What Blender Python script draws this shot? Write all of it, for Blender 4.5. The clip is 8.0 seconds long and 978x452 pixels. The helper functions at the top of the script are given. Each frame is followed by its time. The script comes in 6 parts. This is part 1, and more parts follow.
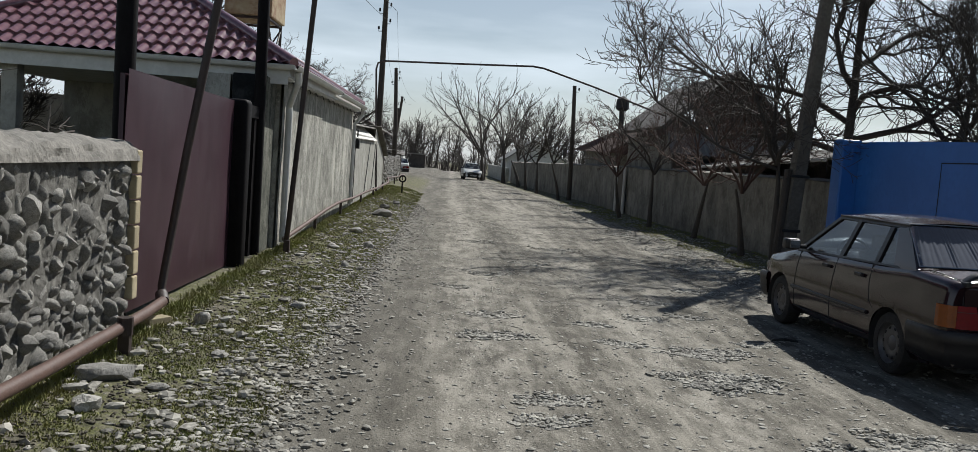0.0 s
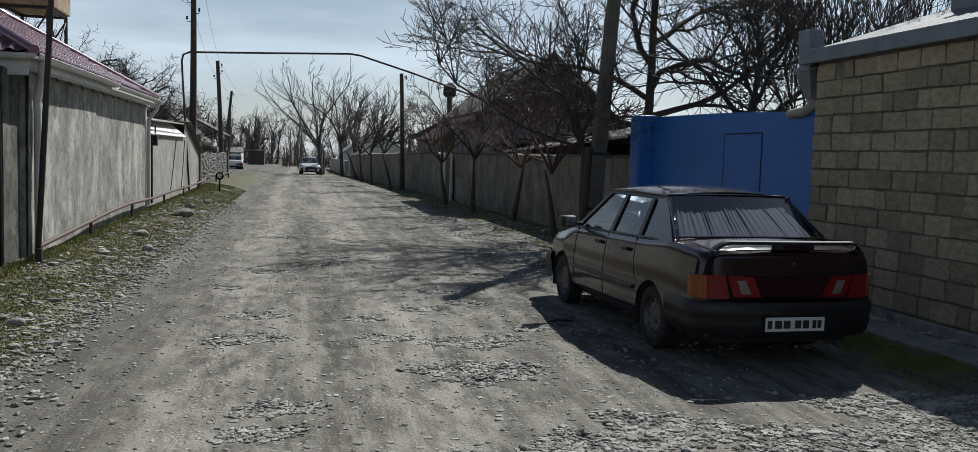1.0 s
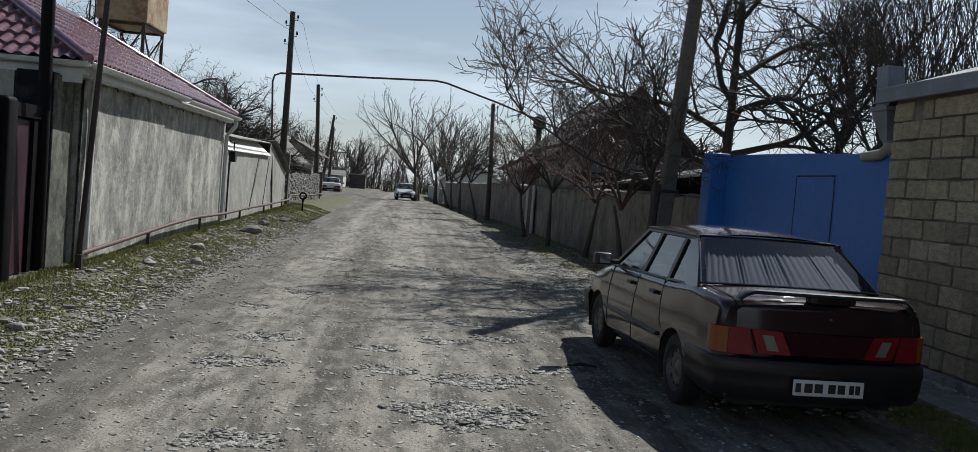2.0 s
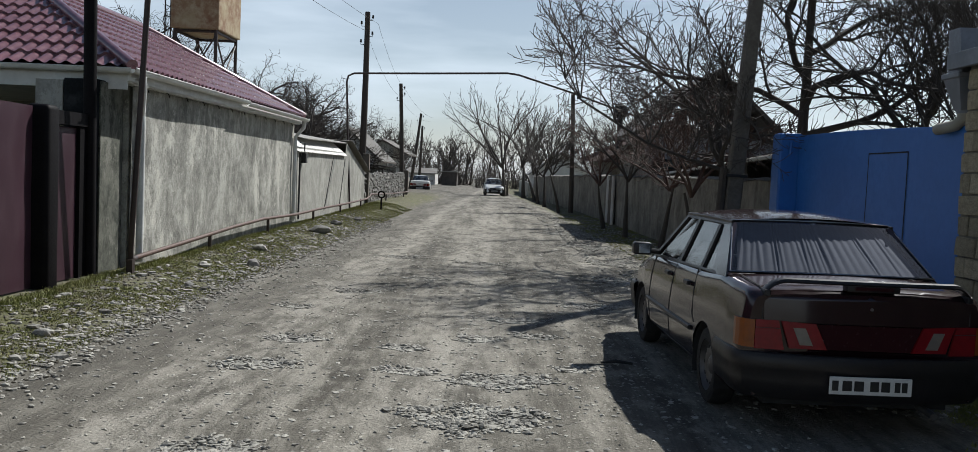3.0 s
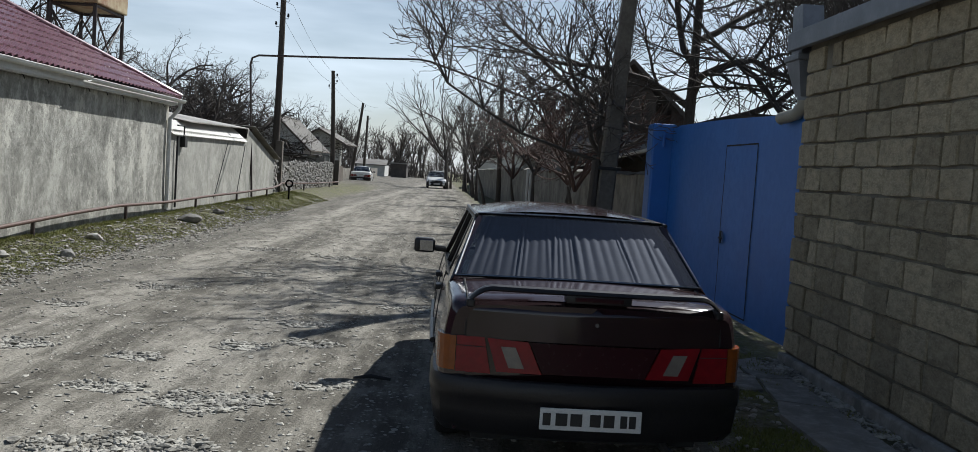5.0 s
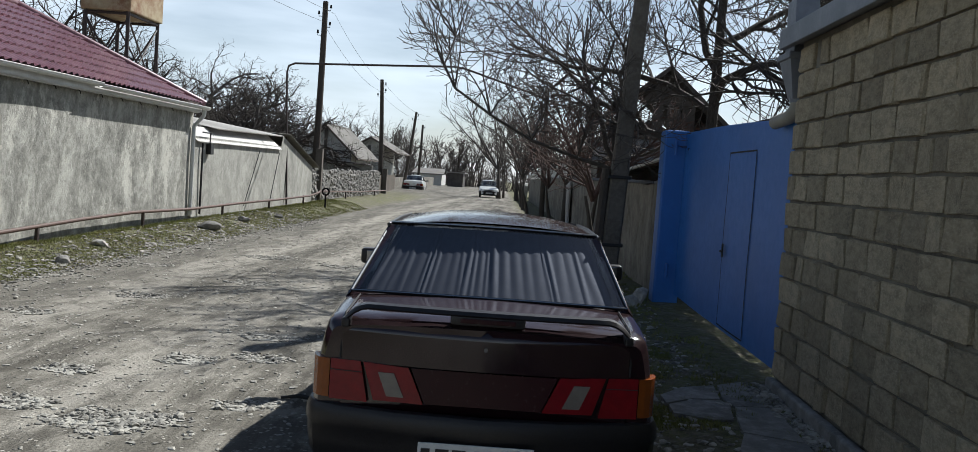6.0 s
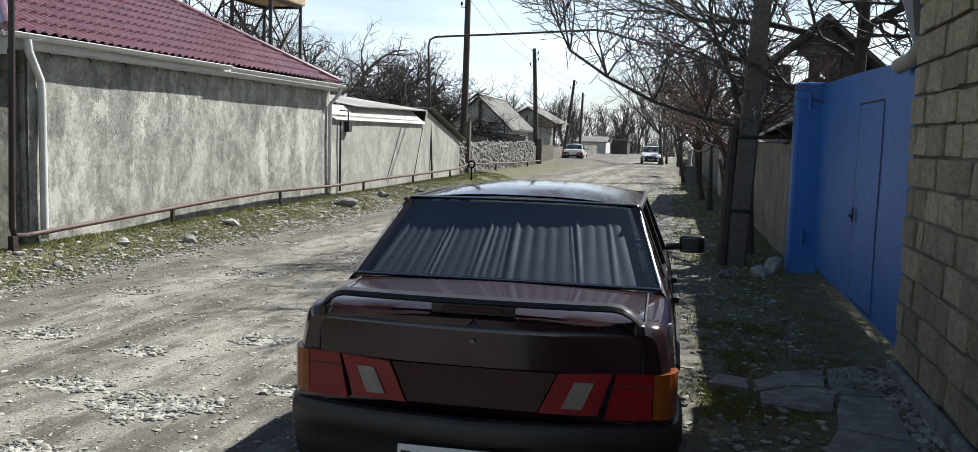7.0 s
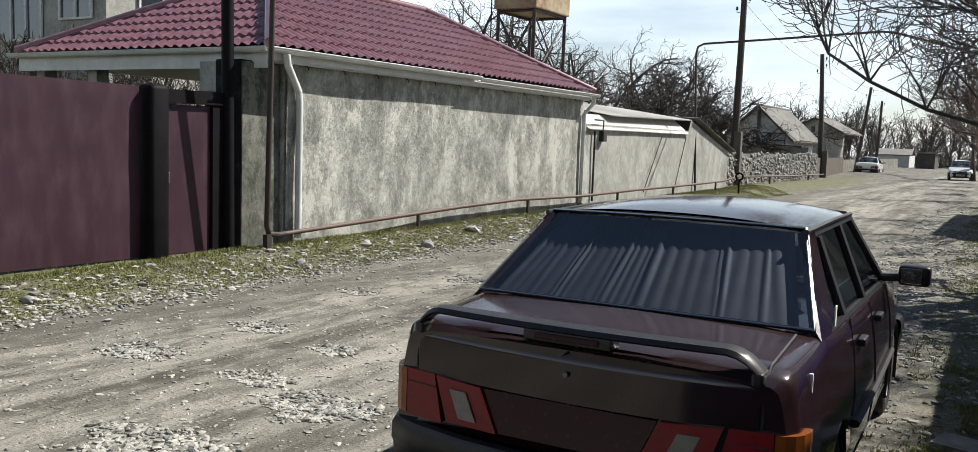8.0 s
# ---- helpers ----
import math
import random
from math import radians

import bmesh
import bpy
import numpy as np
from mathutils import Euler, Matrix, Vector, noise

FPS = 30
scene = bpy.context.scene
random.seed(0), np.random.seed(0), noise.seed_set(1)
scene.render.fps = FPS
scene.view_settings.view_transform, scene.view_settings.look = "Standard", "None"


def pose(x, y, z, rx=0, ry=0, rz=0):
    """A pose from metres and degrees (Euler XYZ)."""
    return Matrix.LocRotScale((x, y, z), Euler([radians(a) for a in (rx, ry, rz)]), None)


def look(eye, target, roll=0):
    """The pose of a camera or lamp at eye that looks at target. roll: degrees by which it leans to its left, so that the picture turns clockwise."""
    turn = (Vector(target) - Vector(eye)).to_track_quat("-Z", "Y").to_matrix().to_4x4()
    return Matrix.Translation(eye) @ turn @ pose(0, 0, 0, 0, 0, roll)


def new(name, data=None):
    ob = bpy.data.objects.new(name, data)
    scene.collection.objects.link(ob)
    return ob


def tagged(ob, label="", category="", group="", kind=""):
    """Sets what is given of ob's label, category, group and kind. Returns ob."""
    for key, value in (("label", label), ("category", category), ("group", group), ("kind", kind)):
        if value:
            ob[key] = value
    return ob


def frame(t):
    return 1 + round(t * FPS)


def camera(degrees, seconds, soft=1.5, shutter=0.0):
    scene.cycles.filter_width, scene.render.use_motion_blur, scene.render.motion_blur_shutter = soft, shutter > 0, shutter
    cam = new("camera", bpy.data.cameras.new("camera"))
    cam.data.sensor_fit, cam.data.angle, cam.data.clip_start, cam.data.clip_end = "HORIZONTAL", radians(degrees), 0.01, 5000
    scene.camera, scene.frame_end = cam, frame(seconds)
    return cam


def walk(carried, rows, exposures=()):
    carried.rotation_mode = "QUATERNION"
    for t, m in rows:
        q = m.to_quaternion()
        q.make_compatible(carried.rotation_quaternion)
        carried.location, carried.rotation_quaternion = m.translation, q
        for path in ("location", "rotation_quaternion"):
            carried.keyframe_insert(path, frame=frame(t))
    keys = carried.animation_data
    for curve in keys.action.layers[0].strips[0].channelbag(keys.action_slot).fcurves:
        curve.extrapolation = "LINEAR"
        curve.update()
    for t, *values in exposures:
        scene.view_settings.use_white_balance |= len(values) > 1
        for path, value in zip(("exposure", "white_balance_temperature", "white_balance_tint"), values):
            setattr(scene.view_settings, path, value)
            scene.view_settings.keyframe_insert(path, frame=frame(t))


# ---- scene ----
cam = camera(57.0, 8.0, soft=0.6)
METRES, EYE, TILT, LEAN, TURN = 7.81, 1.69, -1.25, 0.0, -3.8
PATH = [
    (0, (0.148, 0.213, 1.694), (0.246, 2.205, 1.545), 4.2),
    (0.5, (0.654, 0.421, 1.71), (0.857, 2.405, 1.56), 1.0),
    (1, (1.145, 0.676, 1.667), (1.562, 2.626, 1.514), 1.7),
    (1.5, (1.513, 0.913, 1.684), (1.914, 2.868, 1.54), 3.3),
    (1.7, (1.724, 1.011, 1.643), (2.023, 2.986, 1.559), 4.1),
    (2.8, (2.501, 1.355, 1.66), (2.564, 3.35, 1.544), 3.5),
    (3, (2.668, 1.474, 1.647), (2.647, 3.471, 1.53), 2.5),
    (3.5, (3.071, 1.665, 1.682), (2.853, 3.649, 1.549), 1.5),
    (4, (3.493, 2.004, 1.677), (3.492, 4.0, 1.547), 4.7),
    (4.5, (3.971, 2.251, 1.676), (4.065, 4.244, 1.55), 3.5),
    (4.7, (4.119, 2.41, 1.656), (4.198, 4.404, 1.53), 3.6),
    (5.8, (5.059, 3.031, 1.679), (5.092, 5.027, 1.557), 3.9),
    (6, (5.235, 3.143, 1.689), (5.157, 5.139, 1.575), 4.0),
    (6.5, (5.646, 3.438, 1.676), (5.39, 5.417, 1.542), 3.7),
    (7, (5.964, 3.788, 1.708), (5.515, 5.727, 1.508), 1.6),
    (7.5, (6.298, 4.075, 1.732), (5.452, 5.876, 1.534), 1.3),
    (8, (6.482, 4.393, 1.72), (5.46, 6.101, 1.523), 2.0),
]
LIGHT = [(0.0, 0.19, 6250, 8), (1.0, 0.08, 6050, 8), (1.7, 0.08, 6050, 8), (3.5, 0.29, 6150, 8), (4.5, 0.31, 6050, 8), (6.0, 0.49, 6100, 8), (7.0, 0.82, 6150, 8), (8.0, 0.75, 6380, 8)]
walk(cam, [(t, look(eye, target, roll)) for t, eye, target, roll in PATH], LIGHT)

# ---- world, sun ----
SUN_AZ = math.atan2(0.59, 0.81)
SUN_EL = radians(44.5)
world = bpy.data.worlds.new("sky")
scene.world = world
world.use_nodes = True
wn = world.node_tree
sky = wn.nodes.new("ShaderNodeTexSky")
sky.sky_type = "NISHITA"
sky.sun_disc = False
sky.sun_elevation = SUN_EL
sky.sun_rotation = SUN_AZ
sky.dust_density = 0.7
sky.air_density = 1.0
# thin cloud streaks and bright haze low in the sky, clear blue overhead
wc = wn.nodes.new("ShaderNodeTexCoord")
wm = wn.nodes.new("ShaderNodeMapping")
wm.inputs["Scale"].default_value = (1.2, 1.2, 7.0)
wz = wn.nodes.new("ShaderNodeTexNoise")
wz.inputs["Scale"].default_value = 2.2
wz.inputs["Detail"].default_value = 6
wr = wn.nodes.new("ShaderNodeValToRGB")
wr.color_ramp.elements[0].position = 0.40
wr.color_ramp.elements[1].position = 0.72
ws_ = wn.nodes.new("ShaderNodeSeparateXYZ")
wh = wn.nodes.new("ShaderNodeMapRange")
wh.interpolation_type = "SMOOTHSTEP"
wh.inputs["From Min"].default_value, wh.inputs["From Max"].default_value = 0.05, 0.55
wh.inputs["To Min"].default_value, wh.inputs["To Max"].default_value = 1.0, 0.0
wf = wn.nodes.new("ShaderNodeMath")
wf.operation = "MULTIPLY_ADD"
wf.inputs[1].default_value = 0.55
wf.inputs[2].default_value = 0.3
wg = wn.nodes.new("ShaderNodeMath")
wg.operation = "MULTIPLY"
wx = wn.nodes.new("ShaderNodeMixRGB")
wx.inputs["Color2"].default_value = (16.0, 17.4, 18.8, 1)
wn.links.new(wc.outputs["Generated"], wm.inputs["Vector"])
wn.links.new(wc.outputs["Generated"], ws_.inputs[0])
wn.links.new(ws_.outputs["Z"], wh.inputs["Value"])
wn.links.new(wm.outputs["Vector"], wz.inputs["Vector"])
wn.links.new(wz.outputs["Fac"], wr.inputs["Fac"])
wn.links.new(wr.outputs["Color"], wf.inputs[0])
wn.links.new(wf.outputs["Value"], wg.inputs[0])
wn.links.new(wh.outputs["Result"], wg.inputs[1])
wn.links.new(wg.outputs["Value"], wx.inputs["Fac"])
wn.links.new(sky.outputs["Color"], wx.inputs["Color1"])
bg = wn.nodes["Background"]
bg.inputs["Strength"].default_value = 0.05
wn.links.new(wx.outputs["Color"], bg.inputs["Color"])

sun = new("sun", bpy.data.lights.new("sun", "SUN"))
sun.data.energy = 5.0
sun.data.angle = radians(0.55)
sun.data.color = (1.0, 0.96, 0.9)
sun.matrix_world = look((0, 0, 40), Vector((0, 0, 40)) - Vector((math.sin(SUN_AZ) * math.cos(SUN_EL), math.cos(SUN_AZ) * math.cos(SUN_EL), math.sin(SUN_EL))))


# ---- materials ----
def mat(name, a, b=None, scale=4.0, rough=0.8, bump=0.2, bscale=60.0, metal=0.0, coat=0.0, fine=None, stretch=(1, 1, 1), lo=0.35, hi=0.65, c=None, rvar=0.1, tint=0.0, spec=0.4):
    """Two-scale procedural surface: a to b in large patches, c in fine grain."""
    m = bpy.data.materials.new(name)
    m.use_nodes = True
    nt = m.node_tree
    p = nt.nodes["Principled BSDF"]
    b = b or tuple(v * 0.7 for v in a)
    c = c or tuple(v * 0.8 for v in a)
    N, L = nt.nodes.new, nt.links.new
    tc, oi = N("ShaderNodeTexCoord"), N("ShaderNodeObjectInfo")
    add = N("ShaderNodeVectorMath")
    mul = N("ShaderNodeMath")
    mul.operation = "MULTIPLY"
    mul.inputs[1].default_value = 37.0
    L(oi.outputs["Random"], mul.inputs[0])
    L(tc.outputs["Object"], add.inputs[0])
    L(mul.outputs[0], add.inputs[1])
    mp = N("ShaderNodeMapping")
    mp.inputs["Scale"].default_value = stretch
    L(add.outputs[0], mp.inputs["Vector"])
    n1, n2, n3 = (N("ShaderNodeTexNoise") for _ in range(3))
    for n, s, d in ((n1, scale, 6), (n2, fine or scale * 9, 5), (n3, bscale, 8)):
        n.inputs["Scale"].default_value = s
        n.inputs["Detail"].default_value = d
        n.inputs["Roughness"].default_value = 0.62
        L(mp.outputs["Vector"], n.inputs["Vector"])
    r1, r2 = N("ShaderNodeValToRGB"), N("ShaderNodeValToRGB")
    r1.color_ramp.elements[0].position, r1.color_ramp.elements[1].position = lo, hi
    r1.color_ramp.elements[0].color, r1.color_ramp.elements[1].color = (*a, 1), (*b, 1)
    r2.color_ramp.elements[0].position, r2.color_ramp.elements[1].position = 0.45, 0.7
    L(n1.outputs["Fac"], r1.inputs["Fac"])
    L(n2.outputs["Fac"], r2.inputs["Fac"])
    mx = N("ShaderNodeMixRGB")
    mx.inputs["Color2"].default_value = (*c, 1)
    half = N("ShaderNodeMath")
    half.operation = "MULTIPLY"
    half.inputs[1].default_value = 0.75
    L(r2.outputs["Color"], half.inputs[0])
    L(half.outputs[0], mx.inputs["Fac"])
    L(r1.outputs["Color"], mx.inputs["Color1"])
    out = mx.outputs["Color"]
    if tint:
        hv = N("ShaderNodeHueSaturation")
        mr = N("ShaderNodeMapRange")
        mr.inputs["To Min"].default_value, mr.inputs["To Max"].default_value = 1 - tint, 1 + tint
        L(oi.outputs["Random"], mr.inputs["Value"])
        L(mr.outputs["Result"], hv.inputs["Value"])
        L(out, hv.inputs["Color"])
        out = hv.outputs["Color"]
    L(out, p.inputs["Base Color"])
    rr = N("ShaderNodeMapRange")
    rr.inputs["To Min"].default_value, rr.inputs["To Max"].default_value = max(0.02, rough - rvar), min(1, rough + rvar)
    L(n2.outputs["Fac"], rr.inputs["Value"])
    L(rr.outputs["Result"], p.inputs["Roughness"])
    p.inputs["Metallic"].default_value = metal
    p.inputs["Specular IOR Level"].default_value = spec
    p.inputs["Coat Weight"].default_value = coat
    p.inputs["Coat Roughness"].default_value = 0.08
    if bump:
        bp = N("ShaderNodeBump")
        bp.inputs["Strength"].default_value = bump
        bp.inputs["Distance"].default_value = 0.02
        L(n3.outputs["Fac"], bp.inputs["Height"])
        L(bp.outputs["Normal"], p.inputs["Normal"])
    return m


def glass(name, tint, see, rough=0.03):
    m = bpy.data.materials.new(name)
    m.use_nodes = True
    nt = m.node_tree
    N, L = nt.nodes.new, nt.links.new
    nt.nodes.remove(nt.nodes["Principled BSDF"])
    tr, gl, fr, mx = N("ShaderNodeBsdfTransparent"), N("ShaderNodeBsdfGlossy"), N("ShaderNodeLayerWeight"), N("ShaderNodeMixShader")
    tr.inputs["Color"].default_value = (*[v * see for v in tint], 1)
    gl.inputs["Roughness"].default_value = rough
    pw, ma = N("ShaderNodeMath"), N("ShaderNodeMath")
    pw.operation, ma.operation = "POWER", "MULTIPLY_ADD"
    pw.inputs[1].default_value = 4.0
    ma.inputs[1].default_value, ma.inputs[2].default_value = 0.78, 0.11
    L(fr.outputs["Facing"], pw.inputs[0])
    L(pw.outputs[0], ma.inputs[0])
    L(ma.outputs[0], mx.inputs[0])
    L(tr.outputs[0], mx.inputs[1])
    L(gl.outputs[0], mx.inputs[2])
    L(mx.outputs[0], nt.nodes["Material Output"].inputs["Surface"])
    return m


def plaster(name, dark, base, light, worn, scale=1.0):
    """Hand-trowelled cement render: blotches, trowel strokes, worn pale scars."""
    m = bpy.data.materials.new(name)
    m.use_nodes = True
    nt = m.node_tree
    N, L = nt.nodes.new, nt.links.new
    p = nt.nodes["Principled BSDF"]
    p.inputs["Roughness"].default_value = 0.93
    p.inputs["Specular IOR Level"].default_value = 0.2
    tc = N("ShaderNodeTexCoord")

    def tex(sc, detail, rough, stretch, warp=0.0):
        n, mp = N("ShaderNodeTexNoise"), N("ShaderNodeMapping")
        n.inputs["Scale"].default_value, n.inputs["Detail"].default_value, n.inputs["Roughness"].default_value = sc * scale, detail, rough
        n.inputs["Distortion"].default_value = warp
        mp.inputs["Scale"].default_value = stretch
        mp.inputs["Rotation"].default_value = (0.35, 0, 0)
        L(tc.outputs["Object"], mp.inputs["Vector"])
        L(mp.outputs["Vector"], n.inputs["Vector"])
        return n.outputs["Fac"]

    def ramp(v, stops):
        r = N("ShaderNodeValToRGB")
        e = r.color_ramp.elements
        e[0].position, e[0].color = stops[0][0], (*stops[0][1], 1)
        e[1].position, e[1].color = stops[-1][0], (*stops[-1][1], 1)
        for q, c in stops[1:-1]:
            e.new(q).color = (*c, 1)
        L(v, r.inputs["Fac"])
        return r.outputs["Color"]

    def mix(f, c1, c2):
        n = N("ShaderNodeMixRGB")
        L(f, n.inputs["Fac"])
        L(c1, n.inputs["Color1"])
        if isinstance(c2, tuple):
            n.inputs["Color2"].default_value = (*c2, 1)
        else:
            L(c2, n.inputs["Color2"])
        return n.outputs["Color"]

    blot = tex(2.3, 10, 0.78, (1, 1, 0.7), 0.3)
    col = ramp(blot, [(0.37, dark), (0.49, base), (0.60, light)])
    stroke = tex(10.0, 10, 0.8, (1, 0.9, 0.75), 0.25)
    g = (0.0, 0.0, 0.0)
    col = mix(ramp(stroke, [(0.52, g), (0.66, (0.7,) * 3)]), col, light)
    col = mix(ramp(stroke, [(0.34, (0.65,) * 3), (0.46, g)]), col, dark)
    scar = tex(1.15, 12, 0.82, (1, 1, 0.6), 0.2)
    col = mix(ramp(scar, [(0.545, g), (0.575, (0.75,) * 3)]), col, worn)
    chip = tex(7.0, 8, 0.75, (1, 0.7, 0.6), 0.2)
    col = mix(ramp(chip, [(0.62, g), (0.65, (0.8,) * 3)]), col, worn)
    L(col, p.inputs["Base Color"])
    bp = N("ShaderNodeBump")
    bp.inputs["Strength"].default_value, bp.inputs["Distance"].default_value = 0.8, 0.025
    L(stroke, bp.inputs["Height"])
    L(bp.outputs["Normal"], p.inputs["Normal"])
    return m


PLASTER = plaster("grey_plaster", (0.15, 0.147, 0.13), (0.27, 0.263, 0.232), (0.42, 0.41, 0.365), (0.53, 0.51, 0.45))
PLASTER2 = plaster("pale_grey_plaster", (0.23, 0.225, 0.20), (0.32, 0.312, 0.278), (0.41, 0.40, 0.358), (0.45, 0.435, 0.39), 0.8)
OLDWALL = plaster("weathered_render", (0.11, 0.10, 0.085), (0.19, 0.175, 0.148), (0.26, 0.242, 0.205), (0.29, 0.272, 0.235), 0.7)
MOSSPLASTER = plaster("mossy_dark_plaster", (0.045, 0.048, 0.04), (0.095, 0.098, 0.08), (0.17, 0.168, 0.14), (0.23, 0.225, 0.19), 1.3)
# pillar paint; also colours the strip that imitates shade under the eaves
DARKPAINT_SHADE = mat("dark_slate_paint_and_shade", (0.015, 0.017, 0.019), (0.045, 0.049, 0.05), 2.5, 0.8, 0.4, 40, c=(0.008, 0.009, 0.010), lo=0.55, hi=0.75, spec=0.1)
STONE = mat("river_stone", (0.31, 0.297, 0.27), (0.16, 0.153, 0.14), 5, 0.85, 0.7, 40, c=(0.40, 0.385, 0.35), fine=16, tint=0.5)
MORTAR = mat("grey_mortar", (0.16, 0.152, 0.135), (0.075, 0.071, 0.062), 4.5, 0.95, 1.0, 26, c=(0.28, 0.268, 0.24), fine=16)
CAP = mat("cement_capping", (0.235, 0.22, 0.195), (0.125, 0.118, 0.103), 3.5, 0.95, 1.0, 24, c=(0.3, 0.28, 0.25), fine=20)
YBRICK = mat("yellow_brick", (0.42, 0.36, 0.235), (0.33, 0.275, 0.175), 8, 0.9, 0.3, 60, tint=0.15)
BLOCK = mat("limestone_block", (0.47, 0.39, 0.255), (0.27, 0.225, 0.15), 3.5, 0.93, 1.0, 22, c=(0.55, 0.47, 0.325), fine=13, tint=0.23)
BLOCKJOINT = mat("block_mortar", (0.27, 0.245, 0.195), (0.12, 0.107, 0.085), 3, 0.95, 0.8, 40)
MAROON = mat("maroon_gate_paint", (0.046, 0.0195, 0.029), (0.034, 0.0145, 0.0215), 0.9, 0.42, 0.06, 6, c=(0.058, 0.030, 0.039), fine=6, stretch=(1, 1, 0.35), rvar=0.1)
BLACKSTEEL = mat("black_steel_paint", (0.006, 0.005, 0.006), (0.010, 0.009, 0.0095), 4, 0.6, 0.1, 50, spec=0.08)
BLUE = mat("blue_gate_paint", (0.034, 0.155, 0.475), (0.027, 0.13, 0.41), 1.2, 0.45, 0.06, 9, c=(0.032, 0.13, 0.40), fine=10, spec=0.4)
ROOFTILE = mat("wine_red_metal_tile", (0.178, 0.072, 0.083), (0.135, 0.057, 0.066), 2, 0.33, 0.05, 30, coat=0.9, c=(0.245, 0.135, 0.147), fine=9)
WHITEMETAL = mat("white_gutter_metal", (0.64, 0.64, 0.615), (0.5, 0.5, 0.475), 3, 0.5, 0.05, 30)
GREYMETAL = mat("grey_sheet_metal", (0.22, 0.23, 0.25), (0.15, 0.16, 0.175), 2.5, 0.5, 0.1, 20, metal=0.4)
PALESHEET = mat("pale_corrugated_sheet", (0.52, 0.5, 0.46), (0.4, 0.385, 0.35), 1.8, 0.55, 0.1, 20)
GALV = mat("galvanised_corrugated", (0.21, 0.207, 0.198), (0.14, 0.135, 0.125), 1.5, 0.72, 0.1, 20, spec=0.25)
OLDSLATE = mat("old_asbestos_slate", (0.21, 0.2, 0.18), (0.13, 0.12, 0.11), 1.2, 0.9, 0.4, 30)
BROWNROOF = mat("brown_corrugated_roof", (0.12, 0.075, 0.058), (0.085, 0.055, 0.045), 1.2, 0.8, 0.3, 20)
DARKROOF = mat("dark_board_gable", (0.085, 0.072, 0.064), (0.05, 0.043, 0.039), 2, 0.85, 0.4, 25)
PIPE = mat("rusty_gas_pipe", (0.105, 0.058, 0.044), (0.07, 0.04, 0.031), 9, 0.6, 0.2, 60, c=(0.15, 0.1, 0.08))
PIPEDARK = mat("dark_pipe_paint", (0.05, 0.034, 0.03), (0.03, 0.022, 0.02), 8, 0.55, 0.2, 60)
WOODPOLE = mat("weathered_pole_wood", (0.075, 0.06, 0.048), (0.045, 0.037, 0.03), 6, 0.9, 0.6, 60, stretch=(3, 3, 0.25), c=(0.1, 0.085, 0.07))
CONCRETE = mat("pole_concrete", (0.135, 0.118, 0.098), (0.085, 0.073, 0.06), 2, 0.9, 0.4, 40, c=(0.165, 0.148, 0.125))
SLABMAT = mat("cracked_cement_slab", (0.26, 0.25, 0.232), (0.15, 0.145, 0.133), 1.5, 0.93, 0.7, 30, c=(0.38, 0.37, 0.34), fine=9)
BARK = mat("grey_bark", (0.085, 0.072, 0.06), (0.05, 0.043, 0.037), 5, 0.92, 0.8, 40, stretch=(2, 2, 0.5), c=(0.11, 0.095, 0.08))
TWIG = mat("bare_twigs", (0.075, 0.063, 0.053), (0.05, 0.042, 0.036), 3, 0.9, 0.0)
REDTWIG = mat("reddish_twigs", (0.105, 0.064, 0.052), (0.075, 0.048, 0.04), 3, 0.9, 0.0)
DRYLEAF = mat("dry_leaves", (0.11, 0.055, 0.035), (0.07, 0.04, 0.03), 3, 0.85, 0.0)
GRASS = mat("spring_grass", (0.21, 0.22, 0.055), (0.14, 0.155, 0.038), 1.2, 0.7, 0.0, c=(0.25, 0.215, 0.095), fine=3)
GRAVEL = mat("crushed_gravel", (0.40, 0.38, 0.33), (0.12, 0.113, 0.097), 6, 0.9, 0.2, 60, c=(0.44, 0.42, 0.37), fine=25, lo=0.42, hi=0.58)
TANK = mat("rusty_tank", (0.34, 0.27, 0.16), (0.2, 0.1, 0.05), 1.6, 0.75, 0.2, 20, c=(0.42, 0.36, 0.24), fine=5)
WHITEWASH = mat("whitewash", (0.62, 0.61, 0.58), (0.5, 0.49, 0.46), 1.2, 0.9, 0.3, 25)
WOOD = mat("weathered_boards", (0.14, 0.115, 0.09), (0.085, 0.07, 0.058), 4, 0.9, 0.5, 40, stretch=(4, 4, 0.4))
CREAMPIPE = mat("cream_plastic_pipe", (0.33, 0.31, 0.25), (0.26, 0.245, 0.2), 4, 0.6, 0.05)
DARKGREY = mat("dark_shadow_paint", (0.03, 0.03, 0.03), (0.02, 0.02, 0.02), 3, 0.8, 0.1)

PAINT = mat("dark_plum_car_paint", (0.018, 0.0050, 0.0085), (0.013, 0.0040, 0.0068), 1.5, 0.13, 0.0, c=(0.022, 0.0090, 0.0122), fine=14, rvar=0.06, spec=0.4, coat=0.4)
WPAINT = mat("white_car_paint", (0.8, 0.8, 0.785), (0.74, 0.74, 0.72), 1.5, 0.3, 0.0, coat=0.6)
TRIM = mat("black_car_plastic", (0.014, 0.0128, 0.0138), (0.021, 0.0195, 0.0205), 5, 0.38, 0.08, 80, spec=0.35)
RUBBER = mat("tyre_rubber", (0.018, 0.017, 0.016), (0.05, 0.045, 0.04), 6, 0.85, 0.3, 70)
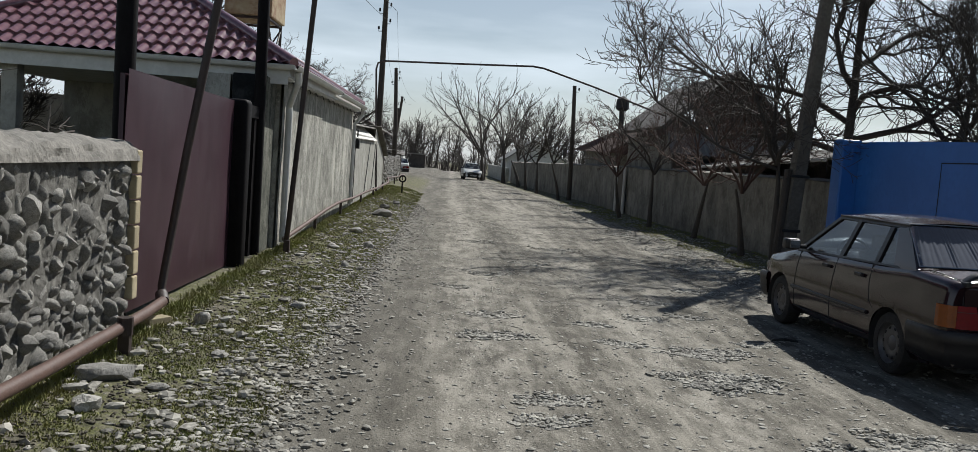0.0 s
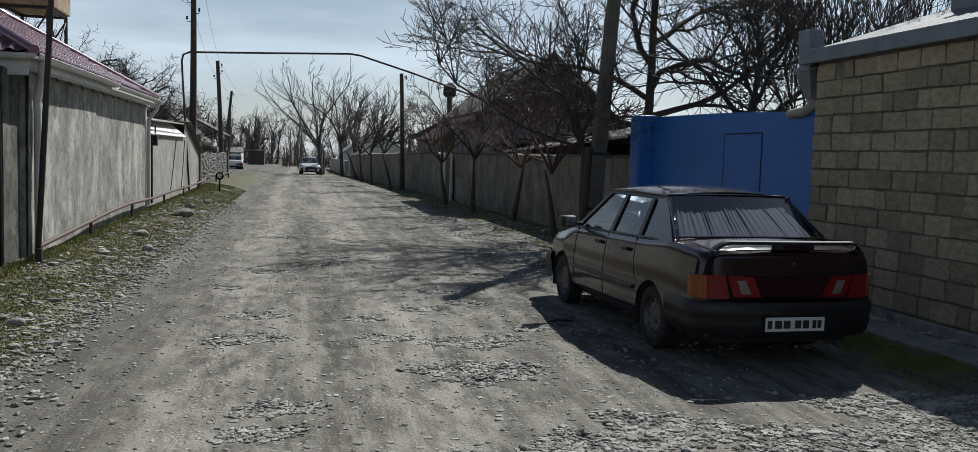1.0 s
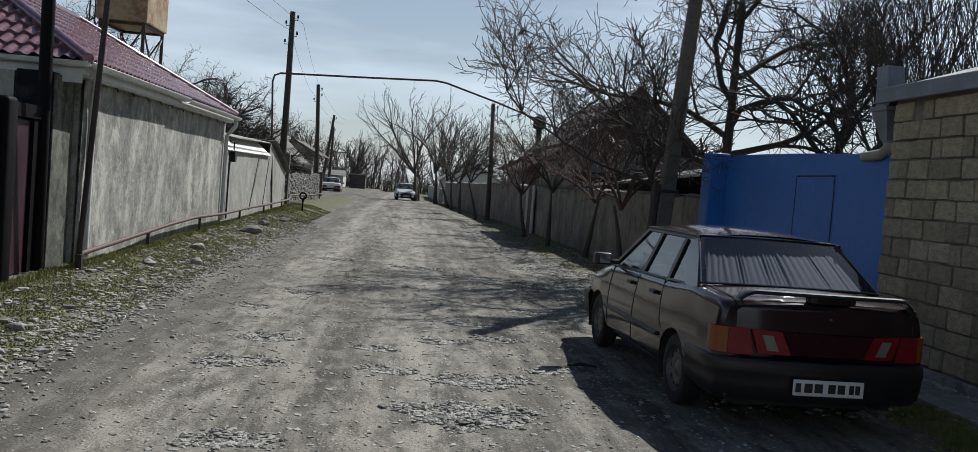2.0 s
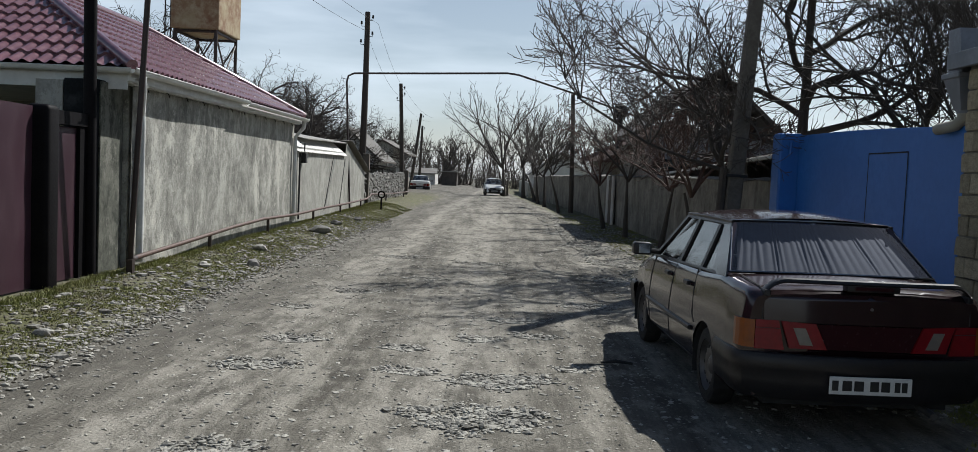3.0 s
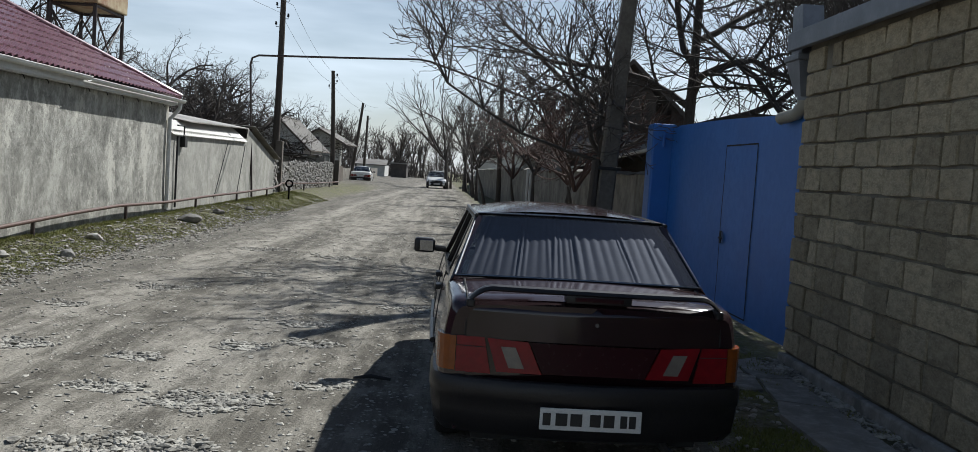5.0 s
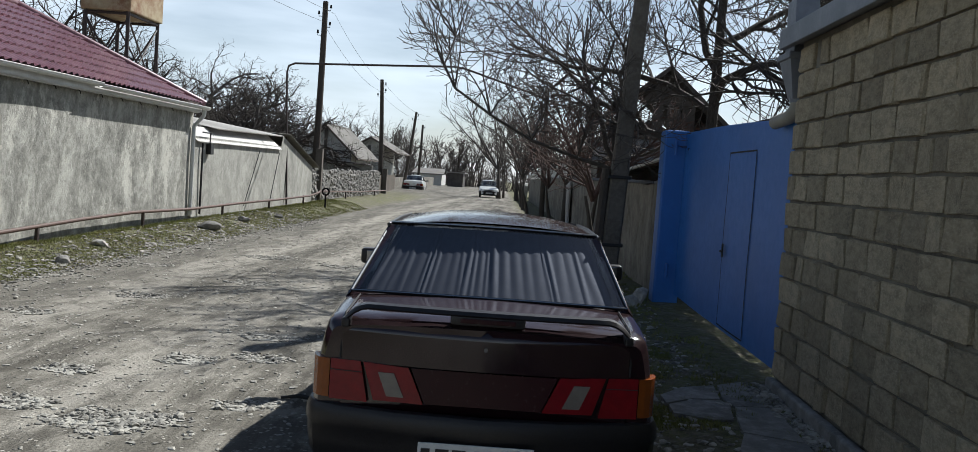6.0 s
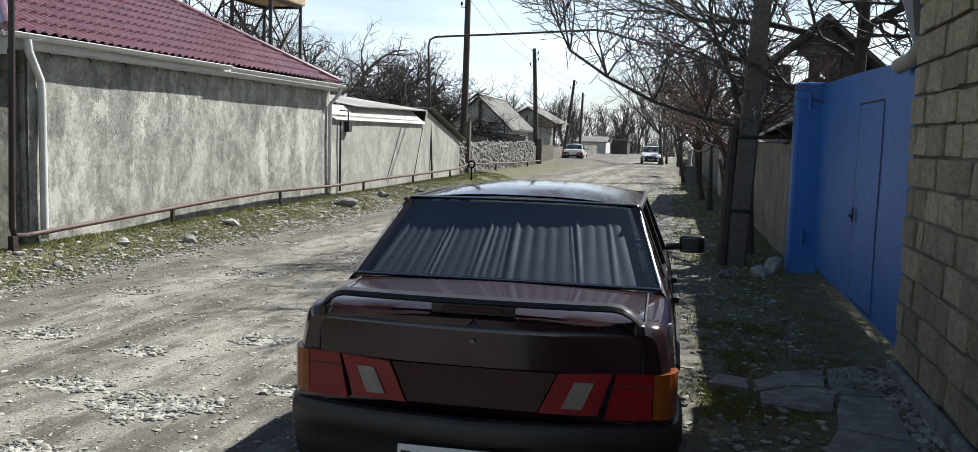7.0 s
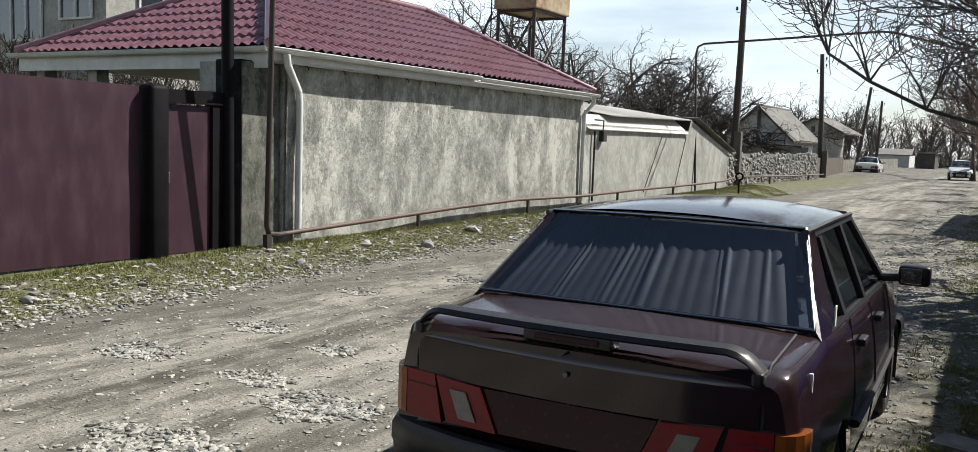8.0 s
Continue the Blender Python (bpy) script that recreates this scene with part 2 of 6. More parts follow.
STEELRIM = mat("dusty_steel_rim", (0.16, 0.15, 0.145), (0.1, 0.095, 0.09), 8, 0.5, 0.1, metal=0.5)
CHROME = mat("bright_trim", (0.45, 0.45, 0.45), (0.38, 0.38, 0.38), 4, 0.3, 0.0, metal=1.0)
REDLENS = mat("red_lamp_lens", (0.22, 0.007, 0.013), (0.16, 0.0055, 0.011), 20, 0.16, 0.15, 160, spec=0.35)
AMBER = mat("amber_lamp_lens", (0.25, 0.064, 0.008), (0.19, 0.05, 0.007), 20, 0.14, 0.15, 160)
WHITELENS = mat("clear_lamp_lens", (0.22, 0.195, 0.17), (0.17, 0.15, 0.13), 20, 0.14, 0.15, 160)
PLATE = mat("white_number_plate", (0.72, 0.72, 0.70), (0.64, 0.64, 0.62), 9, 0.4, 0.0)
INK = mat("black_ink", (0.02, 0.02, 0.02), (0.03, 0.03, 0.03), 9, 0.5, 0.0)
PLUMPANEL = mat("plum_plastic_panel", (0.032, 0.0062, 0.0095), (0.025, 0.005, 0.008), 4, 0.25, 0.0, spec=0.25)
CURTAIN = mat("pleated_dark_curtain", (0.062, 0.064, 0.07), (0.042, 0.043, 0.048), 3, 0.7, 0.0, stretch=(3, 3, 1))
SEATMAT = mat("dark_seat_fabric", (0.03, 0.03, 0.033), (0.05, 0.05, 0.05), 8, 0.9, 0.1)
CARGLASS = glass("tinted_car_glass", (0.42, 0.47, 0.5), 0.6)
MIRROR = mat("mirror_glass", (0.3, 0.31, 0.33), (0.27, 0.28, 0.3), 4, 0.08, 0.0, metal=1.0)
REARGLASS = glass("smoked_rear_glass", (0.6, 0.64, 0.75), 0.85)
WINGLASS = mat("dark_window_glass", (0.03, 0.04, 0.05), (0.02, 0.03, 0.04), 2, 0.06, 0.0, coat=1.0)


def dusty(m, dust, film, top):
    """Fine road dust over a paint: a thin film all over, more on what faces up."""
    nt = m.node_tree
    N, L = nt.nodes.new, nt.links.new
    p = nt.nodes["Principled BSDF"]
    was = p.inputs["Base Color"].links[0].from_socket
    geo, sep, tc, n = N("ShaderNodeNewGeometry"), N("ShaderNodeSeparateXYZ"), N("ShaderNodeTexCoord"), N("ShaderNodeTexNoise")
    L(geo.outputs["Normal"], sep.inputs[0])
    L(tc.outputs["Object"], n.inputs["Vector"])
    n.inputs["Scale"].default_value, n.inputs["Detail"].default_value, n.inputs["Roughness"].default_value = 5.0, 8, 0.7
    up, cov, mx = N("ShaderNodeMapRange"), N("ShaderNodeMath"), N("ShaderNodeMixRGB")
    up.inputs["From Min"].default_value, up.inputs["From Max"].default_value = 0.3, 1.0
    up.inputs["To Min"].default_value, up.inputs["To Max"].default_value = film, top
    cov.operation = "MULTIPLY"
    L(sep.outputs["Z"], up.inputs["Value"])
    L(up.outputs["Result"], cov.inputs[0])
    L(n.outputs["Fac"], cov.inputs[1])
    mx.inputs["Color2"].default_value = (*dust, 1)
    L(cov.outputs[0], mx.inputs["Fac"])
    L(was, mx.inputs["Color1"])
    L(mx.outputs["Color"], p.inputs["Base Color"])


dusty(PAINT, (0.15, 0.13, 0.12), 0.008, 0.30)
dusty(TRIM, (0.17, 0.15, 0.13), 0.02, 0.12)


# ---- mesh tools ----
class Shape:
    """Collects vertices and faces of one mesh."""

    def __init__(self):
        self.v, self.f = [], []

    def add(self, verts, faces):
        n = len(self.v)
        self.v += [tuple(p) for p in verts]
        self.f += [tuple(i + n for i in q) for q in faces]
        return self

    def box(self, lo, hi, m=None):
        (a, b, c), (d, e, g) = lo, hi
        vs = [(a, b, c), (d, b, c), (d, e, c), (a, e, c), (a, b, g), (d, b, g), (d, e, g), (a, e, g)]
        if m is not None:
            vs = [m @ Vector(p) for p in vs]
        return self.add(vs, [(3, 2, 1, 0), (4, 5, 6, 7), (0, 1, 5, 4), (1, 2, 6, 5), (2, 3, 7, 6), (3, 0, 4, 7)])

    def rbox(self, lo, hi, r=0.01, seg=2, m=None):
        """A box with rounded edges."""
        bm = bmesh.new()
        bmesh.ops.create_cube(bm, size=1)
        for v in bm.verts:
            v.co = Vector([lo[k] + (v.co[k] + 0.5) * (hi[k] - lo[k]) for k in range(3)])
        bmesh.ops.bevel(bm, geom=bm.edges[:], offset=r, segments=seg, affect="EDGES", profile=0.5)
        bm.verts.index_update()
        vs = [(m @ v.co) if m is not None else v.co.copy() for v in bm.verts]
        self.add(vs, [[v.index for v in q.verts] for q in bm.faces])
        bm.free()
        return self

    def prism(self, pts, off):
        """A polygon pushed out along off."""
        n, off = len(pts), Vector(off)
        vs = [Vector(p) for p in pts] + [Vector(p) + off for p in pts]
        return self.add(vs, [tuple(range(n))[::-1], tuple(range(n, 2 * n))] + [(i, (i + 1) % n, n + (i + 1) % n, n + i) for i in range(n)])

    def tube(self, pts, radii, sides=8, caps=True):
        pts = [Vector(p) for p in pts]
        if not hasattr(radii, "__len__"):
            radii = [radii] * len(pts)
        radii = [float(r) for r in radii]
        n0, side = len(self.v), None
        for i, p in enumerate(pts):
            d = (pts[min(i + 1, len(pts) - 1)] - pts[max(i - 1, 0)])
            d = d.normalized() if d.length > 1e-9 else Vector((0, 0, 1))
            if side is None:
                side = d.cross(Vector((0.31, 0.87, 0.38)))
                if side.length < 0.1:
                    side = d.cross(Vector((1, 0, 0)))
            side = (side - d * side.dot(d)).normalized()
            up = d.cross(side)
            for k in range(sides):
                a = 2 * math.pi * k / sides
                self.v.append(tuple(p + radii[i] * (math.cos(a) * side + math.sin(a) * up)))
        for i in range(len(pts) - 1):
            for k in range(sides):
                q = (k + 1) % sides
                self.f.append((n0 + i * sides + k, n0 + i * sides + q, n0 + (i + 1) * sides + q, n0 + (i + 1) * sides + k))
        if caps:
            self.f.append(tuple(n0 + k for k in range(sides))[::-1])
            self.f.append(tuple(n0 + (len(pts) - 1) * sides + k for k in range(sides)))
        return self

    def grid(self, nu, nv, fn):
        """A sheet of nu x nv points fn(i/(nu-1), j/(nv-1))."""
        vs = [fn(i / (nu - 1), j / (nv - 1)) for j in range(nv) for i in range(nu)]
        return self.add(vs, [(j * nu + i, j * nu + i + 1, (j + 1) * nu + i + 1, (j + 1) * nu + i) for j in range(nv - 1) for i in range(nu - 1)])

    def mirror_x(self):
        n = len(self.v)
        self.v += [(-x, y, z) for x, y, z in self.v]
        self.f += [tuple(i + n for i in q[::-1]) for q in self.f]
        return self

    def mesh(self, name, material, smooth=False):
        me = bpy.data.meshes.new(name)
        me.from_pydata(self.v, [], self.f)
        me.materials.append(material)
        if smooth:
            me.polygons.foreach_set("use_smooth", [True] * len(me.polygons))
            me.set_sharp_from_angle(angle=radians(38))
        me.update()
        return me


def part(name, shape, material, parent=None, label="", smooth=False, m=None):
    ob = new(name, shape.mesh(name, material, smooth))
    if parent is not None:
        ob.parent = parent
    if m is not None:
        ob.matrix_basis = m
    if label:
        ob["label"] = label
    return ob


def thing(name, label, category, group="", m=None, kind=""):
    e = new(name)
    e.empty_display_size = 0.1
    if m is not None:
        e.matrix_basis = m
    return tagged(e, label, category, group, kind)


def piece(name, mesh, parent, m):
    ob = new(name, mesh)
    ob.parent = parent
    ob.matrix_basis = m
    return ob


ICO = None


def ico():
    global ICO
    if ICO is None:
        bm = bmesh.new()
        bmesh.ops.create_icosphere(bm, subdivisions=1, radius=1)
        bm.verts.index_update()
        v1 = np.array([v.co for v in bm.verts])
        f1 = np.array([[v.index for v in q.verts] for q in bm.faces])
        bm.free()
        bm = bmesh.new()
        bmesh.ops.create_icosphere(bm, subdivisions=2, radius=1)
        bm.verts.index_update()
        v2 = np.array([v.co for v in bm.verts])
        f2 = np.array([[v.index for v in q.verts] for q in bm.faces])
        bm.free()
        ICO = {1: (v1, f1), 2: (v2, f2)}
    return ICO


def rock_shape(seed, size, level=2, rough=0.22):
    """An uneven cobble of the given half sizes."""
    v, f = ico()[level]
    out = []
    for p in v:
        q = Vector(p) * 0.9 + Vector((seed * 3.7, seed * 1.3, seed * 2.1))
        s = 1 + rough * noise.noise(q) + 0.5 * rough * noise.noise(q * 2.3)
        out.append((p[0] * s * size[0], p[1] * s * size[1], p[2] * s * size[2]))
    return Shape().add(out, f.tolist())


def scatter(name, spots, material, level=1, blades=False, seed=1):
    """Many small stones in one mesh: rows of x, y, z, half sizes, turn."""
    rng = np.random.default_rng(seed)
    v, f = ico()[level]
    spots = np.asarray(spots, float)
    n, k = len(spots), len(v)
    jit = 1 + 0.22 * rng.standard_normal((n, k, 1)).clip(-1.5, 1.5)
    base = v[None] * jit * spots[:, None, 3:6]
    c, s = np.cos(spots[:, 6])[:, None], np.sin(spots[:, 6])[:, None]
    x = base[..., 0] * c - base[..., 1] * s
    y = base[..., 0] * s + base[..., 1] * c
    allv = np.stack([x, y, base[..., 2]], -1) + spots[:, None, :3]
    allf = (f[None] + (np.arange(n) * k)[:, None, None]).reshape(-1, 3)
    me = bpy.data.meshes.new(name)
    me.from_pydata(allv.reshape(-1, 3).tolist(), [], allf.tolist())
    me.materials.append(material)
    me.update()
    return new(name, me)


# ---- ground ----
def far_drop(y):
    return -0.006 * max(0.0, y - 42.0)


PATCHES = [(0.7, 8.9, 0.42), (0.75, 10.1, 0.36), (1.03, 6.65, 0.32), (0.95, 6.1, 0.3), (0.6, 5.0, 0.55), (1.95, 8.9, 0.3), (2.75, 8.65, 0.5), (2.5, 10.5, 0.3), (2.6, 7.5, 0.6), (3.4, 9.2, 0.25), (0.87, 13.5, 0.4), (1.8, 9.85, 0.25), (2.9, 5.6, 0.5), (2.2, 5.4, 0.35), (3.5, 5.9, 0.6), (4.6, 5.4, 0.9), (0.3, 12.0, 0.3), (1.6, 15.2, 0.4), (2.9, 11.6, 0.35), (0.9, 18.5, 0.5), (2.4, 18.0, 0.5), (3.1, 10.7, 0.3), (5.4, 6.2, 0.7), (-0.2, 16.4, 0.3), (3.9, 13.0, 0.45), (4.9, 16.0, 0.8), (5.2, 19.0, 1.0), (5.0, 23.0, 1.0), (4.7, 27.5, 1.0), (4.5, 32.0, 1.0)]


def ground_z(x, y):
    z = far_drop(y)
    # verge rises to the left walls
    k = min(1.0, max(0.0, (-0.5 - x) / 1.5))
    k = k * k * (3 - 2 * k)
    z += k * (0.10 + 0.006 * min(max(y - 6, 0), 30))
    k = min(1.0, max(0.0, (x - 5.6) / 1.4))
    z += 0.03 * k * k
    if -6 < x < 12 and -6 < y < 70:
        z += 0.020 * noise.noise((x * 0.9, y * 0.55, 3.1)) + 0.015 * noise.noise((x * 2.4, y * 1.9, 7.7))
        z += 0.007 * noise.noise((x * 5.0, y * 4.0, 1.0))
        for cx in (0.55, 2.35):
            z -= 0.018 * math.exp(-((x - cx + 0.15 * math.sin(y * 0.2)) / 0.35) ** 2)
        for px, py, pr in PATCHES:
            d = ((x - px) ** 2 + (y - py) ** 2) / (pr * pr)
            if d < 4:
                z -= 0.032 * math.exp(-d * 1.7)
    return z


def steps(dense_lo, dense_hi, d, far, grow=1.35):
    out = list(np.arange(dense_lo, dense_hi + 1e-6, d))
    s, lo, hi = d, dense_lo, dense_hi
    while hi < far:
        s *= grow
        hi += s
        lo -= s
        out.append(hi)
        out.insert(0, lo)
    return out


XS = steps(-3.2, 8.2, 0.085, 900)
YS = steps(1.5, 26.0, 0.085, 900, 1.16)
gshape = Shape()
gshape.v = [(x, y, ground_z(x, y)) for y in YS for x in XS]
nx = len(XS)
gshape.f = [(j * nx + i, j * nx + i + 1, (j + 1) * nx + i + 1, (j + 1) * nx + i) for j in range(len(YS) - 1) for i in range(nx - 1)]


def ground_material():
    """Dusty dirt road with wheel tracks, stony edges and thin grass on the verges."""
    m = bpy.data.materials.new("dirt_road_ground")
    m.use_nodes = True
    nt = m.node_tree
    N, L = nt.nodes.new, nt.links.new
    p = nt.nodes["Principled BSDF"]
    p.inputs["Roughness"].default_value = 0.95
    p.inputs["Specular IOR Level"].default_value = 0.25
    tc = N("ShaderNodeTexCoord")
    sep = N("ShaderNodeSeparateXYZ")
    L(tc.outputs["Object"], sep.inputs[0])

    def tex(scale, detail=6, stretch=None, rough=0.6):
        n = N("ShaderNodeTexNoise")
        n.inputs["Scale"].default_value, n.inputs["Detail"].default_value, n.inputs["Roughness"].default_value = scale, detail, rough
        if stretch:
            mp = N("ShaderNodeMapping")
            mp.inputs["Scale"].default_value = stretch
            L(tc.outputs["Object"], mp.inputs["Vector"])
            L(mp.outputs["Vector"], n.inputs["Vector"])
        else:
            L(tc.outputs["Object"], n.inputs["Vector"])
        return n.outputs["Fac"]

    def ramp(v, stops):
        r = N("ShaderNodeValToRGB")
        e = r.color_ramp.elements
        e[0].position, e[0].color = stops[0][0], (*stops[0][1], 1)
        e[1].position, e[1].color = stops[-1][0], (*stops[-1][1], 1)
        for s, c in stops[1:-1]:
            q = e.new(s)
            q.color = (*c, 1)
        L(v, r.inputs["Fac"])
        return r.outputs["Color"]

    def mathn(op, a, b, clamp=False):
        n = N("ShaderNodeMath")
        n.operation, n.use_clamp = op, clamp
        for k, v in ((0, a), (1, b)):
            if isinstance(v, (int, float)):
                n.inputs[k].default_value = v
            else:
                L(v, n.inputs[k])
        return n.outputs[0]

    def mix(f, a, b):
        n = N("ShaderNodeMixRGB")
        for k, v in (("Fac", f), ("Color1", a), ("Color2", b)):
            if isinstance(v, tuple):
                n.inputs[k].default_value = (*v, 1)
            elif isinstance(v, (int, float)):
                n.inputs[k].default_value = v
            else:
                L(v, n.inputs[k])
        return n.outputs["Color"]

    def band(v, lo, hi):
        n = N("ShaderNodeMapRange")
        n.interpolation_type = "SMOOTHSTEP"
        n.inputs["From Min"].default_value, n.inputs["From Max"].default_value = lo, hi
        L(v, n.inputs["Value"])
        return n.outputs["Result"]

    big = tex(0.55, 5)
    streak = tex(1.9, 8, (1.0, 0.09, 1.0), 0.72)
    mid = tex(4.2, 9, (1.0, 0.4, 1.0), 0.76)
    grain = tex(34, 8, None, 0.75)
    vor = N("ShaderNodeTexVoronoi")
    vor.inputs["Scale"].default_value = 17
    L(tc.outputs["Object"], vor.inputs["Vector"])
    vor2 = N("ShaderNodeTexVoronoi")
    vor2.inputs["Scale"].default_value = 46
    L(tc.outputs["Object"], vor2.inputs["Vector"])
    dirt = ramp(streak, [(0.39, (0.072, 0.065, 0.052)), (0.5, (0.145, 0.133, 0.109)), (0.60, (0.265, 0.246, 0.206))])
    dirt = mix(mathn("MULTIPLY", ramp(mid, [(0.49, (0, 0, 0)), (0.60, (1, 1, 1))]), 0.5), dirt, (0.335, 0.312, 0.262))
    dirt = mix(mathn("MULTIPLY", ramp(mid, [(0.38, (1, 1, 1)), (0.47, (0, 0, 0))]), 0.55), dirt, (0.072, 0.065, 0.052))
    # pale compacted dust along the wheel tracks
    xt = mathn("ADD", sep.outputs["X"], mathn("MULTIPLY", mathn("SUBTRACT", big, 0.5), 1.1))
    track = mathn("MAXIMUM", *[mathn("MULTIPLY", band(xt, a - 0.5, a - 0.1), mathn("SUBTRACT", 1.0, band(xt, a + 0.15, a + 0.55))) for a in (0.5, 2.25)])
    dirt = mix(mathn("MULTIPLY", mathn("MULTIPLY", track, ramp(mid, [(0.4, (0.15,) * 3), (0.56, (1, 1, 1))])), 0.6), dirt, (0.36, 0.335, 0.285))
    # small embedded stones, in patches
    stonefac = mathn("MULTIPLY", ramp(vor.outputs["Distance"], [(0.13, (1, 1, 1)), (0.24, (0, 0, 0))]), ramp(tex(1.9, 5), [(0.52, (0, 0, 0)), (0.62, (1, 1, 1))]))
    dirt = mix(mathn("MULTIPLY", stonefac, 0.85), dirt, (0.52, 0.49, 0.42))
    # scattered pebbles trodden into the surface, one cell in four
    peb = N("ShaderNodeTexVoronoi")
    peb.inputs["Scale"].default_value = 24
    L(tc.outputs["Object"], peb.inputs["Vector"])
    pick = N("ShaderNodeSeparateColor")
    L(peb.outputs["Color"], pick.inputs[0])
    pebfac = mathn("MULTIPLY", ramp(peb.outputs["Distance"], [(0.22, (1, 1, 1)), (0.36, (0, 0, 0))]), ramp(pick.outputs[0], [(0.70, (0, 0, 0)), (0.76, (1, 1, 1))]))
    dirt = mix(mathn("MULTIPLY", pebfac, 0.7), dirt, ramp(pick.outputs[1], [(0.2, (0.20, 0.19, 0.165)), (0.9, (0.50, 0.475, 0.41))]))
    dirt = mix(mathn("MULTIPLY", ramp(grain, [(0.38, (1, 1, 1)), (0.5, (0, 0, 0))]), 0.45), dirt, (0.075, 0.068, 0.055))
    # damp darker earth on the left of the carriageway
    xw = mathn("ADD", sep.outputs["X"], mathn("MULTIPLY", mathn("SUBTRACT", big, 0.5), 2.0))
    left = mathn("SUBTRACT", 1.0, band(xw, -0.4, 0.6))
    dirt = mix(mathn("MULTIPLY", left, 0.5), dirt, (0.10, 0.092, 0.077))
    # verge: soil and moss
    soil = ramp(tex(9, 9, None, 0.8), [(0.38, (0.05, 0.044, 0.032)), (0.5, (0.12, 0.107, 0.079)), (0.62, (0.22, 0.2, 0.16))])
    moss = mathn("MULTIPLY", ramp(tex(2.1, 9, None, 0.78), [(0.40, (0, 0, 0)), (0.53, (1, 1, 1))]), ramp(tex(15, 8, None, 0.8), [(0.38, (0.1,) * 3), (0.54, (1, 1, 1))]))
    soil = mix(mathn("MULTIPLY", pebfac, 0.35), soil, (0.34, 0.325, 0.285))
    soil = mix(mathn("MULTIPLY", moss, 0.78), soil, ramp(tex(60, 6, None, 0.8), [(0.36, (0.03, 0.036, 0.012)), (0.5, (0.095, 0.105, 0.03)), (0.64, (0.20, 0.195, 0.075))]))
    xv = mathn("ADD", sep.outputs["X"], mathn("MULTIPLY", mathn("SUBTRACT", mid, 0.5), 0.9))
    vl = mathn("MULTIPLY", mathn("SUBTRACT", 1.0, band(xv, -1.25, -0.75)), mathn("SUBTRACT", 1.0, band(sep.outputs["Y"], 50, 66)))
    xr = mathn("ADD", xv, mathn("MULTIPLY", sep.outputs["Y"], 0.03))
    vr = band(xr, 6.0, 6.7)
    col = mix(mathn("MAXIMUM", vl, vr), dirt, soil)
    L(col, p.inputs["Base Color"])
    h = mathn("ADD", mathn("MULTIPLY", grain, 0.35), mathn("MULTIPLY", mid, 1.1))
    h = mathn("SUBTRACT", h, mathn("MULTIPLY", vor2.outputs["Distance"], 0.25))
    h = mathn("ADD", h, mathn("MULTIPLY", mathn("MAXIMUM", stonefac, pebfac), 0.5))
    bp = N("ShaderNodeBump")
    bp.inputs["Strength"].default_value = 0.8
    bp.inputs["Distance"].default_value = 0.022
    L(h, bp.inputs["Height"])
    L(bp.outputs["Normal"], p.inputs["Normal"])
    return m


ground = part("ground", gshape, ground_material(), smooth=True)
tagged(ground, "dusty unpaved village road with mossy stony verges", "ground", kind="structure")


# ---- left side: house with tiled roof ----
def corrugated(shape, a, b, c, d, period=0.09, amp=0.012, nv=4, thick=0.004, per=6):
    """A corrugated sheet over the quad a-b (eave) to d-c (top); ribs run from eave to top."""
    a, b, c, d = (Vector(p) for p in (a, b, c, d))
    nrm = (b - a).cross(d - a).normalized()
    n = max(8, int((b - a).length / period * per))

    def fn(u, v):
        p = a.lerp(b, u).lerp(d.lerp(c, u), v)
        return p + nrm * (amp * math.sin(u * (b - a).length / period * 2 * math.pi))

    return shape.grid(n, nv, fn)


def tile_face(shape, e0, e1, inset0, inset1, rise_dir, length):
    """Pressed metal tiles on a hip face: eave e0-e1, narrowing by inset0 and inset1 at the top."""
    e0, e1 = Vector(e0), Vector(e1)
    u = (e1 - e0).normalized()
    wide = (e1 - e0).length
    up = Vector(rise_dir).normalized()
    nrm = u.cross(up).normalized()
    du, step = 0.188 / 7, 0.35
    nu = int(wide / du) + 2
    rows = []
    k = 0
    while k * step < length:
        s0, s1 = k * step, min((k + 1) * step, length)
        for q in (0.0, 0.25, 0.5, 0.75, 0.999):
            rows.append((s0 + (s1 - s0) * q, 0.035 * (1 - q) * 1.0))
        k += 1
    rows.append((length, 0.0))
    verts = []
    for s, lift in rows:
        lo, hi = inset0 * s / length, wide - inset1 * s / length
        for i in range(nu):
            w = min(max(i * du, lo), hi)
            wave = 0.022 * math.sin(2 * math.pi * w / 0.188)
            verts.append(e0 + u * w + up * s + nrm * (wave + lift))
    faces = []
    for j in range(len(rows) - 1):
        for i in range(nu - 1):
            q = (j * nu + i, j * nu + i + 1, (j + 1) * nu + i + 1, (j + 1) * nu + i)
            if (verts[q[0]] - verts[q[1]]).length + (verts[q[2]] - verts[q[3]]).length > 0.004:
                faces.append(q)
    return shape.add(verts, faces)


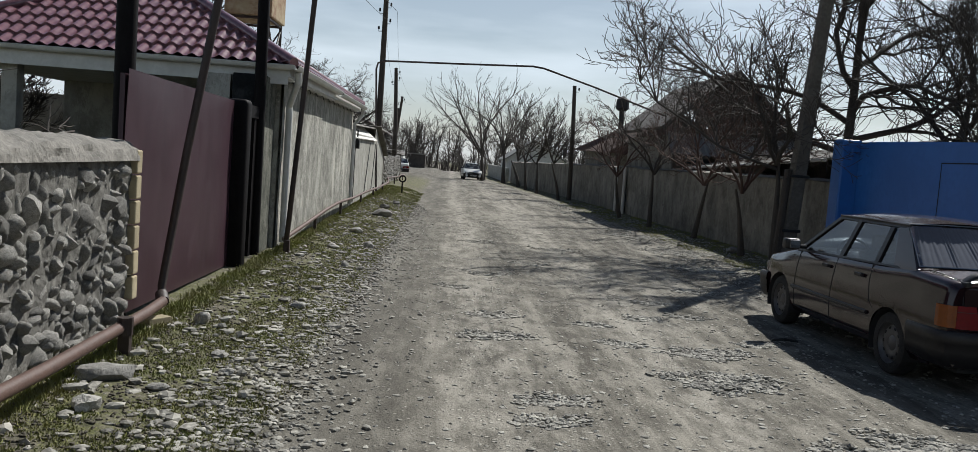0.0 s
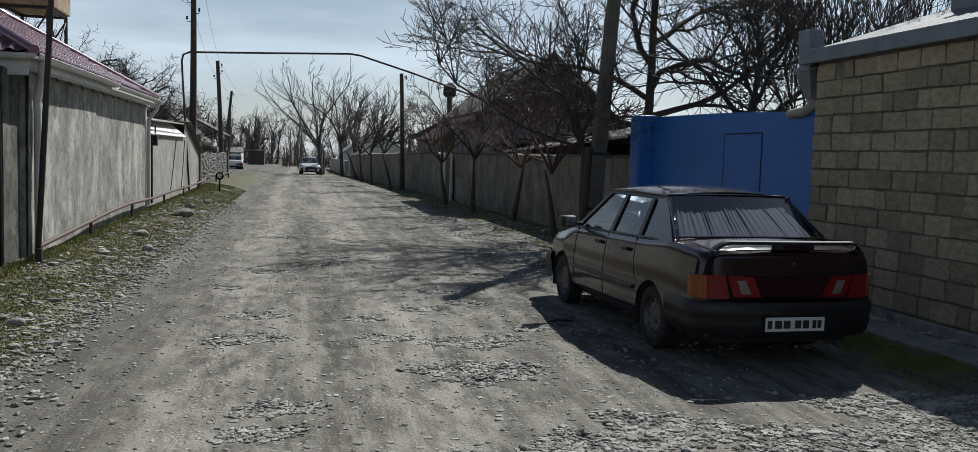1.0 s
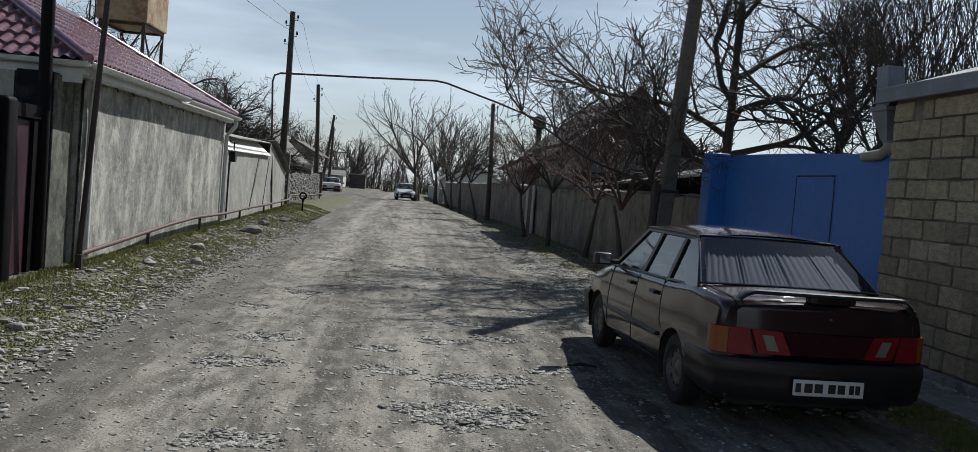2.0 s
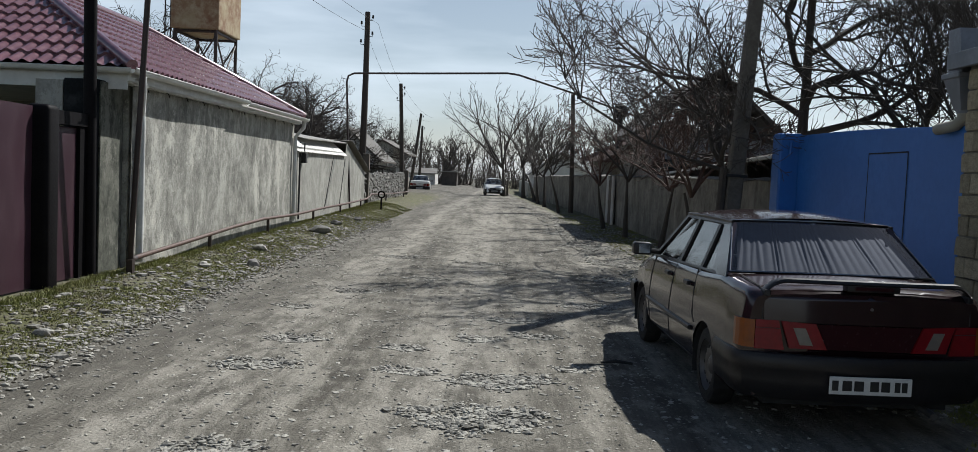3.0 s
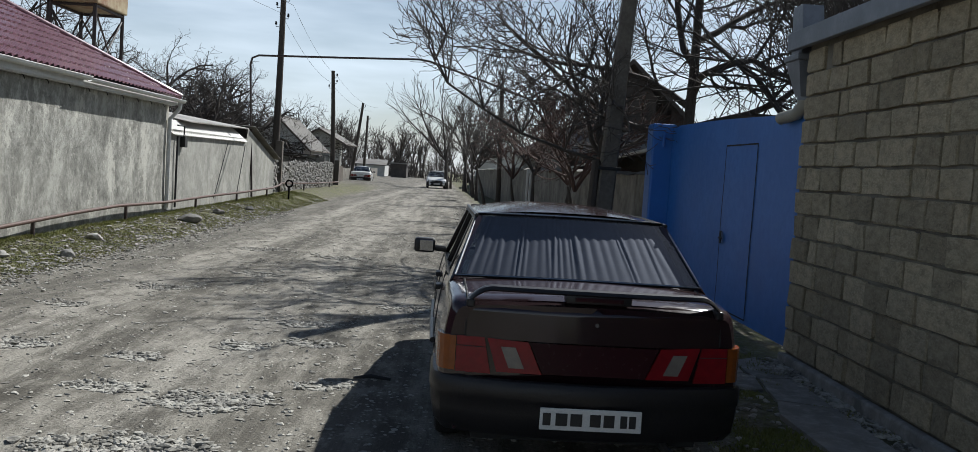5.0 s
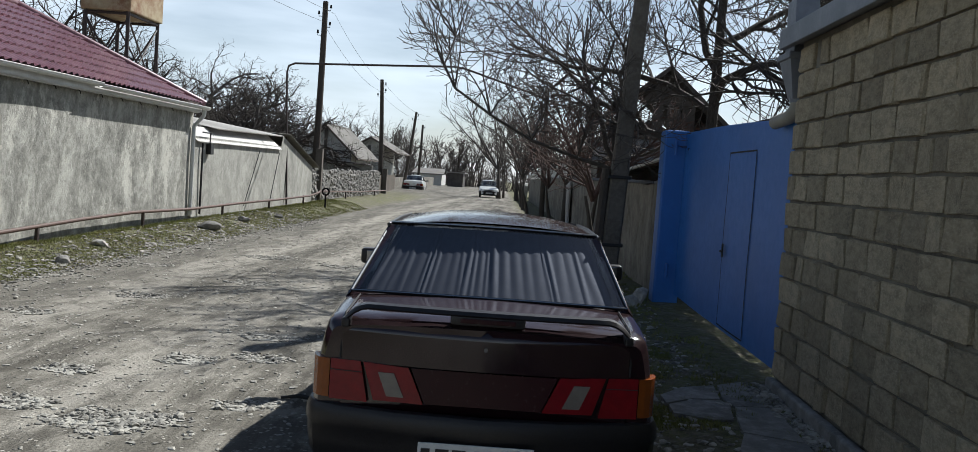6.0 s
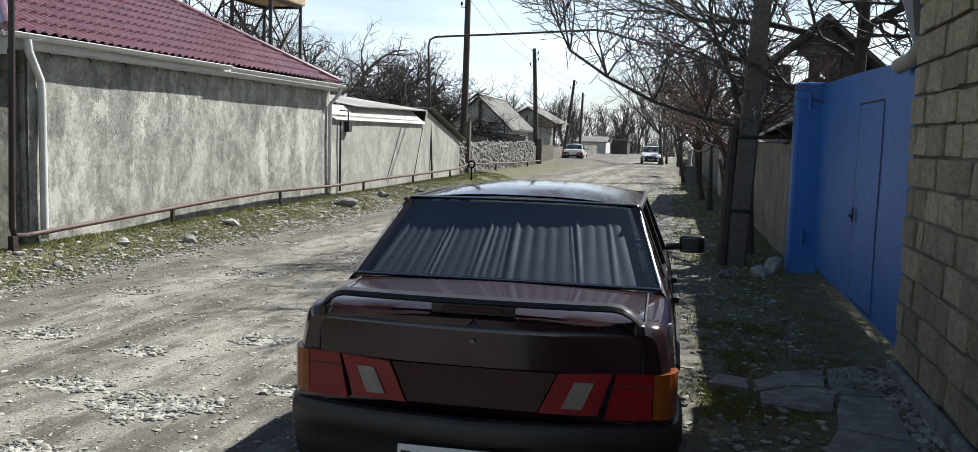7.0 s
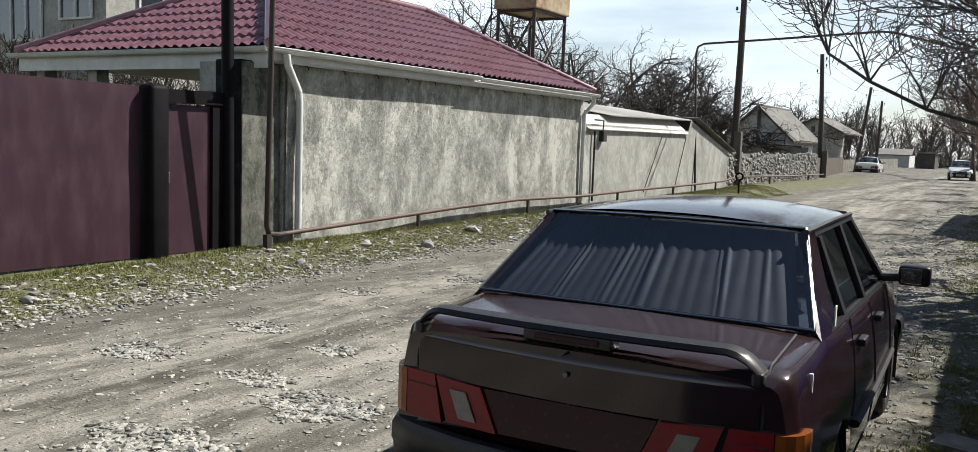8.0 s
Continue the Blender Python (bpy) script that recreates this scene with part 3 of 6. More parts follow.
EX0, EX1, EY0, EY1, EZ = -7.7, -2.11, 13.05, 23.2, 2.80
HALF = (EX1 - EX0) / 2
RISE = 0.55 * HALF
house = thing("house", "single-storey grey plastered house with wine-red metal tile roof and white gutters", "house")
SL = math.hypot(HALF, RISE)
part("roof", tile_face(Shape(), (EX1, EY0, EZ), (EX1, EY1, EZ), HALF, HALF, (-HALF, 0, RISE), SL), ROOFTILE, house, smooth=True)
part("roof", tile_face(Shape(), (EX0, EY0, EZ), (EX1, EY0, EZ), HALF, HALF, (0, HALF, RISE), SL), ROOFTILE, house, smooth=True)
cx = (EX0 + EX1) / 2
back = Shape().add([(EX0, EY0, EZ), (EX0, EY1, EZ), (cx, EY1 - HALF, EZ + RISE), (cx, EY0 + HALF, EZ + RISE), (EX1, EY1, EZ)], [(1, 0, 3, 2), (4, 1, 2)])
part("roof", back, ROOFTILE, house)
for a, b in (((EX1, EY0, EZ), (cx, EY0 + HALF, EZ + RISE)), ((EX1, EY1, EZ), (cx, EY1 - HALF, EZ + RISE)), ((EX0, EY0, EZ), (cx, EY0 + HALF, EZ + RISE)), ((cx, EY0 + HALF, EZ + RISE), (cx, EY1 - HALF, EZ + RISE))):
    up = Vector((0, 0, 0.03))
    part("ridge_cap", Shape().tube([Vector(a) + up, Vector(b) + up], 0.075, 10), ROOFTILE, house, smooth=True)
# street wall with a plinth line
WX = -2.34
wall = Shape()


def wall_fn(u, v):
    y, z = 13.62 + u * (23.15 - 13.62), 0.0 + v * 2.72
    return (WX + 0.02 * noise.noise((y * 0.5, z * 0.6, 2.0)) + 0.006 * noise.noise((y * 3, z * 3, 4.0)), y, z)


wall.grid(96, 28, wall_fn)
wall.box((WX - 0.3, 13.62, -0.1), (WX - 0.04, 23.15, 2.7))
part("wall", wall, PLASTER, house, smooth=True)
part("wall", Shape().box((-7.4, 22.85, -0.1), (WX - 0.31, 23.12, 2.7)), PLASTER2, house)
part("wall", Shape().box((-7.4, 18.2, -0.1), (WX - 0.31, 18.4, 2.72)), PLASTER2, house, "pale plastered wall inside the car port")
part("wall", Shape().box((-7.4, 18.41, -0.1), (-7.2, 22.84, 2.72)), PLASTER2, house)
# fascia, soffit, gutter
part("soffit", Shape().box((EX0 + 0.08, EY0 + 0.08, EZ - 0.19), (EX1 - 0.08, EY1 - 0.08, EZ - 0.16)), WHITEMETAL, house)
part("fascia", Shape().box((EX1 - 0.075, EY0 + 0.02, EZ - 0.17), (EX1 - 0.05, EY1 - 0.02, EZ - 0.02)), WHITEMETAL, house)
part("fascia", Shape().box((EX0, EY0 + 0.05, EZ - 0.28), (EX1 - 0.08, EY0 + 0.075, EZ - 0.02)), WHITEMETAL, house)


def gutter(a, b, parent):
    a, b = Vector(a), Vector(b)
    d = (b - a).normalized()
    side = Vector((d.y, -d.x, 0))
    s = Shape()
    prof = [(side * (0.06 * math.cos(t)) + Vector((0, 0, 0.065 * math.sin(t)))) for t in np.linspace(math.pi, 2 * math.pi, 9)]
    s.add([a + p for p in prof] + [b + p for p in prof] + [a + p * 0.93 for p in prof] + [b + p * 0.93 for p in prof], [(i, i + 1, 10 + i, 9 + i) for i in range(8)] + [(19 + i, 18 + i, 27 + i, 28 + i) for i in range(8)])
    s.tube([a + side * 0.06, b + side * 0.06], 0.009, 6)
    return part("gutter", s, WHITEMETAL, parent, smooth=True)


gutter((EX1 + 0.035, EY0 - 0.1, EZ - 0.02), (EX1 + 0.035, 18.2, EZ - 0.02), house)
gutter((EX1 + 0.05, 18.15, EZ - 0.045), (EX1 + 0.05, EY1 + 0.1, EZ - 0.055), house)
gutter((EX0 - 0.1, EY0 - 0.045, EZ - 0.02), (EX1 + 0.03, EY0 - 0.045, EZ - 0.02), house)
for y in np.arange(13.9, 23.1, 0.78):
    part("bracket", Shape().tube([(WX + 0.02, y, 2.63), (WX + 0.09, y + 0.03, 2.60), (WX + 0.1, y + 0.05, 2.55)], 0.008, 5), BLACKSTEEL, house)
# dark strip along the wall top, standing in for shade below the gutter
part("shadow_board", Shape().box((WX + 0.01, 13.6, 2.61), (WX + 0.04, 23.14, 2.72)), DARKPAINT_SHADE, house)
# downpipes
part("downpipe", Shape().tube([(EX1 + 0.02, 13.35, 2.72), (EX1 + 0.02, 13.37, 2.58), (WX + 0.07, 13.78, 2.25), (WX + 0.07, 13.8, 2.1), (WX + 0.07, 13.8, 0.22)], 0.05, 12), WHITEMETAL, house, "white downpipe", True)
part("downpipe", Shape().tube([(EX1 + 0.02, 23.15, 2.68), (EX1 + 0.0, 23.17, 2.55), (WX + 0.06, 23.05, 2.3), (WX + 0.06, 23.05, 0.3)], 0.045, 12), WHITEMETAL, house, "white downpipe", True)
# corner pillar: plaster with dark painted front
part("corner_pillar", Shape().rbox((-2.9, 12.86, -0.1), (-2.46, 13.6, 2.62), 0.02), DARKPAINT_SHADE, house, "dark slate painted corner pillar")
part("pillar_face", Shape().rbox((-2.46, 12.9, 0.12), (-2.435, 13.58, 2.6), 0.008), MOSSPLASTER, house, "stained dark plaster face")
part("column", Shape().rbox((-6.22, 13.3, 0), (-6.0, 13.52, 2.62), 0.01), PLASTER2, house)
part("column", Shape().rbox((-7.55, 13.3, 0), (-7.33, 13.52, 2.62), 0.01), PLASTER2, house)
part("floor", Shape().box((-7.5, 13.3, 0.0), (-2.95, 18.2, 0.1)), SLABMAT, house)
part("lintel", Shape().box((-3.3, 12.95, 2.2), (-2.95, 13.4, 2.6)), PLASTER2, house)

# ---- maroon double gate with wicket ----
gate = thing("gate", "maroon painted sheet-steel yard gate with black posts", "gate")


def sheet_fn(u, v):
    y, z = 7.72 + u * (11.36 - 7.72), (0.17 - 0.02 * u) + v * (2.02 + 0.02 * (1 - u))
    return (-2.5 + 0.012 * noise.noise((y * 0.9, z * 1.1, 9.0)) + 0.004 * noise.noise((y * 3, z * 3, 2.0)), y, z)


leaf = Shape().grid(60, 30, sheet_fn)
leaf.box((-2.56, 7.72, 0.17), (-2.52, 11.36, 2.17))
part("gate_leaf", leaf, MAROON, gate, smooth=True)
part("gate_post", Shape().rbox((-2.62, 11.40, 0.05), (-2.34, 11.68, 2.2), 0.06, 3), BLACKSTEEL, gate, "black rounded steel gate box", True)
part("gate_post", Shape().tube([(-2.62, 8.0, 0), (-2.63, 8.0, 4.6)], 0.085, 10), BLACKSTEEL, gate, "tall black steel post", True)
part("gate_post", Shape().tube([(-2.46, 12.7, 0), (-2.5, 12.68, 4.8)], 0.078, 10), BLACKSTEEL, gate, "tall black steel post", True)
wicket = part("wicket_door", Shape().rbox((-2.56, 11.72, 0.14), (-2.52, 12.44, 1.98), 0.01), MAROON, gate)
part("handle", Shape().rbox((-2.52, 11.76, 1.02), (-2.49, 11.79, 1.16), 0.008), CHROME, wicket)
part("wicket_frame", Shape().box((-2.62, 11.69, 2.0), (-2.46, 12.62, 2.16)).box((-2.62, 12.45, 0.1), (-2.48, 12.62, 1.995)), BLACKSTEEL, gate)

# ---- overhead gas pipe round the gate, and the low pipe along the walls ----
PX = -2.12


def pipe_run(name, pts, r, material, label, hold=()):
    t = thing(name, label, "pipe")
    part("pipe", Shape().tube(pts, r, 10), material, t, smooth=True)
    return t


low1 = pipe_run("gas_pipe", [(-2.0, -6, 0.42), (-2.02, 2, 0.36), (-2.08, 5.4, 0.30), (-2.14, 7.3, 0.29), (-2.22, 7.98, 0.27)], 0.045, PIPE, "rust-brown painted steel gas pipe low beside a stone wall")
for y in (1.5, 4.3, 6.72):
    part("pipe_support", Shape().box((-2.13, y - 0.03, -0.05), (-2.05, y + 0.03, 0.27)).tube([(-2.09, y, 0.24), (-2.09, y, 0.37)], 0.055, 10), PIPEDARK, low1)
arch = pipe_run("gas_pipe", [(-2.22, 7.99, 0.26), (-2.25, 8.07, 0.27), (-2.28, 8.14, 0.38), (-2.135, 8.167, 1.5), (-1.92, 8.18, 2.9), (-1.63, 8.2, 4.8), (-1.62, 8.3, 4.95), (-1.75, 12.6, 5.0), (-1.76, 12.77, 4.85), (-1.89, 12.87, 2.9), (-2.005, 12.95, 1.2), (-2.056, 12.985, 0.46), (-2.08, 13.05, 0.34), (-2.14, 13.3, 0.31), (-2.18, 13.45, 0.31)], 0.037, PIPEDARK, "dark painted gas pipe arching over the yard gate")
part("coupling", Shape().tube([(-2.23, 8.02, 0.262), (-2.27, 8.11, 0.31)], 0.056, 10), PIPEDARK, arch, smooth=True)
part("foot", Shape().box((-2.1, 12.96, 0.0), (-2.02, 13.04, 0.34)), PIPEDARK, arch)
pts = [(-2.18, 13.46, 0.31), (-2.18, 15.5, 0.38), (-2.2, 18.0, 0.46), (-2.2, 20.0, 0.50), (-2.2, 23.0, 0.46), (-2.15, 26.0, 0.5), (-2.05, 29.0, 0.52), (-2.0, 33.0, 0.56), (-2.1, 34.6, 0.62), (-2.2, 35.4, 0.66), (-2.3, 37.0, 0.62), (-2.3, 44.0, 0.5), (-2.3, 51.0, 0.45)]
low2 = pipe_run("gas_pipe", pts, 0.032, PIPE, "thin rusty gas pipe on short posts along the plastered wall")
for y, z in ((16.6, 0.41), (20.4, 0.5), (25, 0.48), (29, 0.52), (33, 0.56), (40, 0.56), (47, 0.48)):
    part("pipe_support", Shape().box((-2.2 - 0.02, y - 0.025, 0.0), (-2.2 + 0.03, y + 0.025, z)), PIPEDARK, low2)

# ---- near rubble wall ----
rubble = thing("wall_rubble", "rubble wall of river stones in grey mortar with cement capping", "wall", kind="structure")
core = Shape()


def core_fn(u, v):
    y, z = 4.0 + u * 3.56, v * 1.5
    return (-2.40 + 0.03 * noise.noise((y * 2.4, z * 2.4, 5.0)) + 0.02 * noise.noise((y * 7, z * 7, 3.0)), y, z)


core.grid(70, 34, core_fn)
core.box((-2.85, -8, -0.1), (-2.46, 7.56, 1.5)).box((-2.45, -8, -0.1), (-2.4, 4.0, 1.5))
part("mortar_core", core, MORTAR, rubble, smooth=True)


def cap_fn(u, v):
    y = -8 + u * 15.62
    a = math.pi * (0.02 + 0.96 * v)
    n = 0.035 * noise.noise((y * 1.7, a * 1.5, 1.0)) + 0.02 * noise.noise((y * 7, a * 5, 1.0)) + 0.01 * noise.noise((y * 17, a * 9, 1.0))
    return (-2.6 + (0.27 + n) * math.cos(a), y, 1.45 + (0.19 + n) * math.sin(a) ** 0.8)


part("capping", Shape().grid(320, 15, cap_fn).add([cap_fn(1, v) for v in np.linspace(0, 1, 15)], [tuple(range(15))]), CAP, rubble, smooth=True)
for k in range(6):
    z = 0.34 + k * 0.205
    part("brick", Shape().rbox((-2.62, 7.57, z), (-2.34, 7.69, z + 0.19), 0.012), YBRICK, rubble)

# ---- annex wall with corrugated canopy ----
annex = thing("outbuilding", "low plastered outbuilding with pale corrugated metal roof", "outbuilding")
AX = -2.36


def ax_fn(u, v):
    y = 23.3 + u * 11.4
    top = 2.1 if y < 30.6 else (2.45 - (y - 30.6) * 0.23)
    z = v * top
    return (AX + 0.02 * noise.noise((y * 0.6, z * 0.8, 6.0)), y, z)


part("wall", Shape().grid(70, 16, ax_fn).box((AX - 0.3, 23.3, 0), (AX - 0.05, 34.7, 1.5)), PLASTER2, annex, smooth=True)
part("canopy", corrugated(Shape(), (AX + 0.08, 23.4, 1.98), (AX + 0.08, 30.4, 2.0), (AX - 0.4, 30.4, 2.40), (AX - 0.4, 23.4, 2.34), 0.16, 0.014), PALESHEET, annex, smooth=True)
part("roof", corrugated(Shape(), (AX - 0.05, 25.0, 2.34), (AX - 0.05, 31.0, 2.42), (AX - 3.5, 31.0, 2.9), (AX - 3.5, 25.0, 2.9), 0.16, 0.02), PALESHEET, annex, smooth=True)
part("roof", corrugated(Shape(), (AX + 0.15, 31.0, 2.5), (AX + 0.15, 35.2, 1.5), (AX - 3.5, 35.2, 1.6), (AX - 3.5, 31.0, 2.6), 0.16, 0.02), OLDSLATE, annex, smooth=True)
part("electric_box", Shape().rbox((AX, 24.1, 1.7), (AX + 0.12, 24.3, 1.95), 0.01).tube([(AX + 0.06, 24.2, 1.95), (AX + 0.06, 24.2, 2.2), (AX + 0.06, 23.7, 2.2)], 0.02, 6), DARKGREY, annex)
for p0, p1, r in (((23.75, 0.3), (23.75, 1.95), 0.025), ((27.0, 0.4), (28.2, 1.9), 0.012), ((29.4, 0.4), (30.2, 1.9), 0.012)):
    part("conduit", Shape().tube([(AX + 0.05, *p0), (AX + 0.05, *p1)], r, 6), DARKGREY, annex)

# ---- gas pipe over the street ----
cross = pipe_run("overhead_gas_pipe", [(-2.28, 31.2, 0.3), (-2.42, 31.3, 2.4), (-2.55, 31.4, 4.45), (-2.5, 31.4, 4.66), (-2.3, 31.35, 4.74), (0.2, 31.0, 4.8), (2.75, 30.7, 4.88), (3.1, 30.6, 4.83), (4.8, 30.2, 4.3), (7.0, 29.8, 3.55), (9.0, 29.4, 3.0)], 0.032, PIPEDARK, "thin gas pipe carried high across the street")


# ---- poles ----
def pole(label, base, top, r0, r1, material, arms=(), footing=None):
    p = thing("utility_pole", label, "utility pole", "poles along the street")
    base, top = Vector(base), Vector(top)
    pts = [base.lerp(top, t) + Vector((0.03 * math.sin(3 * t), 0, 0)) for t in np.linspace(0, 1, 7)]
    part("shaft", Shape().tube(pts, [r0 + (r1 - r0) * t for t in np.linspace(0, 1, 7)], 12), material, p, smooth=True)
    for t, side in arms:
        q = base.lerp(top, t)
        part("insulator", Shape().tube([q + Vector((side * 0.05, 0, 0)), q + Vector((side * 0.22, 0, 0)), q + Vector((side * 0.22, 0, 0.1))], 0.014, 6).tube([q + Vector((side * 0.22, 0, 0.08)), q + Vector((side * 0.22, 0, 0.2))], [0.045, 0.035], 8), DARKGREY, p)
    if footing:
        f0, f1 = footing
        part("concrete_stub", Shape().rbox((base.x + 0.1, base.y - 0.3, -0.3), (base.x + 0.36, base.y - 0.06, f1), 0.02), CONCRETE, p, "grey concrete pole stub")
        part("tie", Shape().tube([(base.x + 0.1, base.y - 0.2, f1 * 0.75), (base.x + 0.12, base.y + 0.1, f1 * 0.75)], 0.015, 6), DARKGREY, p)
    return p


pole("tall dark wooden utility pole with insulators on a concrete stub", (-2.834, 36.9, -0.2), (-2.83, 37.2, 7.75), 0.15, 0.1, WOODPOLE, ((0.96, 1), (0.93, -1), (0.88, 1), (0.84, -1)), (0, 2.2))
pole("dark wooden utility pole beside a fence", (-3.05, 54.0, -0.4), (-3.35, 54.0, 6.6), 0.15, 0.1, WOODPOLE, ((0.95, 1), (0.9, 1), (0.86, -1)), (0, 1.6))
pole("leaning wooden utility pole far down the street", (-4.9, 76.0, -0.8), (-4.1, 76.0, 6.3), 0.15, 0.1, WOODPOLE, ((0.95, 1), (0.9, -1)))
pole("leaning wooden utility pole far down the street", (-5.4, 90.0, -1.0), (-5.2, 90.0, 6.0), 0.15, 0.1, WOODPOLE, ((0.95, 1),))
pole("slim wooden pole above the roadside trees", (5.95, 42.9, -0.2), (5.8, 42.9, 5.4), 0.12, 0.09, WOODPOLE, ((0.95, 1),))
big = thing("utility_pole", "leaning tapered concrete pole beside the blue gate", "utility pole", "poles along the street")
bs = Shape()
b0, b1 = Vector((6.5, 16.77, -0.2)), Vector((6.805, 16.335, 6.55))
for t0, t1 in ((0, 1),):
    ring = [(-1, -0.75), (-0.8, -1), (0.8, -1), (1, -0.75), (1, 0.75), (0.8, 1), (-0.8, 1), (-1, 0.75)]
    for t in (0, 0.25, 0.5, 0.75, 1):
        c, r = b0.lerp(b1, t), 0.145 - 0.055 * t
        bs.v += [(c.x + r * a, c.y + r * b, c.z) for a, b in ring]
    bs.f += [(j * 8 + i, j * 8 + (i + 1) % 8, (j + 1) * 8 + (i + 1) % 8, (j + 1) * 8 + i) for j in range(4) for i in range(8)]
part("shaft", bs, CONCRETE, big)
for t in (0.14, 0.29):
    c = b0.lerp(b1, t)
    part("steel_band", Shape().rbox((c.x - 0.17, c.y - 0.17, c.z), (c.x + 0.17, c.y + 0.17, c.z + 0.05), 0.01), DARKGREY, big)
part("side_stub", Shape().tube([(6.32, 16.66, -0.2), (6.4, 16.62, 1.9)], [0.09, 0.07], 8), WOODPOLE, big, "wooden stub strapped to the pole")
# wires
for k, (za, xa) in enumerate(((7.2, -2.3), (6.9, -2.75))):
    w = thing("overhead_wire", "thin sagging overhead electric wire", "wire", "wires along the street")
    P0, P1, P2, P3 = Vector((xa - 1.0, -12, za + 0.3)), Vector((xa, 36.5, za)), Vector((xa - 0.8, 54, za - 0.9)), Vector((xa - 0.6, 76, za - 1.2))
    s = Shape()
    for a, b in ((P0, P1), (P1, P2), (P2, P3)):
        s.tube([a.lerp(b, t) - Vector((0, 0, 0.02 * (b - a).length * 4 * t * (1 - t))) for t in np.linspace(0, 1, 14)], 0.006, 4)
    part("wire", s, DARKGREY, w)
w = thing("overhead_wire", "thin wire across the far end of the street", "wire", "wires along the street")
part("wire", Shape().tube([(-4.4, 76, 3.4), (1, 74, 3.0), (5.8, 72, 3.2)], 0.012, 4), DARKGREY, w)

# ---- water tank on a stand ----
tank = thing("water_tank", "rust-streaked square steel water tank on a tall lattice stand", "water tank")
part("tank", Shape().rbox((-6.3, 25.6, 5.15), (-5.0, 27.6, 6.9), 0.03), TANK, tank)
legs = [(-6.2, 25.7), (-5.1, 25.7), (-6.2, 27.5), (-5.1, 27.5)]
for x, y in legs:
    part("leg", Shape().tube([(x, y, 0), (x, y, 5.15)], 0.05, 6), PIPEDARK, tank)
for (x0, y0), (x1, y1) in ((legs[0], legs[1]), (legs[1], legs[3]), (legs[2], legs[3]), (legs[0], legs[2])):
    part("brace", Shape().tube([(x0, y0, 3.2), (x1, y1, 5.0)], 0.025, 5).tube([(x0, y0, 5.0), (x1, y1, 3.2)], 0.025, 5).tube([(x0, y0, 5.1), (x1, y1, 5.1)], 0.04, 5), PIPEDARK, tank)
part("ladder", Shape().tube([(-6.55, 25.9, 0), (-6.55, 25.9, 6.4)], 0.02, 5).tube([(-6.55, 26.3, 0), (-6.55, 26.3, 6.4)], 0.02, 5), PIPEDARK, tank)
for k in range(12):
    part("rung", Shape().tube([(-6.55, 25.9, 3 + k * 0.28), (-6.55, 26.3, 3 + k * 0.28)], 0.014, 5), PIPEDARK, tank)

# ---- two-storey house behind the yard ----
manor = thing("house", "two-storey beige rendered house behind the yard", "house")
part("wall", Shape().box((-24, 19.0, -0.1), (-13.6, 28, 6.6)), PLASTER2, manor)
part("roof", Shape().prism([(-24.6, 18.4, 6.6), (-13.0, 18.4, 6.6), (-15, 23, 8.2), (-22, 23, 8.2)], (0, 0, 0.08)).prism([(-13.0, 18.4, 6.62), (-13.0, 28.6, 6.62), (-15, 23.4, 8.22), (-15, 23, 8.22)], (0, 0, 0.06)), BROWNROOF, manor)
for x0, x1, z0, z1, nx_ in ((-19.6, -16.2, 3.9, 5.9, 5), (-15.4, -14.1, 4.4, 6.0, 2)):
    win = part("window", Shape().box((x0, 18.97, z0), (x1, 18.995, z1)), WINGLASS, manor)
    fr = Shape()
    for k in range(nx_ + 1):
        x = x0 + (x1 - x0) * k / nx_
        fr.box((x - 0.04, 18.92, z0), (x + 0.04, 18.968, z1))
    fr.box((x0 - 0.05, 18.925, z0 - 0.06), (x1 + 0.05, 18.966, z0)).box((x0 - 0.05, 18.925, z1), (x1 + 0.05, 18.966, z1 + 0.06)).box((x0, 18.925, z0 + 1.2), (x1, 18.96, z0 + 1.26))
    part("frame", fr, WHITEMETAL, win)
win = part("window", Shape().box((-13.595, 20.0, 4.4), (-13.57, 21.4, 5.8)), WINGLASS, manor)
part("frame", Shape().box((-13.57, 19.94, 4.34), (-13.54, 20.0, 5.86)).box((-13.57, 21.4, 4.34), (-13.54, 21.46, 5.86)).box((-13.57, 20.67, 4.4), (-13.54, 20.73, 5.8)).box((-13.57, 20.0, 5.8), (-13.54, 21.4, 5.86)).box((-13.57, 20.0, 4.34), (-13.54, 21.4, 4.4)), WHITEMETAL, win)

# ---- farther left: stone wall, gabled houses, fence ----
fw = thing("wall_fieldstone", "low fieldstone wall along the street", "wall", kind="structure")
part("mortar_core", Shape().box((-2.95, 34.9, -0.3), (-2.62, 50.8, 1.42)), MORTAR, fw)


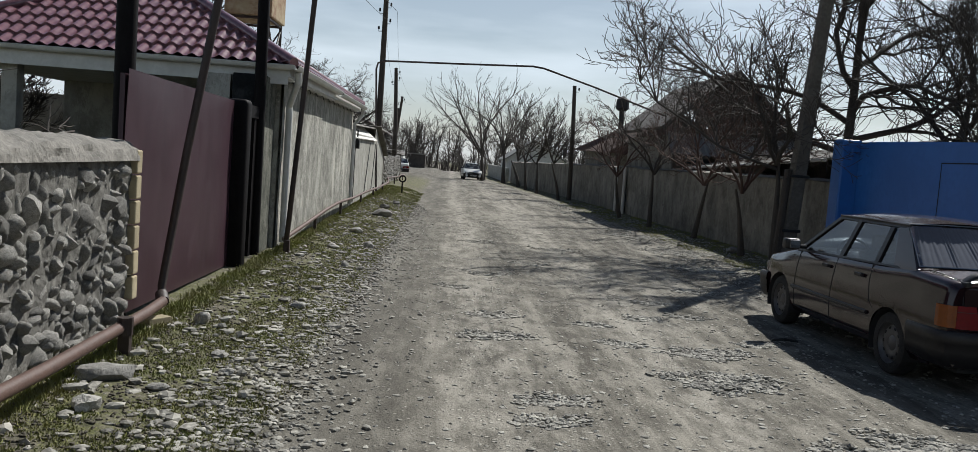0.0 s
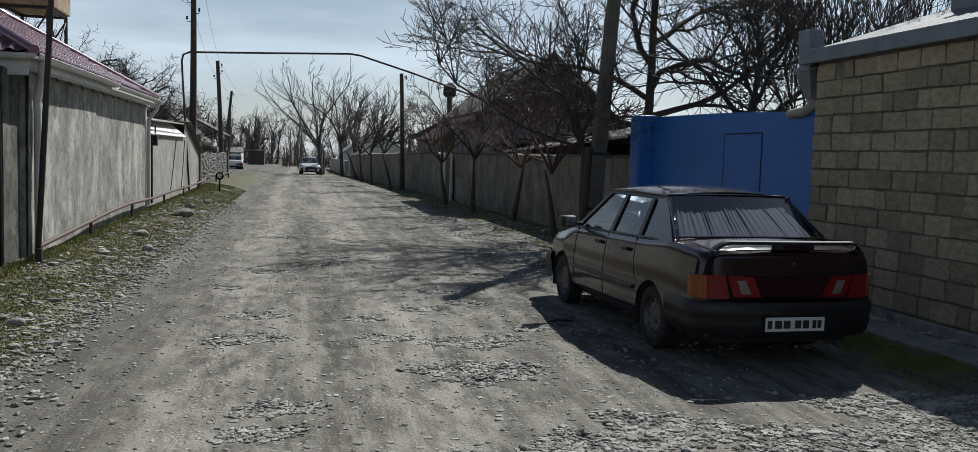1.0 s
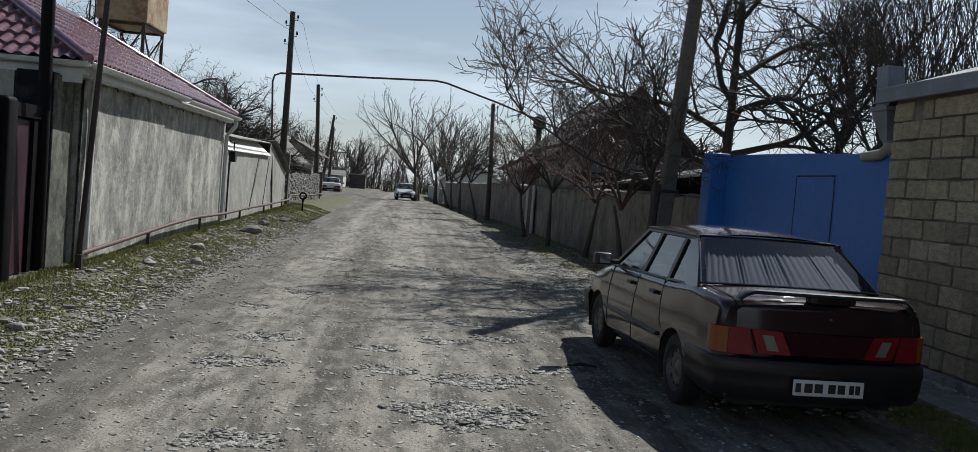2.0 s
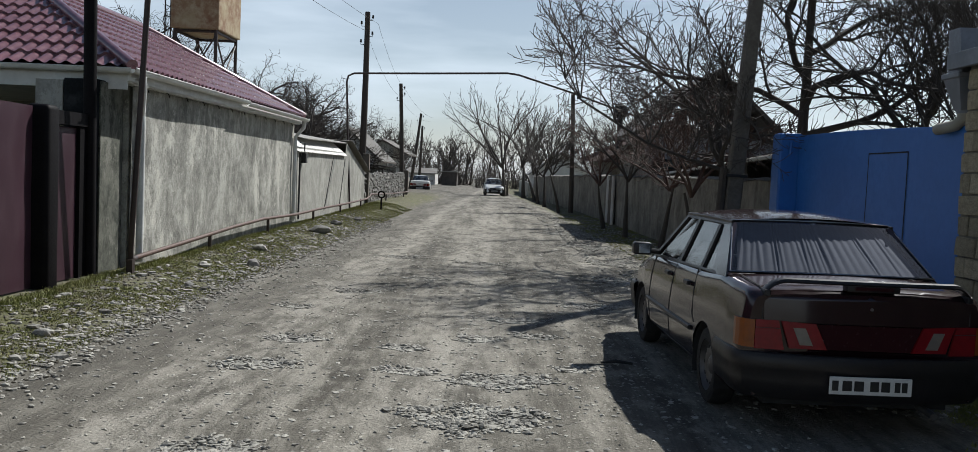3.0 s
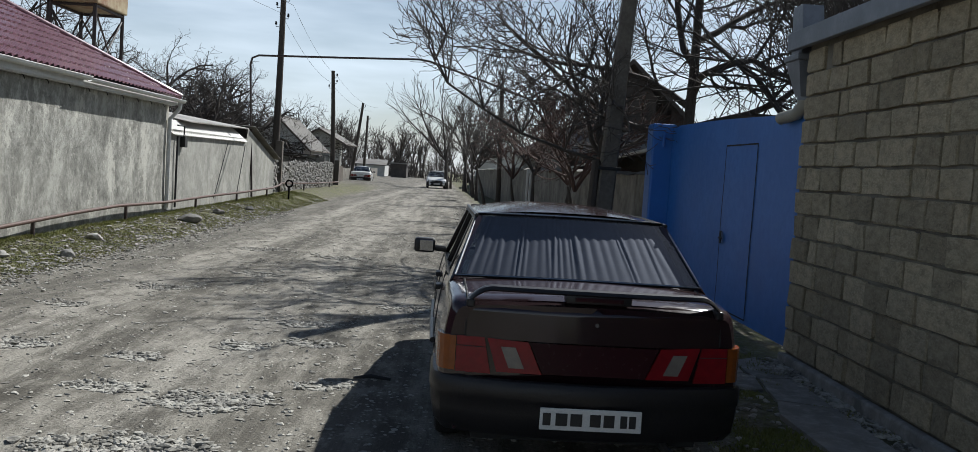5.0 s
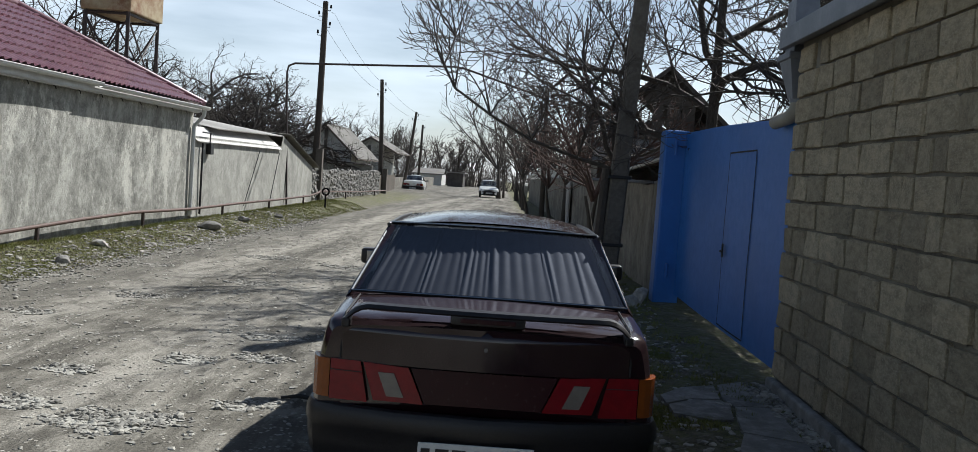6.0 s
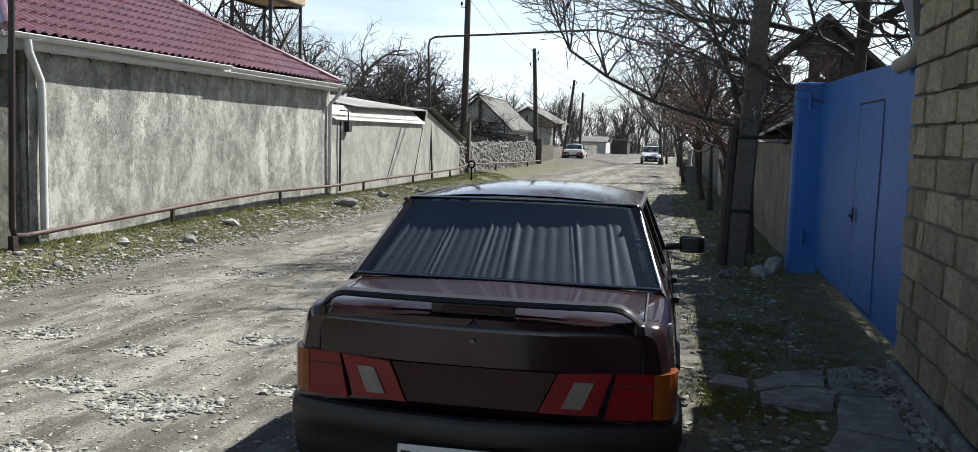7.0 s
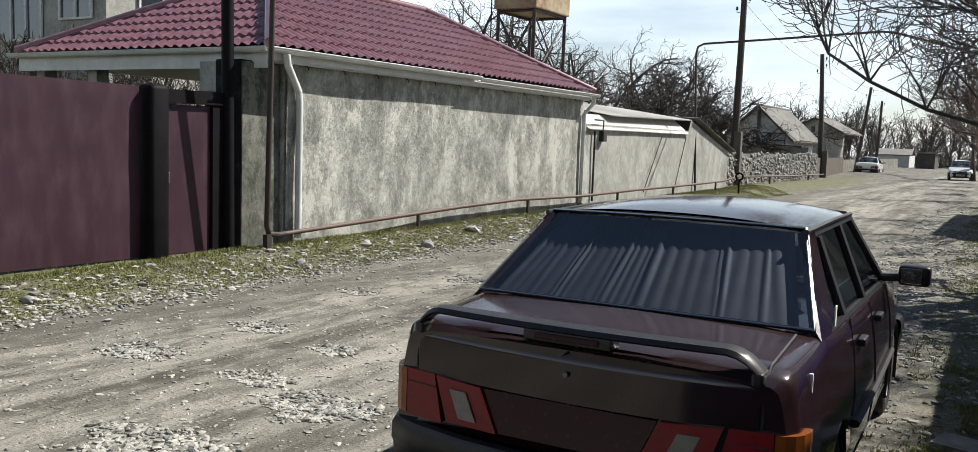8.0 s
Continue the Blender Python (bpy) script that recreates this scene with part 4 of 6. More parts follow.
def gable_house(label, y0, y1, ridge, eave, wall_x, back, wallmat):
    """A house with its gable end towards the viewer; ridge and eave are (x, z), the roof is corrugated slate."""
    h = thing("house", label, "house")
    lo = far_drop(y1) - 0.3
    (rx, rz), (ex, ez) = ridge, eave
    slope = (rz - ez) / (ex - rx)
    bz = rz - slope * (rx - back)
    wz = rz - slope * (wall_x - rx) - 0.06
    part("wall", Shape().prism([(back + 0.3, y0 + 0.35, lo), (wall_x, y0 + 0.35, lo), (wall_x, y0 + 0.35, wz), (rx, y0 + 0.35, rz - 0.08), (back + 0.3, y0 + 0.35, bz + 0.1)], (0, y1 - y0 - 0.7, 0)), wallmat, h)
    part("roof", corrugated(Shape(), (ex, y0, ez), (ex, y1, ez), (rx, y1, rz), (rx, y0, rz), 0.24, 0.02, per=4), OLDSLATE, h, "pale weathered slate sheets", True)
    part("roof", corrugated(Shape(), (back, y1, bz), (back, y0, bz), (rx, y0, rz), (rx, y1, rz), 0.24, 0.02, per=4), OLDSLATE, h, "pale weathered slate sheets", True)
    for x, z in (eave, (back, bz)):
        part("barge_board", Shape().tube([(x, y0 + 0.03, z - 0.05), (rx, y0 + 0.03, rz - 0.05)], 0.06, 4), WOOD, h)
    part("eaves_board", Shape().tube([(ex, y0, ez - 0.05), (ex, y1, ez - 0.05)], 0.04, 4), WOOD, h)
    part("ridge_cap", Shape().tube([(rx, y0, rz + 0.02), (rx, y1, rz + 0.02)], 0.06, 6), OLDSLATE, h)
    win = part("window", Shape().box((wall_x - 1.0, y0 + 0.32, ez + 0.05), (wall_x - 0.78, y0 + 0.345, ez + 0.4)), WINGLASS, h)
    part("frame", Shape().box((wall_x - 1.03, y0 + 0.31, ez + 0.01), (wall_x - 0.75, y0 + 0.318, ez + 0.05)), WOOD, win)
    return h


h1 = gable_house("whitewashed gabled house with pale slate roof", 52.0, 59.2, (-6.0, 3.86), (-4.08, 2.06), -4.5, -8.4, WHITEWASH)
part("door_post", Shape().box((-6.02, 52.2, 1.5), (-5.86, 52.34, 3.6)), DARKROOF, h1)
part("porch_roof", Shape().prism([(-6.6, 50.9, 1.86), (-3.4, 50.9, 1.72), (-3.4, 50.9, 1.80), (-6.6, 50.9, 1.95)], (0, 1.4, 0)), DARKROOF, h1, "dark low porch roof")
part("porch_wall", Shape().box((-6.5, 51.0, -0.4), (-3.1, 51.2, 1.74)), OLDWALL, h1)
for z in (2.1, 2.45):
    part("balcony_rail", Shape().tube([(-6.0, 51.6, z), (-4.4, 51.6, z - 0.06)], 0.025, 5), DARKGREY, h1)
for x in (-6.0, -4.4):
    part("balcony_post", Shape().tube([(x, 51.6, 1.75), (x, 51.6, 2.46)], 0.03, 5), DARKGREY, h1)
h2 = gable_house("grey gabled house with slate roof farther down the street", 66.0, 73.0, (-5.9, 3.75), (-4.0, 2.75), -5.15, -9.0, PLASTER2)
fence = thing("fence", "grey weathered board fence beside the street", "fence")
for k in range(62):
    y = 51.2 + k * 0.3
    part("board", Shape().box((-2.8 - 0.1 * (y - 51.2), y, far_drop(y) - 0.2), (-2.76 - 0.1 * (y - 51.2), y + 0.26, 1.3 + far_drop(y) + 0.08 * noise.noise((y * 3, 0, 0)))), WOOD, fence)
lf = thing("wall_far_left", "low pale wall at the far end of the street", "wall", kind="structure")
part("wall", Shape().box((-6.2, 76, -1.5), (-5.9, 110, 0.9)), OLDWALL, lf)
shed = thing("shed", "low white shed at the end of the street", "shed")
part("wall", Shape().box((-9.8, 122, -1.6), (-6.1, 128, 1.2)), WHITEWASH, shed)
part("roof", Shape().prism([(-10.1, 121.6, 1.2), (-5.8, 121.6, 1.2), (-6.0, 125, 1.9), (-9.9, 125, 1.9)], (0, 0, 0.1)), OLDSLATE, shed)
barn = thing("shed", "dark timber shed at the end of the street", "shed")
part("wall", Shape().box((-4.95, 118, -1.6), (-3.0, 122, 1.55)), DARKROOF, barn)
part("roof", Shape().box((-5.2, 117.7, 1.55), (-2.75, 122.3, 1.7)), OLDSLATE, barn)
yb_ = thing("wall_yard", "grey rendered wall at the back of the yard", "wall", kind="structure")
part("wall", Shape().box((-13.5, 26.0, -0.2), (-7.8, 26.3, 2.6)), OLDWALL, yb_)
yardwall = thing("wall_left_back", "plain yard wall behind the camera", "wall", kind="structure")
part("wall", Shape().box((-30, -14, -0.2), (-2.9, -13.6, 2.2)), OLDWALL, yardwall)

# ---- right side: limestone block wall with metal-edged roof ----
BX = 7.45
bw = thing("wall_block", "wall of yellowish sawn limestone blocks with deep joints", "wall", kind="structure")
part("mortar_core", Shape().box((BX + 0.03, -9, -0.2), (BX + 0.3, 10.93, 2.98)), BLOCKJOINT, bw)
part("plinth", Shape().rbox((BX - 0.06, -9, -0.2), (BX + 0.02, 10.9, 0.13), 0.02), SLABMAT, bw, "rough cement footing")
sheds = thing("outhouse_roof", "grey corrugated metal roof with sheet-metal fascia over the block wall", "roof")
part("fascia", Shape().rbox((BX - 0.12, -9, 2.94), (BX - 0.06, 11.15, 3.11), 0.008), GREYMETAL, sheds)
part("soffit", Shape().box((BX - 0.06, -9, 2.985), (BX + 0.3, 11.1, 3.01)), GREYMETAL, sheds)
part("roof_sheet", corrugated(Shape(), (BX - 0.055, -9, 3.095), (BX - 0.055, 11.12, 3.095), (BX + 3.6, 11.12, 4.3), (BX + 3.6, -9, 4.3), 0.2, 0.014, per=6), GALV, sheds, smooth=True)
part("gable_fill", Shape().prism([(BX + 0.31, 10.9, 3.0), (BX + 3.5, 10.9, 3.0), (BX + 3.5, 10.9, 4.2), (BX + 0.31, 10.9, 3.18)], (0, -0.12, 0)), GREYMETAL, sheds)
part("back_wall", Shape().box((BX + 0.31, 10.6, -0.2), (BX + 3.5, 10.75, 2.98)).box((BX + 3.4, -9, -0.2), (BX + 3.55, 10.6, 3.0)), OLDWALL, sheds)
part("roof_hatch", Shape().rbox((BX + 1.5, 9.5, 3.6), (BX + 2.4, 10.5, 4.5), 0.02).box((BX + 1.4, 9.4, 4.5), (BX + 2.5, 10.6, 4.58)), GREYMETAL, sheds, "grey louvred vent box")
for k in range(5):
    part("louvre", Shape().box((BX + 1.47, 9.6, 3.95 + k * 0.1), (BX + 1.5, 10.4, 3.99 + k * 0.1)), GREYMETAL, sheds)
hop = thing("rain_hopper", "grey sheet-metal rain hopper with cream elbow pipe at the wall corner", "downpipe")


def funnel(x0, x1, y0, y1, z0, u0, u1, v0, v1, z1):
    return Shape().add([(x0, y0, z0), (x1, y0, z0), (x1, y1, z0), (x0, y1, z0), (u0, v0, z1), (u1, v0, z1), (u1, v1, z1), (u0, v1, z1)], [(3, 2, 1, 0), (4, 5, 6, 7), (0, 1, 5, 4), (1, 2, 6, 5), (2, 3, 7, 6), (3, 0, 4, 7)])


part("hopper", funnel(BX + 0.0, BX + 0.14, 11.02, 11.16, 2.52, BX - 0.05, BX + 0.24, 11.0, 11.34, 2.86), GREYMETAL, hop)
part("rim", Shape().rbox((BX - 0.07, 10.98, 2.86), (BX + 0.26, 11.36, 2.92), 0.01), GREYMETAL, hop)
part("duct", funnel(BX - 0.02, BX + 0.2, 11.02, 11.3, 2.92, BX + 0.0, BX + 0.2, 11.16, 11.4, 3.4), GREYMETAL, hop, "grey perforated metal duct")
part("elbow", Shape().tube([(BX + 0.07, 11.09, 2.54), (BX + 0.06, 11.09, 2.44), (BX + 0.03, 11.16, 2.37), (BX + 0.0, 11.5, 2.34)], 0.062, 12), CREAMPIPE, hop, smooth=True)
part("collar", Shape().tube([(BX + 0.07, 11.09, 2.49), (BX + 0.07, 11.09, 2.55)], 0.075, 12), GREYMETAL, hop, smooth=True)

# ---- blue gate ----
bg_ = thing("gate", "bright blue painted sheet-steel yard gate with a wicket door", "gate")


def blue_fn(u, v):
    y = 10.99 + u * (16.05 - 10.99)
    z0 = 0.13 + 0.03 * u
    z = z0 + v * (2.36 + 0.1 * u + 0.03 * math.sin(3 * u) - z0)
    return (BX + 0.09 - 0.10 * u + 0.015 * noise.noise((y * 0.8, z * 0.9, 3.0)), y, z)


part("gate_leaf", Shape().grid(60, 24, lambda u, v: blue_fn(1 - u, v)).grid(60, 24, lambda u, v: Vector(blue_fn(u, v)) + Vector((0.05, 0, 0))), BLUE, bg_, smooth=True)
part("gate_post", Shape().rbox((7.14, 16.08, 0), (7.5, 16.5, 2.5), 0.03), BLUE, bg_)
for z in (0.4, 2.15):
    part("hinge", Shape().tube([(7.3, 16.04, z), (7.3, 16.04, z + 0.2)], 0.025, 6), BLUE, bg_)


def leaf_x(y):
    u = (y - 10.99) / (16.05 - 10.99)
    return BX + 0.09 - 0.10 * u


def blue_panel(y0, y1, z0, z1, off):
    return Shape().grid(6, 6, lambda u, v: (leaf_x(y1 + (y0 - y1) * u) + 0.015 * noise.noise(((y1 + (y0 - y1) * u) * 0.8, (z0 + (z1 - z0) * v) * 0.9, 3.0)) - off, y1 + (y0 - y1) * u, z0 + (z1 - z0) * v))


wk = part("wicket_door", blue_panel(12.32, 13.38, 0.2, 2.1, 0.006), BLUE, bg_, smooth=True)
for y0, y1, z0, z1 in ((12.292, 12.312, 0.18, 2.125), (13.388, 13.408, 0.18, 2.125), (12.312, 13.388, 2.108, 2.126), (12.312, 13.388, 0.178, 0.194)):
    part("seam", blue_panel(y0, y1, z0, z1, 0.008), DARKGREY, bg_)
part("handle", Shape().tube([(BX - 0.01, 13.28, 1.02), (BX - 0.03, 13.2, 1.02), (BX - 0.03, 13.1, 1.02)], 0.012, 6).rbox((BX + 0.005, 13.26, 0.95), (BX + 0.016, 13.32, 1.1), 0.003), DARKGREY, wk)

# ---- long weathered wall on the right ----
rw = thing("wall_right", "long weathered rendered yard wall with uneven coping", "wall", kind="structure")


def rwx(y):
    return 7.28 - 0.031 * (y - 16.5)


def rw_fn(u, v):
    y = 16.52 + u * 60
    top = 1.72 + 0.06 * noise.noise((y * 0.35, 0, 0)) + 0.03 * noise.noise((y * 1.5, 0, 2))
    base = far_drop(y) - 0.15
    z = base + v * (top + far_drop(y) * 1.0 - base)
    return (rwx(y) + 0.025 * noise.noise((y * 0.7, z, 8.0)), y, z)


part("wall", Shape().grid(220, 16, lambda u, v: rw_fn(1 - u, v)).grid(220, 16, lambda u, v: Vector(rw_fn(u, v)) + Vector((0.28, 0, 0))).grid(220, 3, lambda u, v: Vector(rw_fn(1 - u, 1)) + Vector((0.28 * v, 0, 0.03 * math.sin(math.pi * v)))), OLDWALL, rw, smooth=True)
part("coping", Shape().grid(220, 5, lambda u, v: Vector(rw_fn(1 - u, 1)) + Vector((-0.05 + 0.36 * v, 0, 0.05 * math.sin(math.pi * v) + 0.012))), CAP, rw, smooth=True)
doorway = thing("yard_door", "grey board door in the weathered yard wall", "door")
for k in range(6):
    part("board", Shape().box((rwx(34) - 0.09, 33.3 + k * 0.22, -0.05), (rwx(34) - 0.05, 33.49 + k * 0.22, 1.6)), WOOD, doorway)
part("post", Shape().tube([(rwx(34) - 0.1, 33.2, -0.1), (rwx(34) - 0.1, 33.2, 1.75)], 0.06, 6).tube([(rwx(34) - 0.1, 34.7, -0.1), (rwx(34) - 0.1, 34.7, 1.75)], 0.06, 6), WHITEWASH, doorway)
lean = thing("lean_to", "low lean-to with pale slate roof behind the yard wall", "shed")
part("roof", corrugated(Shape(), (7.3, 27.5, 1.85), (7.35, 17.2, 2.15), (10.0, 17.2, 2.75), (10.0, 27.5, 2.45), 0.18, 0.02, per=4), OLDSLATE, lean, smooth=True)
part("edge", Shape().tube([(7.28, 27.5, 1.84), (7.33, 17.2, 2.14)], 0.035, 5), WHITEWASH, lean)
part("wall", Shape().box((9.7, 17.3, -0.1), (9.9, 27.4, 2.45)), OLDWALL, lean)
part("post", Shape().box((7.65, 17.4, -0.1), (7.8, 17.55, 2.1)).box((7.65, 27.2, -0.1), (7.8, 27.35, 1.85)), WOOD, lean)

# dark gabled house behind the wall
dg = thing("house", "dark steep-gabled house behind bare trees", "house")
GX, GY = 8.9, 27.9
part("gable", Shape().prism([(GX - 1.75, GY + 0.4, -0.1), (GX + 1.95, GY + 0.4, -0.1), (GX + 1.95, GY + 0.4, 3.0), (GX - 1.75, GY + 0.4, 3.0)], (0, 0.2, 0)), DARKROOF, dg)
part("gable_peak", Shape().prism([(GX - 0.75, GY + 0.4, 3.95), (GX + 0.85, GY + 0.4, 3.95), (GX + 0.02, GY + 0.4, 4.75)], (0, 0.1, 0)), DARKROOF, dg)
for k in range(9):
    x = GX - 1.55 + 0.4 * k
    if k in (2, 6):
        continue
    top = 4.72 - 0.86 * abs(x - GX)
    part("gable_board", Shape().box((x, GY + 0.42, 2.98), (x + (0.36 if k % 3 else 0.28), GY + 0.45, min(top, 3.97))), DARKROOF, dg)
part("wall", Shape().box((GX - 1.7, GY + 0.65, -0.1), (GX + 1.9, GY + 8, 2.9)), OLDWALL, dg)
part("roof", Shape().prism([(GX, GY, 4.85), (GX - 2.2, GY, 3.0), (GX - 2.3, GY, 3.08), (GX, GY, 4.98)], (0, 8, 0)), DARKROOF, dg)
part("roof", Shape().prism([(GX + 0.005, GY, 4.85), (GX + 0.005, GY, 4.98), (GX + 2.55, GY, 2.68), (GX + 2.45, GY, 2.6)], (0, 8, 0)), DARKROOF, dg)
part("window", Shape().box((GX - 1.4, GY + 0.35, 2.0), (GX - 0.6, GY + 0.395, 2.6)), WINGLASS, dg)
part("rafter", Shape().tube([(GX - 1.2, GY + 0.3, 3.0), (GX + 1.2, GY + 0.3, 3.05)], 0.06, 5), WOOD, dg)
part("lower_roof", corrugated(Shape(), (GX - 2.2, GY - 0.9, 2.25), (GX + 2.2, GY - 0.9, 2.25), (GX + 2.0, GY + 0.35, 2.95), (GX - 2.0, GY + 0.35, 2.95), 0.18, 0.02, per=5), OLDSLATE, dg, "grey corrugated porch roof", True)

# low house with brown corrugated roof
ch = thing("house", "low house with brown corrugated roof behind the yard wall", "house")
part("wall", Shape().box((7.2, 38.5, -0.2), (13, 47, 2.5)), OLDWALL, ch)
part("roof", corrugated(Shape(), (6.7, 48, 2.5), (6.7, 37.6, 2.3), (9.8, 38.6, 4.2), (9.8, 47, 4.2), 0.22, 0.025, per=4), BROWNROOF, ch, smooth=True)
part("roof", corrugated(Shape(), (6.7, 37.6, 2.3), (13.5, 37.6, 2.3), (9.9, 38.6, 4.2), (9.8, 38.6, 4.2), 0.22, 0.025, per=4), BROWNROOF, ch, smooth=True)
part("roof", corrugated(Shape(), (13.5, 37.6, 2.3), (13.5, 48, 2.5), (9.8, 47, 4.2), (9.8, 38.6, 4.2), 0.22, 0.025, per=4), BROWNROOF, ch, smooth=True)
part("chimney", Shape().tube([(7.7, 40.5, 2.8), (7.7, 40.5, 4.3)], 0.12, 8).tube([(7.7, 40.5, 4.25), (7.7, 40.5, 4.35), (7.7, 40.5, 4.75), (7.7, 40.5, 4.9)], [0.2, 0.3, 0.28, 0.05], 10), DARKGREY, ch)
fr_ = thing("house", "pale gabled house far down the street", "house")
part("wall", Shape().prism([(5.5, 84, -1), (11, 84, -1), (11, 84, 1.8), (8, 84, 3.6), (5.5, 84, 1.8)], (0, 9, 0)), WHITEWASH, fr_)
part("roof", Shape().prism([(8, 83.6, 3.75), (5.2, 83.6, 1.75), (5.2, 83.6, 1.65), (8, 83.6, 3.62), (11.3, 83.6, 1.65), (11.3, 83.6, 1.75)], (0, 10, 0)), GALV, fr_)
pw = thing("wall_far_right", "pale far wall along the street", "wall", kind="structure")
part("wall", Shape().box((5.0, 77, -1.2), (5.3, 112, 1.0)), PLASTER2, pw)

# concrete apron by the gate
slab = thing("cement_slab", "cracked grey cement slab beside the block wall", "slab")
cuts = [[(6.74, 7.0), (7.18, 7.0), (7.22, 9.15), (6.84, 9.3), (6.72, 8.9)], [(6.84, 9.33), (7.22, 9.18), (7.26, 10.1), (6.95, 10.05), (6.88, 9.66)], [(6.7, 9.62), (6.85, 9.66), (6.92, 10.07), (6.88, 10.24), (6.66, 10.2), (6.43, 9.98), (6.43, 9.73)], [(6.95, 10.08), (7.26, 10.13), (7.3, 10.75), (7.22, 10.98), (6.96, 10.78), (6.91, 10.26)], [(6.42, 10.02), (6.65, 10.23), (6.88, 10.27), (6.93, 10.77), (6.63, 10.6), (6.41, 10.27)], [(6.1, 10.1), (6.36, 10.02), (6.36, 10.3), (6.16, 10.36)]]
for c in cuts:
    z = 0.045 + 0.008 * noise.noise((c[0][0] * 9, c[0][1] * 7, 0))
    part("slab_piece", Shape().prism([(x, y, -0.05) for x, y in c], (0, 0, 0.05 + z)), SLABMAT, slab)


# ---- cars ----
def lerp_table(tab, y):
    return float(np.interp(y, [a for a, _ in tab], [b for _, b in tab]))


SHOULDER = [(0.0, 0.93), (0.05, 0.955), (0.12, 0.97), (0.70, 1.0), (1.2, 0.968), (2.9, 0.93), (3.15, 0.92), (4.0, 0.77), (4.2, 0.66)]
WIDE = [(0.0, 0.765), (0.06, 0.797), (0.4, 0.81), (2.0, 0.815), (3.4, 0.80), (3.95, 0.765), (4.12, 0.70), (4.2, 0.62)]
AXLES = (0.93, 3.42)


def body_ring(y):
    w, zs = lerp_table(WIDE, y), lerp_table(SHOULDER, y)
    zb = 0.22 if 0.3 < y < 3.9 else 0.27
    key_z = [zb, zb + 0.07, 0.47, 0.60, 0.74, zs - 0.06, zs - 0.02]
    key_x = [w - 0.07, w - 0.015, w + 0.004, w, w - 0.014, w - 0.04, w - 0.055]
    if zs < 0.8:
        key_z = [zb, zb + 0.07, 0.42, 0.50, 0.58, zs - 0.06, zs - 0.02]
    zz = np.linspace(zb, zs - 0.02, 22)
    ring = [(float(np.interp(z, key_z, key_x)), float(z)) for z in zz]
    w2 = w - 0.055
    ring += [(w2 - 0.02, zs - 0.004), (w2 - 0.06, zs + 0.006), (w2 * 0.7, zs + 0.02), (w2 * 0.35, zs + 0.029), (0.0, zs + 0.032)]
    return ring


def car_body():
    """Lower body shell with wheel arches cut out."""
    ys = sorted(set(np.round(np.concatenate([np.linspace(0, 4.2, 112), [0.02, 0.05, 0.09]]), 4)))
    verts, faces = [], []
    rings = [body_ring(y) for y in ys]
    n = len(rings[0])
    R = 0.325
    pos = np.array([[(x, y, z) for x, z in r] for y, r in zip(ys, rings)])
    for ax in AXLES:
        d = np.hypot(pos[:, :22, 1] - ax, pos[:, :22, 2] - 0.285)
        near = (d > 0.5 * R) & (d < R + 0.02) & (d > R - 0.035)
        k = R / np.maximum(d, 1e-6)
        side = pos[:, :22]
        side[near, 1] = ax + (side[near, 1] - ax) * k[near]
        side[near, 2] = 0.285 + (side[near, 2] - 0.285) * k[near]
    verts = pos.reshape(-1, 3).tolist()
    for j in range(len(ys) - 1):
        for i in range(n - 1):
            q = (j * n + i, (j + 1) * n + i, (j + 1) * n + i + 1, j * n + i + 1)
            c = sum((Vector(verts[k]) for k in q), Vector()) / 4
            if i < 21 and any(math.hypot(c.y - ax, c.z - 0.285) < R - 0.006 for ax in AXLES):
                continue
            faces.append(q)
    faces.append(tuple(range(n)))
    faces.append(tuple((len(ys) - 1) * n + k for k in range(n))[::-1])
    return Shape().add(verts, faces).mirror_x()


def side_point(y, s):
    """A point of the side windows' plane: s is 0 at the belt and 1 at the roof edge."""
    zs = lerp_table(SHOULDER, y) - 0.012
    return Vector((0.752 + (0.597 - 0.752) * s, y, zs + (1.365 - zs) * s))


def side_poly(shape, pts, thick=0.03):
    p = [side_point(y, s) for y, s in pts]
    nrm = (p[1] - p[0]).cross(p[2] - p[0]).normalized()
    if nrm.x < 0:
        nrm = -nrm
    shape.prism([q - nrm * thick for q in p], nrm * thick)
    return nrm


def bow(shape):
    """Rounds the tail: the corners lie ahead of the middle."""
    shape.v = [(x, y + 0.10 * min(1.1, (abs(x) / 0.8) ** 2) * min(1.0, max(0.0, 1 - (y + 0.1) / 0.65)), z) for x, y, z in shape.v]
    return shape


